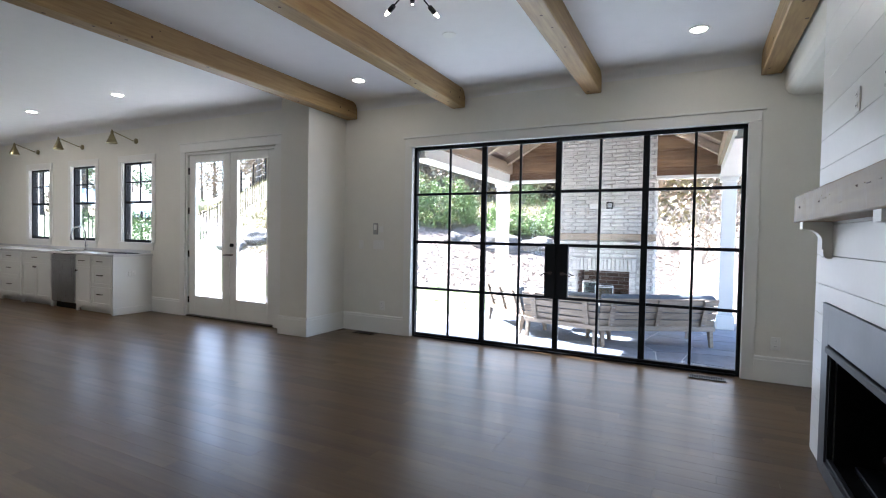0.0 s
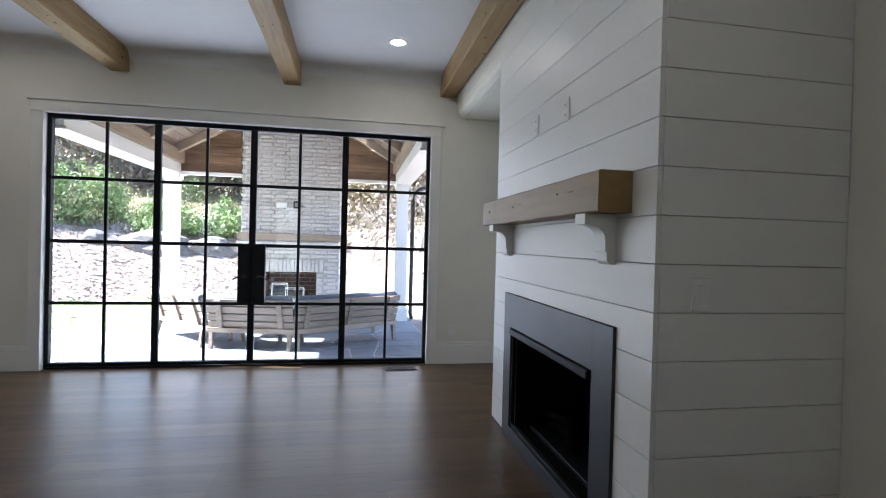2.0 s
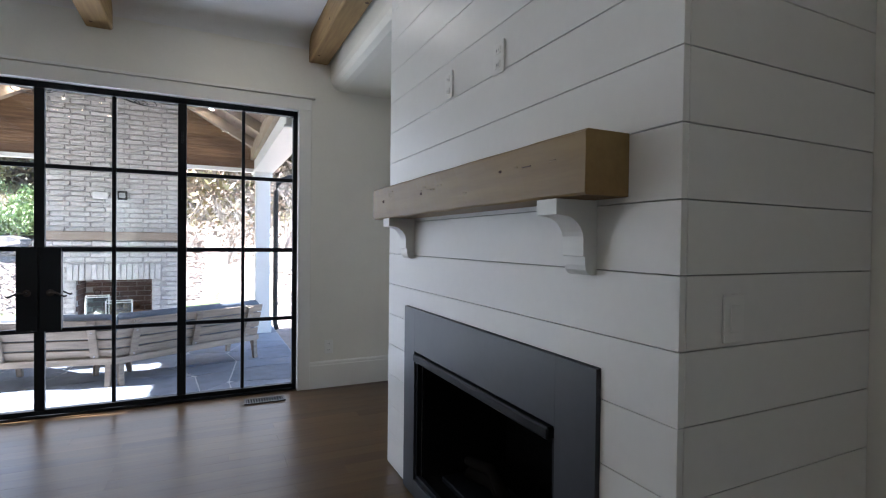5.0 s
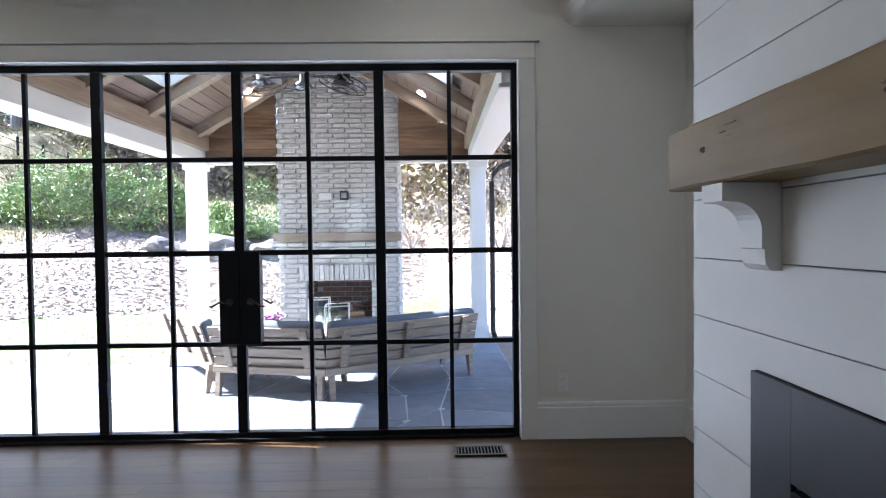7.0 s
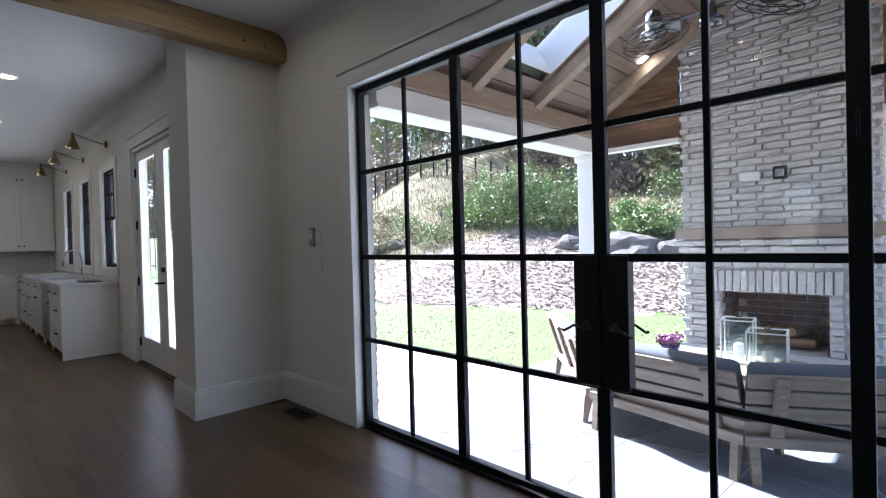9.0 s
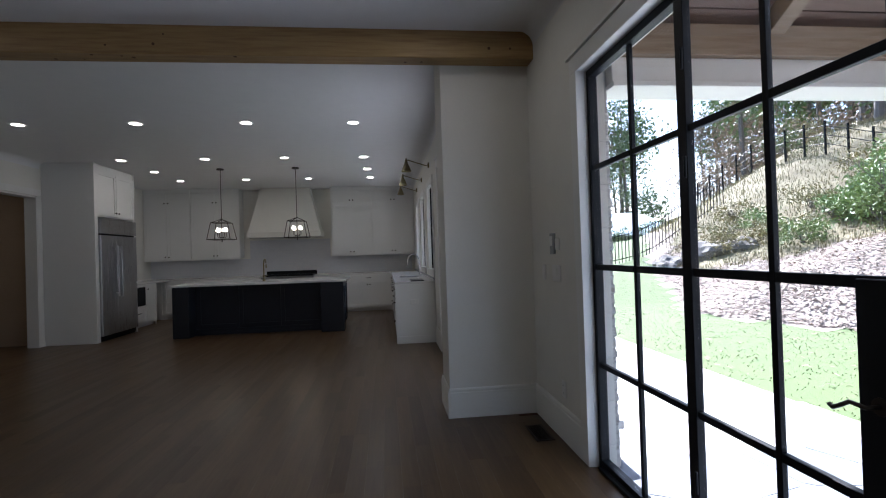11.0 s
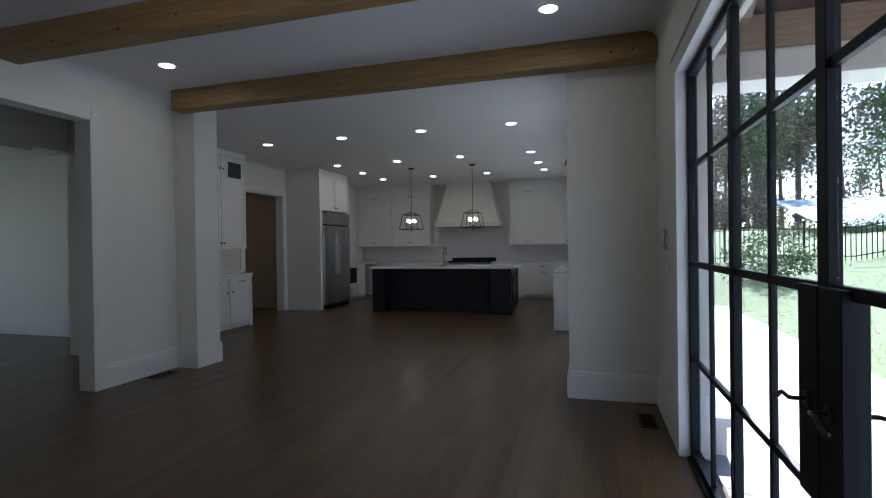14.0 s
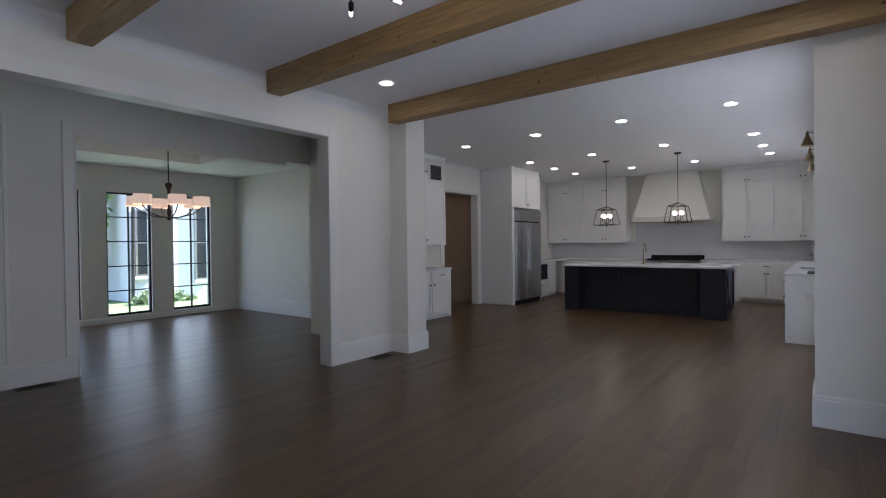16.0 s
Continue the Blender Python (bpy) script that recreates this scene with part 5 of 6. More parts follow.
chim = thing("outdoor_chimney", (1.81, 3.40, PZ), 0, "white painted brick outdoor chimney with a firebox", "chimney")
part("core", boxes((-0.785, 0.026, 0, -0.43, 0.75, 4.4), (0.43, 0.026, 0, 0.785, 0.75, 4.4), (-0.43, 0.026, 0.82, 0.43, 0.75, 4.4), (-0.43, 0.55, 0, 0.43, 0.75, 0.82), (-0.43, 0.02, 0, 0.43, 0.55, 0.27)), MORTAR, chim, "painted mortar")
full_b = [brick_mesh(k, 0.208) for k in range(8)]
half_b = [brick_mesh(20 + k, 0.098) for k in range(4)]
rng = random.Random(5)
count = 0
restv, restf = [], []
for row in range(66):
    z = 0.004 + 0.0662 * row
    xs = [(-0.70 + 0.2175 * k + 0.048, full_b) for k in range(7)] if row % 2 == 0 else [(-0.755, half_b)] + [(-0.593 + 0.2175 * k, full_b) for k in range(6)] + [(0.712, full_b)]
    for x, kind in xs:
        x = x - 0.0
        if 0.20 < z < 1.04 and abs(x) < 0.50:
            continue
        if 1.20 < z < 1.46:
            continue
        me = rng.choice(kind)
        if count < 300 and z > 0.2 and z < 3.4:
            ob = piece("brick", me, chim, pose(x, rng.uniform(-0.004, 0.004), z, 0, rng.uniform(-0.8, 0.8), rng.uniform(-1.2, 1.2)))
            count += 1
        else:
            i = len(restv)
            restv += [tuple(v.co + Vector((x, 0, z))) for v in me.vertices]
            restf += [tuple(i + q for q in p.vertices) for p in me.polygons]
    for s in (-1, 1):
        for k in range(3):
            y = 0.16 + 0.2175 * k + (0.1 if row % 2 else 0)
            me = rng.choice(full_b)
            i = len(restv)
            m = pose(s * 0.80, y, z, 0, 0, -90 * -s)
            restv += [tuple(m @ v.co) for v in me.vertices]
            restf += [tuple(i + q for q in p.vertices) for p in me.polygons]
me = bpy.data.meshes.new("brickwork")
me.from_pydata(restv, [], restf)
me.materials.append(BRICKS)
ob = new("brickwork", me)
ob.parent, ob["kind"] = chim, "stuff"
sold = [brick_mesh(40 + k, 0.058, 0.21, 0.12) for k in range(4)]
for k in range(16):
    piece("brick", sold[k % 4], chim, pose(-0.49 + 0.0662 * k, -0.014, 0.825))
for s in (-1, 1):
    for r_ in range(8):
        piece("brick", half_b[r_ % 4], chim, pose(s * 0.487, 0, 0.27 + 0.0662 * r_))
ledge_b = [brick_mesh(60 + k, 0.208, 0.056, 0.16) for k in range(4)]
for row in range(2):
    for k in range(8):
        piece("brick", ledge_b[(k + row) % 4], chim, pose(-0.72 + 0.206 * k - 0.04 * row, -0.03 - 0.025 * row, 1.212 + 0.0662 * row))
part("mantel_beam", B(-0.84, -0.07, 1.348, 0.84, 0.02, 1.465, bevel=0.008), material("whitewashed_wood", (0.36, 0.29, 0.22), 0.7, grain=0.6, scale=10, stretch=(0.4, 5, 5), bump=0.3, large=0.3), chim, "whitewashed wood mantel")
part("hearth", B(-0.84, -0.48, 0.0, 0.84, -0.016, 0.27, bevel=0.01), BRICKW, chim, "raised painted hearth")
bv, bf = [], []
for row in range(8):
    for k in range(5):
        for (ox, oy, ux, uy) in ((-0.43, 0.545, 1, 0), (-0.425, 0.03, 0, 1), (0.425, 0.03, 0, 1)):
            L = 0.2
            a = k * 0.21 + (0.1 if row % 2 else 0)
            lim = 0.85 if ux else 0.51
            b = min(a + L, lim)
            if a >= lim - 0.02:
                continue
            z = 0.275 + 0.07 * row
            i = len(bv)
            n = Vector((0, -1, 0)) if ux else Vector((1 if ox < 0 else -1, 0, 0))
            o = Vector((ox, oy, 0))
            u = Vector((ux, uy, 0))
            for d_ in (0.012, 0.0):
                for (p, q) in ((a, z), (b, z), (b, z + 0.06), (a, z + 0.06)):
                    bv.append(tuple(o + u * p + n * d_ + Vector((0, 0, q))))
            bf += [(i, i + 1, i + 2, i + 3), (i, i + 4, i + 5, i + 1), (i + 1, i + 5, i + 6, i + 2), (i + 2, i + 6, i + 7, i + 3), (i + 3, i + 7, i + 4, i)]
me = bpy.data.meshes.new("firebox_lining")
me.from_pydata(bv, [], bf)
me.materials.append(FIREBR)
ob = new("firebox_lining", me)
ob.parent, ob["label"], ob["kind"] = chim, "dark brown firebrick lining", "stuff"
for a, b in (((-0.28, 0.18, 0.33), (0.30, 0.22, 0.34)), ((-0.25, 0.36, 0.33), (0.32, 0.30, 0.33)), ((-0.1, 0.14, 0.43), (0.05, 0.42, 0.44)), ((0.12, 0.16, 0.44), (0.22, 0.42, 0.42))):
    lg = thing("firewood_log", (1.81 + a[0], 3.40 + a[1], PZ + a[2]), 0, "split pale firewood log in the outdoor firebox", "log", "firewood")
    part("log_body", T([(0, 0, 0), ((b[0] - a[0]) / 2, (b[1] - a[1]) / 2, 0.008), (b[0] - a[0], b[1] - a[1], b[2] - a[2])], 0.05, 7, 0.044), CEDARX, lg)
ol = thing("outdoor_outlet", (1.655, 3.395, 1.86), 0, "white weatherproof outlet box on the brick", "outlet")
part("cover", B(-0.085, -0.03, -0.045, 0.085, 0.0, 0.045, bevel=0.006), PLASTIC, ol)
gk = thing("wall_spotlight", (1.90, 3.395, 1.87), 0, "small dark spotlight box on the brick", "wall lamp")
part("box", B(-0.055, -0.04, -0.06, 0.055, 0.0, 0.06, bevel=0.006), PIPE, gk)
part("lens", B(-0.035, -0.05, -0.035, 0.035, -0.04, 0.035, bevel=0.005), INOX, gk)

# posts, beams, rafters, boarded vault with skylights
CX, EV, RG = 1.81, 2.66, 3.66
for x in (-0.05, 3.67):
    po = thing("porch_post", (x, 3.42, PZ), 0, "square white painted porch post", "post", "porch posts")
    part("shaft", B(-0.10, -0.10, 0.0, 0.10, 0.10, 2.40, bevel=0.006), TRIM, po)
    part("base_block", B(-0.125, -0.125, 0.0, 0.125, 0.125, 0.22, bevel=0.008), TRIM, po)
    part("capital", B(-0.125, -0.125, 2.30, 0.125, 0.125, 2.402, bevel=0.008), TRIM, po)
    be = thing("porch_beam", (x, 1.9, 2.325), 0, "white porch beam with a cedar upper face", "beam", "porch beams")
    part("white_beam", B(-0.12, -1.78, 0.0, 0.12, 1.75, 0.15, bevel=0.004), TRIM, be)
    s = 1 if x < 1 else -1
    part("cedar_face", B(-0.12 if s > 0 else -0.17, -1.78, 0.151, 0.17 if s > 0 else 0.12, 1.75, 0.34, bevel=0.004), RAFTER, be, "honey-stained cedar beam")
    part("drip_edge", B(-0.14, -1.78, -0.03, 0.14, 1.75, -0.002, bevel=0.003), TRIM, be)
hdp = thing("gable_wall", (CX, 3.45, 2.30), 0, "horizontal rough cedar boards filling the porch gable", "gable", kind="structure")
part("gable_trim", boxes((-1.74, -0.06, 0.0, -0.81, 0.06, 0.05), (0.81, -0.06, 0.0, 1.74, 0.06, 0.05)), TRIM, hdp)
slope = (RG - EV) / (CX - 0.07)
for k in range(9):
    z0 = 0.052 + 0.147 * k
    for s in (-1, 1):
        def xe(z):
            return min(1.74, max(0.0, (RG + 0.02 - 2.30 - z) / slope))
        a, b0, b1 = 0.815, xe(z0), xe(z0 + 0.143)
        if b0 <= a + 0.02:
            continue
        bm = prism(bmesh.new(), [(s * a, z0), (s * b0, z0), (s * max(b1, a), z0 + 0.143), (s * a, z0 + 0.143)], "y", -0.02 + 0.004 * (k % 2), 0.04)
        part("board", bm, CEDARX, hdp)
for y in (0.25, 1.17, 2.10, 3.15):
    for s in (-1, 1):
        rf = thing("porch_rafter", (CX, y, 0), 0, "stained cedar rafter of the porch roof", "rafter", "porch rafters")
        m = Matrix.Translation((s * 0.87, 0, (RG + EV) / 2 - 0.01)) @ Euler((0, s * math.atan(slope), 0)).to_matrix().to_4x4()
        part("rafter_body", B(-1.0, -0.055, -0.06, 1.0, 0.055, 0.06, bevel=0.004, m=m), RAFTER, rf)
rb = thing("ridge_beam", (CX, 1.9, RG), 0, "stained cedar ridge beam", "beam")
part("beam_body", B(-0.07, -1.73, -0.12, 0.07, 1.75, 0.06, bevel=0.004), RAFTER, rb)
vault = thing("porch_ceiling", (CX, 1.9, 0), 0, "brown boarded porch vault with two skylights", "ceiling", kind="structure")
SK0, SK1, SU0, SU1 = 1.28, 1.99, 0.55, 1.70      # skylight along the porch and along the slope from the ridge
Ls = math.hypot(CX - 0.0, slope * CX)
n = 15
for s in (-1, 1):
    tilt = Euler((0, s * math.atan(slope), 0)).to_matrix().to_4x4()
    for k in range(n):
        u0, u1 = Ls * k / n, Ls * (k + 1) / n
        spans = [(0.17, SK0), (SK1, 3.66)] if u1 > SU0 and u0 < SU1 else [(0.17, 3.66)]
        for a, b in spans:
            bm = B(s * (u0 + 0.004), a - 1.9, -0.012 + 0.003 * (k % 2), s * (u1 - 0.004), b - 1.9, 0.012, m=Matrix.Translation((0, 0, RG + 0.075)) @ tilt)
            part("board", bm, PORCHW, vault)
    mk = Matrix.Translation((0, 0, RG + 0.075)) @ tilt
    # unseen slab over the boards, added so no sun leaks through the gaps
    rows = [(0.0, 0.17 - 1.9, 0.02, 2.35, SK0 - 1.9, 0.16), (0.0, SK1 - 1.9, 0.02, 2.35, 3.85 - 1.9, 0.16), (0.0, SK0 - 1.9, 0.02, SU0, SK1 - 1.9, 0.16), (SU1, SK0 - 1.9, 0.02, 2.35, SK1 - 1.9, 0.16)]
    bm = bmesh.new()
    for r_ in rows:
        box(bm, s * r_[0], r_[1], r_[2], s * r_[3], r_[4], r_[5], m=mk)
    part("roof_deck", bm, PIPE, vault, "dark roof slab added above the boards, out of view, to block sun")
    bm = bmesh.new()
    for q in ((SU0, SK0, SU0 + 0.02, SK1), (SU1 - 0.02, SK0, SU1, SK1), (SU0, SK0, SU1, SK0 + 0.02), (SU0, SK1 - 0.02, SU1, SK1)):
        box(bm, s * q[0], q[1] - 1.9, -0.02, s * q[2], q[3] - 1.9, 0.30, m=mk)
    part("skylight_shaft", bm, TRIM, vault, "white skylight shaft")
    p = part("skylight_glass", B(s * (SU0 + 0.02), SK0 + 0.02 - 1.9, 0.26, s * (SU1 - 0.02), SK1 - 0.02 - 1.9, 0.266, m=mk), GLASS, vault, "clear skylight pane")
    p.visible_shadow = False
structure("house_gable", prism(bmesh.new(), [(-0.3, 2.7), (4.0, 2.7), (4.0, 3.1), (CX, RG + 0.5), (-0.3, 3.1)], "y", 0.101, 0.25), STUCCO, "white house wall above the porch", "wall")
for x, y in ((0.75, 0.75), (2.9, 0.8), (0.8, 3.0), (2.95, 2.9)):
    s = -1 if x < CX else 1
    z = RG + 0.055 - slope * abs(x - CX)
    pl = thing("porch_downlight", (x, y, z), 0, "round lit downlight in the porch vault", "ceiling light", "porch lights")
    m = Euler((0, s * math.atan(slope), 0)).to_matrix().to_4x4()
    bm = lathe(bmesh.new(), [(0.07, 0.0), (0.07, -0.008), (0.05, -0.008)], sides=20)
    bm.transform(m)
    part("trim_ring", bm, PLASTIC, pl)
    bm = lathe(bmesh.new(), [(0.05, -0.006), (0.0, -0.007)], sides=20)
    bm.transform(m)
    part("lens", bm, LED, pl, "glowing lens")

# twin-head caged ceiling fan
fan = thing("twin_ceiling_fan", (CX, 1.75, 2.87), 0, "dark polished twin-head ceiling fan with wire cages", "ceiling fan")
part("downrod", T([(0, 0, 0.05), (0, 0, 0.68)], 0.014), GUNMETAL, fan)
part("canopy", lathe(bmesh.new(), [(0.02, 0.61), (0.07, 0.65), (0.07, 0.67)], sides=18), GUNMETAL, fan)
part("gear_case", lathe(bmesh.new(), [(0.0, -0.10), (0.07, -0.09), (0.085, -0.05), (0.04, -0.02), (0.035, 0.06), (0.0, 0.07)], sides=20), GUNMETAL, fan, smooth=True)
part("cross_arm", T([(-0.36, 0, 0.03), (0.36, 0, 0.03)], 0.014, 10), GUNMETAL, fan)
for s in (-1, 1):
    hd = part("motor_head", lathe(bmesh.new(), [(0.0, 0.15), (0.05, 0.14), (0.065, 0.08), (0.06, 0.0), (0.10, -0.02), (0.10, -0.03), (0.0, -0.06)], (s * 0.40, 0, 0.0), 20), GUNMETAL if s < 0 else STEEL, fan, smooth=True)
    m = Matrix.Translation((s * 0.40, 0, -0.02)) @ Euler((0, s * 0.25, 0)).to_matrix().to_4x4()
    for k in range(4):
        a = k * math.pi / 2 + 0.4
        bm = bmesh.new()
        vs = [bm.verts.new(m @ Vector((math.cos(a + d) * r_, math.sin(a + d) * r_, h_))) for r_, d, h_ in ((0.06, -0.25, 0.012), (0.20, -0.38, 0.03), (0.20, 0.30, -0.03), (0.06, 0.2, -0.012))]
        f = bm.faces.new(vs)
        r = bmesh.ops.solidify(bm, geom=[f], thickness=0.004)
        part("blade", bm, INOX, hd)
    for rr, hh in ((0.235, 0.0), (0.235, -0.05), (0.16, -0.075), (0.08, -0.085), (0.16, 0.03)):
        part("cage_ring", T([m @ Vector((rr * math.cos(k * math.pi / 12), rr * math.sin(k * math.pi / 12), hh)) for k in range(25)], 0.0032, 5), STEEL, hd)
    for k in range(10):
        a = k * math.pi / 5
        part("cage_wire", T([m @ Vector((rr * math.cos(a), rr * math.sin(a), hh)) for rr, hh in ((0.05, 0.04), (0.16, 0.03), (0.235, 0.0), (0.235, -0.05), (0.16, -0.075), (0.03, -0.088))], 0.002, 4), STEEL, hd)

# downpipe beside the far post
dp = thing("downpipe", (3.86, 3.42, PZ), 0, "dark metal gutter downpipe beside the porch post", "downpipe")
part("pipe", T([(0.42, 0.0, 2.42), (0.30, 0.0, 2.38), (0.10, 0.0, 2.30), (0.02, 0.0, 2.22), (0.0, 0.0, 2.10), (0.0, 0.0, 0.12), (0.03, 0.05, 0.03)], 0.035, 10), PIPE, dp, smooth=True)
part("strap", boxes((-0.04, -0.04, 1.2, 0.04, 0.04, 1.225), (-0.04, -0.04, 0.4, 0.04, 0.04, 0.425)), PIPE, dp)


# ---- porch furniture ----
def sofa_section(p, q, label):
    p, q = Vector((*p, PZ)), Vector((*q, PZ))
    L = (q - p).length
    ob = thing("outdoor_sofa", p, math.degrees(math.atan2(q.y - p.y, q.x - p.x)), label, "sofa", "porch sectional")
    for x in (0.05, L - 0.05):
        part("leg", prism(bmesh.new(), [(0.02, 0.0), (0.055, 0.0), (0.11, 0.21), (0.04, 0.21)], "x", x - 0.022, x + 0.022), TEAK, ob)
        part("leg", prism(bmesh.new(), [(0.62, 0.0), (0.585, 0.0), (0.53, 0.21), (0.60, 0.21)], "x", x - 0.022, x + 0.022), TEAK, ob)
    for y in (0.06, 0.54):
        part("seat_rail", B(0.0, y - 0.02, 0.205, L, y + 0.025, 0.265, bevel=0.004), TEAK, ob)
    for k in range(6):
        part("seat_slat", B(0.02, 0.09 + 0.077 * k, 0.268, L - 0.02, 0.162 + 0.077 * k, 0.285, bevel=0.003), TEAK, ob)
    nb = 3 if L > 1.2 else 2
    lean = Euler((0.30, 0, 0)).to_matrix().to_4x4()
    for k in range(nb):
        x = 0.16 + (L - 0.32) * k / (nb - 1)
        post = part("back_post", B(-0.035, -0.028, -0.01, 0.035, -0.002, 0.40, bevel=0.005, m=Matrix.Translation((x, 0.085, 0.235)) @ lean), TEAK, ob)
        for z in (0.06, 0.30):
            part("bolt", B(-0.007, -0.032, z - 0.007, 0.007, -0.027, z + 0.007, bevel=0.002, m=Matrix.Translation((x, 0.085, 0.235)) @ lean), INOX, post)
    for k in range(4):
        part("back_slat", B(0.0, 0.0, 0.0, L, 0.018, 0.082, bevel=0.003, m=Matrix.Translation((0, 0.085, 0.235)) @ lean @ Matrix.Translation((0, 0, 0.03 + 0.098 * k))), TEAK, ob)
    part("back_cushion", B(0.02, 0.022, 0.07, L - 0.02, 0.13, 0.43, bevel=0.035, seg=3, m=Matrix.Translation((0, 0.085, 0.235)) @ lean), CUSH, ob, "blue-grey back cushion", smooth=True)
    part("seat_cushion", B(0.02, 0.15, 0.287, L - 0.02, 0.60, 0.37, bevel=0.03, seg=3), CUSH, ob, "blue-grey seat cushion", smooth=True)
    return ob


sofa_section((1.10, 1.16), (2.14, 0.96), "weathered teak outdoor sofa section with slatted back")
sofa_section((2.18, 0.96), (3.50, 1.72), "weathered teak outdoor sofa section with slatted back, in the shade")
sofa_section((0.12, 2.25), (1.02, 1.22), "weathered teak outdoor sofa section, slatted back in the sun")
tb = thing("coffee_table", (1.75, 2.25, PZ), 0, "pale wooden outdoor coffee table", "table")
part("tabletop", B(-0.55, -0.35, 0.34, 0.45, 0.35, 0.38, bevel=0.006), TEAK, tb)
for x in (-0.38, 0.38):
    for y in (-0.28, 0.28):
        part("leg", B(x - 0.03, y - 0.03, 0, x + 0.03, y + 0.03, 0.34, bevel=0.004), TEAK, tb)


def lantern(x, y, z, h, w):
    ob = thing("candle_lantern", (x, y, z), 8, "white wooden lantern with glass sides", "lantern", "table lanterns")
    part("base", B(-w, -w, 0, w, w, 0.02, bevel=0.004), TRIM, ob)
    for sx in (-1, 1):
        for sy in (-1, 1):
            part("post", B(sx * w * 0.95 - 0.005, sy * w * 0.95 - 0.005, 0.02, sx * w * 0.95 + 0.005, sy * w * 0.95 + 0.005, h, bevel=0.002), TRIM, ob)
    part("roof", boxes((-w, -w, h, w, -w + 0.014, h + 0.01), (-w, w - 0.014, h, w, w, h + 0.01), (-w, -w + 0.014, h, -w + 0.014, w - 0.014, h + 0.01), (w - 0.014, -w + 0.014, h, w, w - 0.014, h + 0.01), bevel=0.002), TRIM, ob)
    part("ring", T([(0.03 * math.cos(a * math.pi / 6), 0, h + 0.05 + 0.03 * math.sin(a * math.pi / 6)) for a in range(13)], 0.004, 5), BRONZE, ob)
    part("candle", lathe(bmesh.new(), [(0.035, 0.025), (0.035, 0.14), (0.0, 0.142)], sides=14), STONE, ob)
    g = part("glass_panel", boxes((-w * 0.9, -w * 0.96, 0.03, w * 0.9, -w * 0.94, h), (-w * 0.9, w * 0.94, 0.03, w * 0.9, w * 0.96, h)), LANTERNG, ob)
    g.visible_shadow = False


lantern(1.80, 2.32, PZ + 0.38, 0.33, 0.115)
lantern(2.03, 2.16, PZ + 0.38, 0.28, 0.13)


# ---- leaves and plants ----
def leaf_mesh(name, n, seed, spread, size, mat, clumps=14, flat=0.5, cone=0.0):
    """Many small leaves gathered in uneven clumps inside an ellipsoid of half-axes spread."""
    r = np.random.RandomState(seed)
    c = r.normal(size=(clumps, 3))
    c /= np.linalg.norm(c, axis=1)[:, None]
    c *= (r.uniform(0.25, 1.0, clumps) ** 0.6)[:, None]
    idx = r.randint(0, clumps, n)
    p = c[idx] + r.normal(size=(n, 3)) * 0.22
    p[:, :2] *= np.clip(1.0 - cone * (p[:, 2] + 0.6) / 1.6, 0.08, 1.3)[:, None]
    p = p * np.array(spread)
    a = r.normal(size=(n, 3))
    a /= np.linalg.norm(a, axis=1)[:, None]
    b = np.cross(a, r.normal(size=(n, 3)))
    b /= np.linalg.norm(b, axis=1)[:, None]
    s = size * r.uniform(0.5, 1.3, n)[:, None]
    v = np.stack([p - a * s, p + b * s * flat, p + a * s, p - b * s * flat], 1).reshape(-1, 3)
    me = bpy.data.meshes.new(name)
    me.from_pydata(v.tolist(), [], [(4 * i, 4 * i + 1, 4 * i + 2, 4 * i + 3) for i in range(n)])
    me.materials.append(mat)
    return me


def twigs(bm, p, d, L, r, depth, rng, spread=0.6):
    """A branching limb."""
    q = p + d * L
    midp = (p + q) / 2 + Vector((rng.uniform(-1, 1), rng.uniform(-1, 1), rng.uniform(-0.5, 0.5))) * L * 0.08
    tube(bm, [p, midp, q], r, 5, r * 0.6)
    if depth:
        for k in range(rng.choice((2, 3, 3))):
            e = (d + Vector((rng.gauss(0, spread), rng.gauss(0, spread), rng.gauss(0.1, spread * 0.6)))).normalized()
            twigs(bm, p + (q - p) * rng.uniform(0.45, 1.0), e, L * rng.uniform(0.55, 0.8), r * 0.55, depth - 1, rng, spread)


def tree(at, h, seed, mat, label, leaves=1500, crown=None, bark=BARK, name="tree", low=0.45):
    rng = random.Random(seed)
    ob = thing(name, at, rng.uniform(0, 360), label, "tree", "woodland trees")
    bm = bmesh.new()
    lean = Vector((rng.uniform(-0.05, 0.05), rng.uniform(-0.05, 0.05), 1)).normalized()
    pts = [lean * h * u + Vector((noise.noise((u * 3, seed, 0)) * 0.25 * u, noise.noise((u * 3, 0, seed)) * 0.25 * u, 0)) for u in (-0.03, 0.15, 0.4, 0.65, 0.85, 1.0)]
    tube(bm, pts, h * 0.016 + 0.03, 8, 0.02)
    for k in range(11):
        u = rng.uniform(low, 0.97)
        a = rng.uniform(0, 6.28)
        p = lean * h * u
        twigs(bm, p, Vector((math.cos(a), math.sin(a), rng.uniform(0.1, 0.8))).normalized(), h * 0.16 * (1.25 - u), h * 0.004, 1, rng)
    part("trunk", bm, bark, ob)
    cr = crown or (h * 0.20, h * 0.20, h * 0.30)
    me = leaf_mesh("crown", leaves, seed, cr, 0.045 * h ** 0.5 + 0.03, mat, 22)
    o = new("crown", me)
    o.parent, o.location = ob, (0, 0, h * 0.70)
    return ob


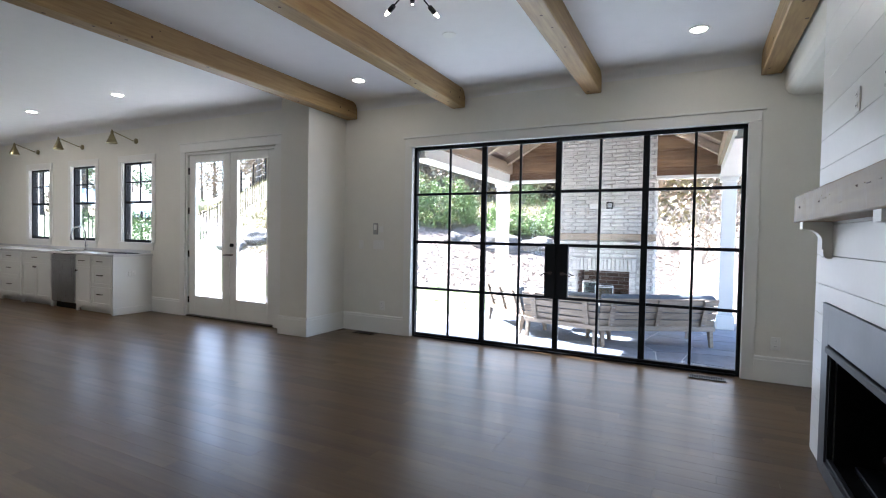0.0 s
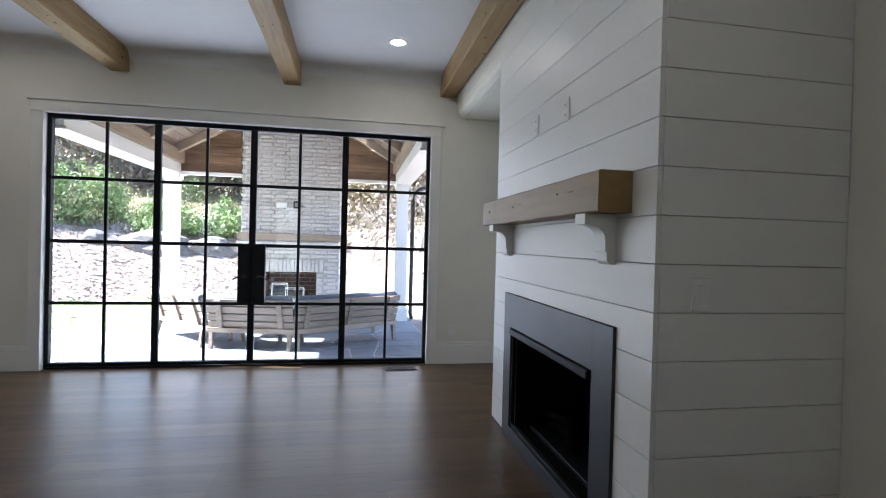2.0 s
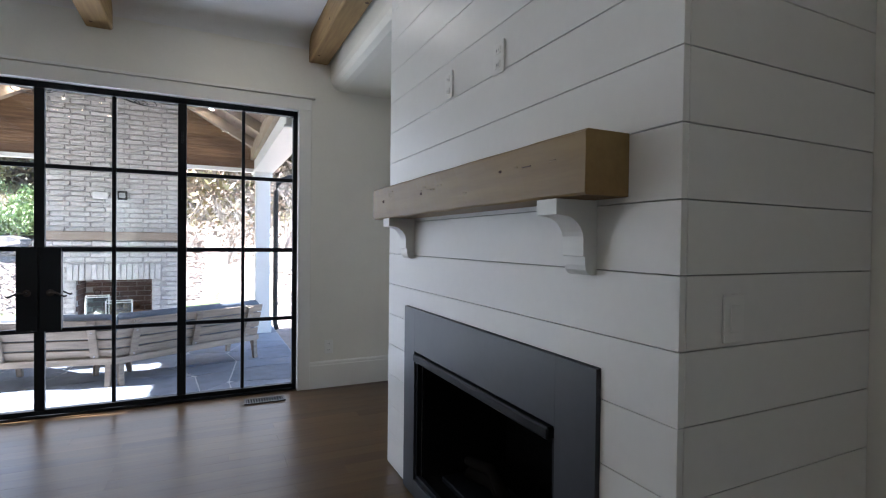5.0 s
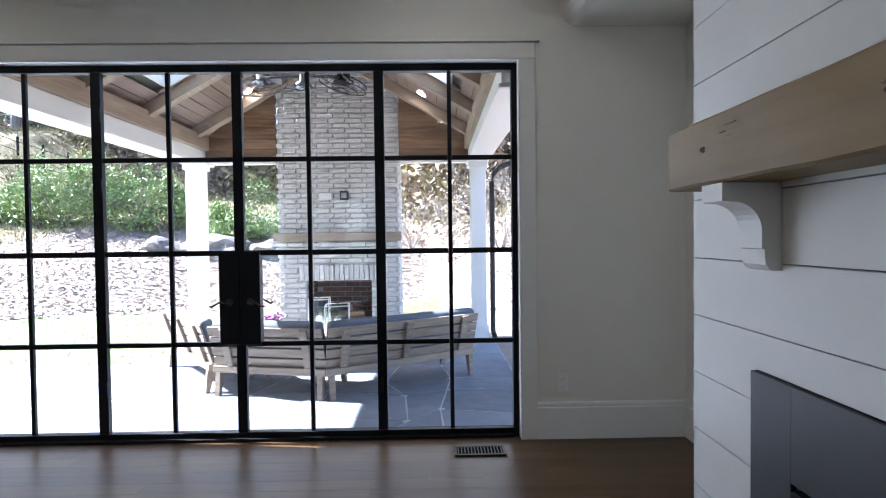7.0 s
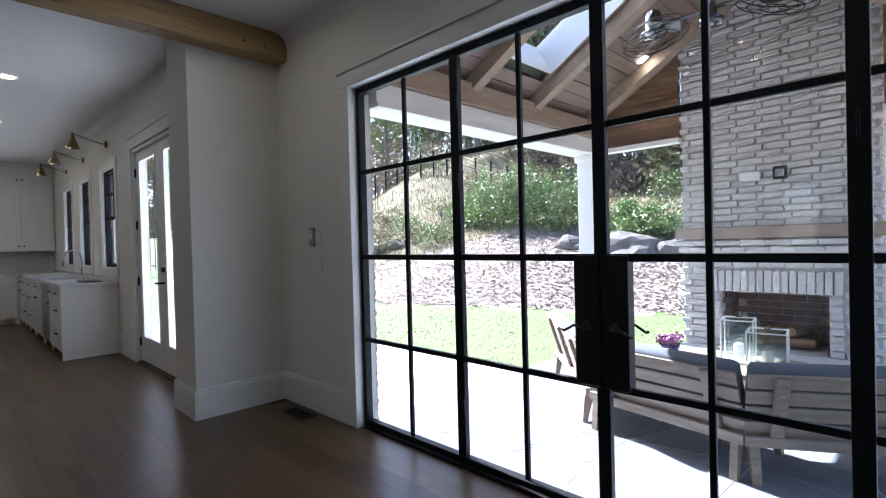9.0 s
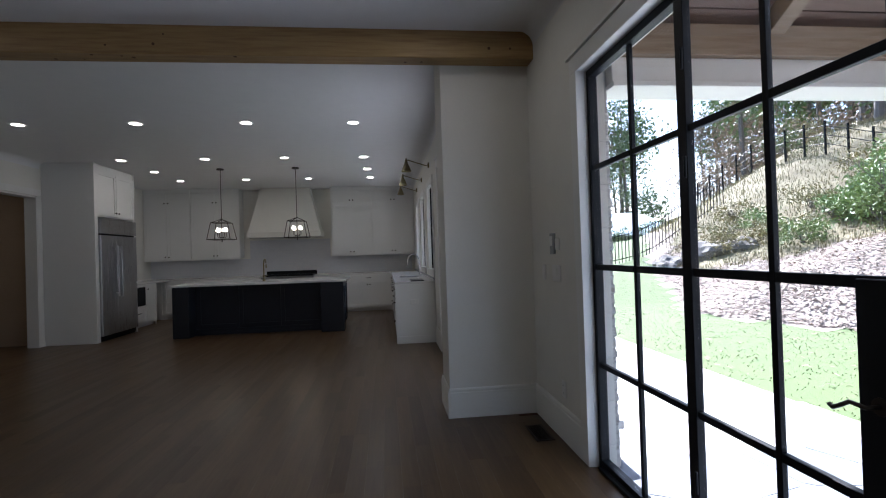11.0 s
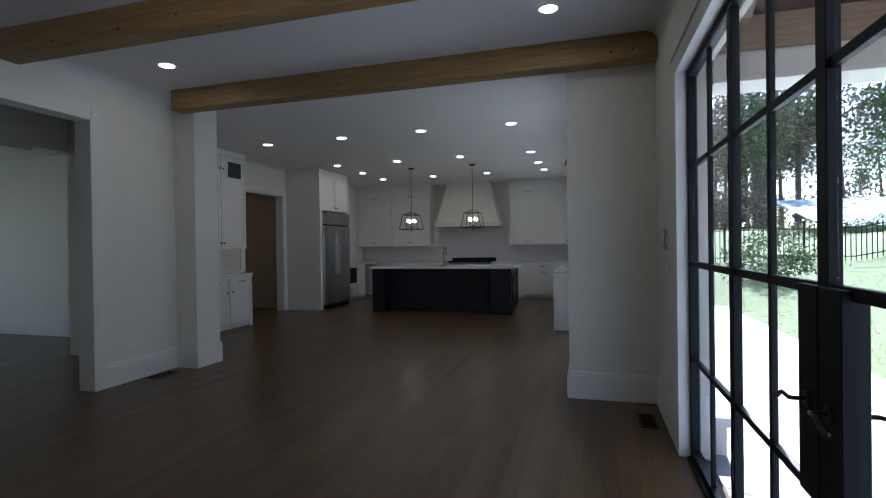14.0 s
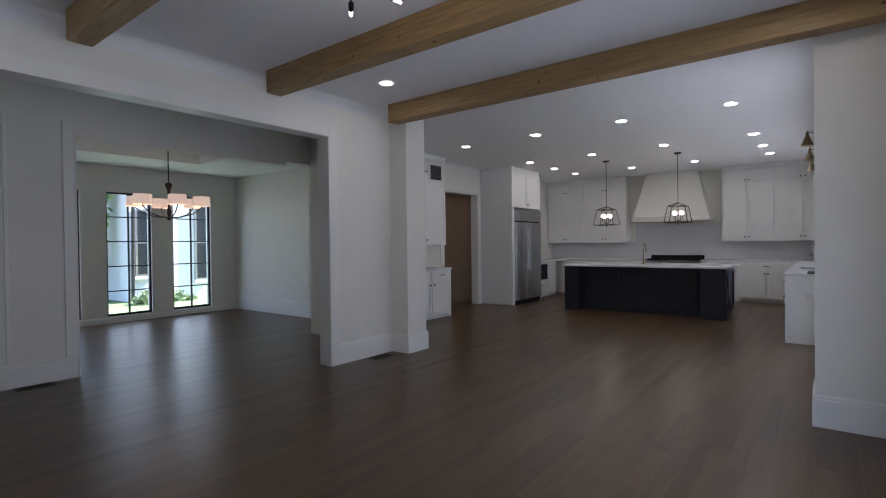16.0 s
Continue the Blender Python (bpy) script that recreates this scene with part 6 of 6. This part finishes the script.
def shrub(at, seed, spread, n, size, mat, label, name="shrub", group="shrubs", cone=0.0, clumps=16, leaf=0.4):
    rng = random.Random(seed)
    ob = thing(name, at, rng.uniform(0, 360), label, "shrub", group)
    bm = bmesh.new()
    for k in range(7):
        a = rng.uniform(0, 6.28)
        twigs(bm, Vector((0, 0, -0.05)), Vector((math.cos(a) * 0.6, math.sin(a) * 0.6, 1)).normalized(), spread[2] * 0.9, 0.012 + spread[2] * 0.006, 1, rng)
    part("stems", bm, BARK, ob)
    o = new("foliage", leaf_mesh("foliage", n, seed, spread, size, mat, clumps, leaf, cone))
    o.parent, o.location = ob, (0, 0, spread[2] * 0.85)
    return ob


# flower pot on the table
pot = thing("flower_pot", (1.36, 2.08, PZ + 0.38), 0, "blue glazed pot of purple mums on the table", "plant")
part("pot", lathe(bmesh.new(), [(0.0, 0.001), (0.05, 0.002), (0.068, 0.10), (0.074, 0.107), (0.064, 0.107), (0.058, 0.09), (0.0, 0.09)], sides=20), POTM, pot, smooth=True)
o = new("flowers", leaf_mesh("flowers", 420, 3, (0.088, 0.088, 0.05), 0.015, MUM, 20, 0.8))
o.parent, o.location = pot, (0, 0, 0.16)
o = new("leaves", leaf_mesh("leaves", 220, 8, (0.075, 0.075, 0.04), 0.016, LEAF, 12, 0.5))
o.parent, o.location = pot, (0, 0, 0.125)

# stone bench beside the house wall
bn = thing("stone_step", (-0.50, 0.19, PZ), 0, "low pale stone bench on the patio", "bench")
part("slab_top", B(-0.26, -0.085, 0.20, 0.26, 0.085, 0.26, bevel=0.008), STONE, bn)
part("foot", B(-0.22, -0.07, 0.0, -0.15, 0.07, 0.20, bevel=0.006), STONE, bn)
part("foot", B(0.15, -0.07, 0.0, 0.22, 0.07, 0.20, bevel=0.006), STONE, bn)


# ---- ground ----
def past_bed(x, y):
    """How far a place lies past the edge of the lawn, up the bank."""
    if x < -7:
        return y - (5.2 + 0.45 * (-7 - x))
    return y - (7.5 + 0.33 * x) if x < 3 else y - (8.5 - 2.2 * min(x - 3, 2.0))


def bed_width(x):
    """The mulched bed narrows away from the porch."""
    return 5.6 if x > -7 else max(1.0, 5.6 - 1.1 * (-7 - x))


def height(x, y):
    s = max(0.0, past_bed(x, y))
    z = -0.15 + 0.34 * min(s, 6.5) + 0.17 * max(0, min(s - 6.5, 9)) + 0.06 * max(0, min(s - 15.5, 60))
    z += 0.24 * max(0.0, min(y - 8.0, 12)) * max(0.0, min((-9 - x) / 6, (x + 24) / 6, 1))
    z += 0.12 * max(0.0, min(-x - 9.0, 18)) * (1 if y > -3 else max(0, 1 + (y + 3) / 6))
    z += 0.10 * noise.noise((x * 0.35, y * 0.35, 0)) * min(1, s) + 0.3 * noise.noise((x * 0.08, y * 0.08, 4)) * min(1, s / 6)
    return z


def axis(lo, hi, a, b, step):
    out = list(np.arange(a, b + 1e-6, step))
    v, d = a, step
    while v > lo:
        d *= 1.35
        v -= d
        out.insert(0, max(v, lo))
    v, d = b, step
    while v < hi:
        d *= 1.35
        v += d
        out.append(min(v, hi))
    return out


gx, gy = axis(-400, 400, -16, 8, 0.4), axis(-400, 400, 0.2, 16, 0.4)
verts = [(x, y, height(x, y)) for y in gy for x in gx]
nx = len(gx)
faces, mats = [], []
DRY = material("dry_hillside", (0.24, 0.215, 0.12), 0.95, grain=0.8, scale=18, tint=(0.11, 0.085, 0.045), bump=0.9, large=0.5)
for j in range(len(gy) - 1):
    for i in range(nx - 1):
        x, y = (gx[i] + gx[i + 1]) / 2, (gy[j] + gy[j + 1]) / 2
        faces.append((j * nx + i, j * nx + i + 1, (j + 1) * nx + i + 1, (j + 1) * nx + i))
        s = past_bed(x, y)
        mats.append(0 if s < 0 and x < 3.3 else (1 if s < bed_width(x) + 0.9 * noise.noise((x * 0.5, 0, 0)) else 2))
me = bpy.data.meshes.new("ground")
me.from_pydata(verts, [], faces)
for m_ in (LAWN, MULCH, DRY):
    me.materials.append(m_)
me.polygons.foreach_set("material_index", mats)
tagged(new("ground", me), "lawn, mulched bank and dry hillside", "ground", kind="structure")


def scatter(name, n, seed, where, size, mat, upright, label):
    """Blades or chips strewn over a stretch of ground, in one mesh."""
    r = random.Random(seed)
    v, f = [], []
    while len(f) < n:
        x, y = where(r)
        if x is None:
            continue
        z = height(x, y)
        a = r.uniform(0, 6.28)
        s = size * r.uniform(0.6, 1.4)
        i = len(v)
        if upright:
            dx, dy = math.cos(a) * 0.012, math.sin(a) * 0.012
            lx, ly = r.gauss(0, 0.03), r.gauss(0, 0.03)
            v += [(x - dx, y - dy, z - 0.01), (x + dx, y + dy, z - 0.01), (x + lx, y + ly, z + s)]
            f.append((i, i + 1, i + 2))
        else:
            u, w = Vector((math.cos(a), math.sin(a), r.gauss(0, 0.16))) * s, Vector((-math.sin(a), math.cos(a), r.gauss(0, 0.16))) * s * 0.35
            c = Vector((x, y, z + 0.02 + s * 0.2))
            v += [tuple(c - u - w), tuple(c + u - w), tuple(c + u + w), tuple(c - u + w)]
            f.append((i, i + 1, i + 2, i + 3))
    me = bpy.data.meshes.new(name)
    me.from_pydata(v, [], f)
    me.materials.append(mat)
    return tagged(new(name, me), label, name.replace("_", " "), kind="stuff")


def on_lawn(r):
    x, y = r.uniform(-14, 3.5), r.uniform(2.4, 8)
    return (x, y) if past_bed(x, y) < 0 else (None, None)


def on_bank(r):
    x, y = r.uniform(-15, 9), r.uniform(1.5, 13)
    return (x, y) if 0 < past_bed(x, y) < bed_width(x) + 0.2 else (None, None)


def on_hill(r):
    x, y = r.uniform(-26, 10), r.uniform(4, 26)
    return (x, y) if bed_width(x) - 0.4 < past_bed(x, y) < 15 else (None, None)


scatter("grass", 9000, 1, on_lawn, 0.017, GRASS, True, "short sunlit lawn grass")
scatter("fallen_leaves", 900, 4, on_lawn, 0.03, AUTUMN, False, "brown leaves fallen on the lawn")
scatter("mulch_chips", 34000, 2, on_bank, 0.036, CHIP, False, "loose bark mulch on the bank")
scatter("dry_grass", 26000, 3, on_hill, 0.17, BRUSH, True, "tall dry grass on the hillside")

rng = random.Random(21)
for k, (x, y, sx, sz) in enumerate(((-2.5, 10.0, 1.0, 0.5), (-1.3, 10.2, 0.8, 0.4), (0.2, 10.2, 0.7, 0.35), (-4.0, 9.9, 0.6, 0.32), (-12.6, 9.4, 0.9, 0.5), (-13.5, 8.6, 0.7, 0.4), (-11.5, 9.9, 0.6, 0.35))):
    bo = thing("boulder", (x, y, height(x, y) - 0.05), 0, "grey-brown field boulder on the bank", "rock", "boulders")
    bm = bmesh.new()
    bmesh.ops.create_icosphere(bm, subdivisions=3, radius=1)
    for v in bm.verts:
        d = 1 + 0.45 * noise.noise(v.co * 1.3 + Vector((k * 7, 0, 0))) + 0.15 * noise.noise(v.co * 4 + Vector((0, k * 5, 0)))
        v.co = Vector((v.co.x * d * sx, v.co.y * d * sx * 0.6, max(v.co.z, -0.3) * d * sz))
    part("rock", bm, ROCK, bo)

# pines and brush on the slope
for k, (x, y, w, h) in enumerate(((-8.5, 11.5, 0.9, 0.85), (-7.5, 11.1, 1.0, 1.25), (-6.7, 11.5, 0.9, 1.05), (-5.5, 11.3, 0.75, 1.0), (-4.8, 11.9, 0.7, 0.8), (-9.7, 12.2, 0.7, 0.6),
                                  (-3.1, 11.2, 0.7, 0.5), (-2.2, 11.3, 0.8, 0.55), (-1.2, 11.6, 0.8, 0.55), (-0.2, 11.9, 0.8, 0.5))):
    shrub((x, y, height(x, y)), 60 + k, (w * 1.2, w * 1.2, h), 3400, 0.062, PINE, "bright green young pine on the hillside", "young_pine", "young pines", 0.55, 24, 0.36)
for k, (x, y) in enumerate(((-9.6, 10.2), (-10.6, 10.6), (-11.2, 9.6), (-12.0, 10.9), (-12.9, 10.2), (-13.8, 11.4), (-10.2, 11.8), (-11.6, 12.4))):
    shrub((x, y, height(x, y)), 180 + k, (0.75, 0.75, 0.4), 1100, 0.05, BRUSH if k % 3 else PINE, "straw and green brush on the sunny hillside", "brush", "hillside brush")
for k in range(26):
    x, y = rng.uniform(-22, 8), rng.uniform(11, 19)
    if past_bed(x, y) < 6.5:
        continue
    shrub((x, y, height(x, y)), 100 + k, (rng.uniform(0.7, 1.3), rng.uniform(0.7, 1.3), rng.uniform(0.5, 1.0)), 900, 0.055, BRUSH if k % 6 else LEAF, "olive and straw-coloured hillside brush", "brush", "hillside brush")
for k, (x, y) in enumerate(((4.6, 8.3), (5.6, 9.4), (3.4, 9.8), (6.6, 8.0), (4.2, 11.0), (7.4, 10.5), (2.4, 11.5))):
    tw = thing("bare_shrub", (x, y, height(x, y)), 0, "pale leafless twiggy shrub in the sun", "shrub", "bare shrubs")
    bm = bmesh.new()
    r2 = random.Random(300 + k)
    for q in range(5):
        a = r2.uniform(0, 6.28)
        twigs(bm, Vector((0, 0, -0.1)), Vector((math.cos(a) * 0.45, math.sin(a) * 0.45, 1)).normalized(), 0.95, 0.022, 4, r2, 0.55)
    part("branches", bm, PALEBARK, tw)
    o = new("dry_leaves", leaf_mesh("dry_leaves", 500, 900 + k, (1.1, 1.1, 0.9), 0.05, AUTUMN, 16))
    o.parent, o.location = tw, (0, 0, 1.2)

protos = []
for k in range(7):
    x, y = -26 + 6.2 * k + rng.uniform(-1, 1), 21 + rng.uniform(0, 3)
    protos.append(tree((x, y, height(x, y)), rng.uniform(11, 15), 500 + k, AUTUMN if k % 3 else LEAF, "tall woodland tree with thin autumn leaves" if k % 3 else "tall dark green pine behind the bank", 1900))
for k in range(78):
    x, y = rng.uniform(-60, 26), rng.uniform(20, 44)
    if past_bed(x, y) < 11:
        continue
    copy_thing(protos[k % 7], pose(x, y, height(x, y), 0, 0, rng.uniform(0, 360)))
for k in range(28):
    x, y = rng.uniform(-66, -42), rng.uniform(-6, 30)
    copy_thing(protos[k % 7], pose(x, y, height(x, y), 0, 0, rng.uniform(0, 360)))
for k in range(16):
    x, y = rng.uniform(9, 26), rng.uniform(5, 24)
    copy_thing(protos[k % 7], pose(x, y, height(x, y), 0, 0, rng.uniform(0, 360)))
for k in range(40):
    x, y = rng.uniform(-40, 14), rng.uniform(19, 27)
    if past_bed(x, y) > 10:
        shrub((x, y, height(x, y)), 700 + k % 6, (1.8, 1.8, 1.7), 700, 0.16, AUTUMN if k % 2 else BRUSH, "brown undergrowth at the edge of the woods", "undergrowth", "undergrowth")

under = [shrub((-20 + 7 * k, 27, height(-20 + 7 * k, 27)), 720 + k, (2.6, 2.6, 2.2), 1700, 0.17, (AUTUMN, BRUSH, AUTUMN, LEAF)[k], "tangled brown undergrowth below the trees", "undergrowth", "undergrowth") for k in range(4)]
for k in range(44):
    x, y = rng.uniform(-46, 16), rng.uniform(22, 34)
    if past_bed(x, y) > 8:
        copy_thing(under[k % 4], pose(x, y, height(x, y), 0, 0, rng.uniform(0, 360)))
for k in range(22):
    x, y = rng.uniform(2.5, 12), rng.uniform(10.8, 15.5)
    copy_thing(under[k % 4], pose(x, y, height(x, y), 0, 0, rng.uniform(0, 360)))
for k in range(12):
    x, y = rng.uniform(0, 14), rng.uniform(14, 20)
    copy_thing(protos[k % 7], pose(x, y, height(x, y), 0, 0, rng.uniform(0, 360)))
for k in range(16):
    x, y = rng.uniform(-52, -40), rng.uniform(-2, 24)
    copy_thing(under[k % 4], pose(x, y, height(x, y), 0, 0, rng.uniform(0, 360)))

# iron fence across the far lawn
fence = thing("iron_fence", (0, 0, 0), 0, "black iron garden fence on the rise", "fence")
fx = [(-15.5 - 0.02 * k, 1.5 + 0.30 * k) for k in range(38)]
bar_me = mesh_of(B(-0.011, -0.011, -0.1, 0.011, 0.011, 1.2), "picket", STEEL)
post_me = mesh_of(B(-0.03, -0.03, -0.1, 0.03, 0.03, 1.35), "post", STEEL)
for k, (x, y) in enumerate(fx):
    for q in range(2):
        yy = y + 0.15 * q
        piece("post" if k % 8 == 0 and q == 0 else "picket", post_me if k % 8 == 0 and q == 0 else bar_me, fence, pose(x, yy, height(x, yy)))
for z in (0.15, 1.08):
    part("rail", T([(x, y, height(x, y) + z) for x, y in fx[::3]], 0.018, 5), STEEL, fence)
fence2 = thing("hill_fence", (0, 0, 0), 0, "dark post and rail fence on the hilltop", "fence")
f2 = [(-22 + 0.9 * k, 15.5 + 0.08 * k) for k in range(14)]
for x, y in f2:
    piece("post", post_me, fence2, pose(x, y, height(x, y)))
for z in (0.45, 0.8, 1.15):
    part("rail", T([(x, y, height(x, y) + z) for x, y in f2], 0.016, 5), STEEL, fence2)
for k in range(9):
    x, y = -22.5, 7.5 + 0.8 * k
    shrub((x, y, height(x, y)), 800 + k % 3, (0.5, 0.5, 0.4), 700, 0.05, LEAF, "small clipped evergreen shrub", "garden_shrub", "far shrubs")
shrub((-12.3, 4.1, height(-12.3, 4.1)), 850, (1.0, 1.0, 0.8), 2600, 0.06, LEAF, "dense green shrub on the lawn")
tp = thing("blue_cover", (-27, 13.5, height(-27, 13.5)), 0, "pale blue pool cover on the rise", "cover")
bm = bmesh.new()
rows_ = [[bm.verts.new((3.0 - 1.2 * i, -3.4 + 0.4 * j, 0.02 + 0.30 * i + 0.12 * noise.noise((i, j, 0)))) for i in range(7)] for j in range(18)]
for a, b in zip(rows_, rows_[1:]):
    for i in range(6):
        bm.faces.new((a[i], b[i], b[i + 1], a[i + 1]))
bmesh.ops.recalc_face_normals(bm, faces=bm.faces)
bmesh.ops.solidify(bm, geom=list(bm.faces), thickness=0.05)
part("sheet", bm, WATER, tp)

# painted brick reveal outside the steel window
rv = thing("brick_reveal", (0, 0, 0), 0, "white painted brick reveal of the steel window", "brickwork", kind="structure")
for s, x in ((1, -0.006), (-1, W + 0.006)):
    for r_ in range(34):
        piece("brick", half_b[r_ % 4], rv, pose(x, 0.082, -0.08 + 0.0662 * r_, 0, 0, 90 * s))
part("mortar_bed", boxes((-0.20, 0.101, -0.1, -0.014, 0.122, 2.5), (W + 0.014, 0.101, -0.1, W + 0.20, 0.122, 2.5)), MORTAR, rv)

# ---- the white wing beyond the dining room ----
wing = thing("neighbour_wing", (-3.6, -16.0, -0.15), 0, "white stucco house wing with dark shuttered windows", "house")
part("wall", boxes((-6.0, -4, 0, 1.50, -0.0, 6.0)), STUCCO, wing)
part("roof", prism(bmesh.new(), [(-6.4, 6.0), (1.9, 6.0), (-2.25, 9.0)], "y", -4.3, 0.35), PIPE, wing)
for x, z0, z1 in ((1.10, 0.70, 2.60), (-0.55, 0.50, 2.80), (-2.6, 0.7, 2.6)):
    w_ = part("window", boxes((x - 0.22, 0.0, z0, x - 0.16, 0.06, z1), (x + 0.16, 0.0, z0, x + 0.22, 0.06, z1), (x - 0.16, 0.0, z0, x + 0.16, 0.06, z0 + 0.06), (x - 0.16, 0.0, z1 - 0.06, x + 0.16, 0.06, z1), (x - 0.16, 0.0, (z0 + z1) / 2 - 0.02, x + 0.16, 0.05, (z0 + z1) / 2 + 0.02)), INOX, wing)
    part("pane", B(x - 0.16, 0.002, z0 + 0.06, x + 0.16, 0.02, z1 - 0.06), SLATE, w_, "dark window glass")
    part("sill", B(x - 0.26, 0.0, z0 - 0.08, x + 0.26, 0.10, z0, bevel=0.004), STUCCO, w_)
part("downpipe", T([(1.43, 0.06, 5.9), (1.43, 0.06, 2.9), (1.36, 0.06, 2.75), (1.40, 0.06, 0.1)], 0.045, 8), PIPE, wing)
shrub((-2.3, -15.3, -0.2), 860, (0.5, 0.4, 0.2), 1200, 0.045, LEAF, "low dark shrub by the white wing")
shrub((-3.0, -15.4, -0.2), 861, (0.5, 0.4, 0.16), 1200, 0.045, LEAF, "low dark shrub by the white wing")
tree((-1.35, -17.0, -0.2), 6.5, 870, PINE, "bright green garden tree", 5200, (0.62, 0.62, 3.4), low=0.15)
tree((4.2, -19.5, -0.2), 9.0, 871, LEAF, "bright green garden tree", 3600, (2.0, 2.0, 3.2), low=0.15)
for k in range(14):
    copy_thing(protos[k % 7], pose(-22 + 4 * k, -34 - (k % 3) * 4, -0.3, 0, 0, 40 * k))

# ---- oak floor: boards along x ----
structure("subfloor", boxes((XK - 0.15, -8.6, -0.15, XE + 0.15, -0.02, -0.014), (-2.57, -11.2, -0.15, 3.25, -8.6, -0.014), (-1.07, -0.02, -0.15, XE + 0.15, 0.098, -0.014)), JOINT, "dark subfloor under the oak boards", "subfloor")
floor = thing("floor", (0, 0, 0), 0, "satin oak strip floor, warm brown", "floor", kind="structure")
PW = 0.108
plank_cache = {}


def plank_mesh(L):
    key = round(L, 2)
    if key not in plank_cache:
        plank_cache[key] = mesh_of(B(0, 0.0002, -0.014, key - 0.0004, PW - 0.0002, 0, bevel=0.0003), "plank", OAK)
    return plank_cache[key]


rng = random.Random(11)
verts, faces = [], []
count = 0
rows = int((11.2 - 0.0) / PW)
for r in range(rows):
    y = -0.02 - (r + 1) * PW
    if y > -7.08:
        lo, hi = (XK if y < -0.3 else -1.0), XE
    elif y > -8.5:
        lo, hi = -6.2, 3.2
    else:
        lo, hi = -2.45, 3.2
    x = lo
    while x < hi - 0.02:
        L = min(round(rng.choice((0.6, 0.9, 1.2, 1.5, 1.8)), 2), round(hi - x, 2))
        if hi - x - L < 0.3:
            L = round(hi - x, 2)
        if x > -1.2 and y > -5.6 and count < 300 and L > 0.1:
            piece("plank", plank_mesh(L), floor, pose(x, y, 0))
            count += 1
        else:
            i = len(verts)
            x1, y1 = x + L - 0.0004, y + PW - 0.0002
            verts += [(x, y + 0.0002, 0), (x1, y + 0.0002, 0), (x1, y1, 0), (x, y1, 0), (x, y + 0.0002, -0.01), (x1, y + 0.0002, -0.01), (x1, y1, -0.01), (x, y1, -0.01)]
            faces += [(i, i + 1, i + 2, i + 3), (i, i + 4, i + 5, i + 1), (i + 1, i + 5, i + 6, i + 2), (i + 2, i + 6, i + 7, i + 3), (i + 3, i + 7, i + 4, i)]
        x += L
me = bpy.data.meshes.new("floor_boards")
me.from_pydata(verts, [], faces)
me.materials.append(OAKS)
fb = new("floor_boards", me)
fb.parent = floor
fb["kind"] = "stuff"
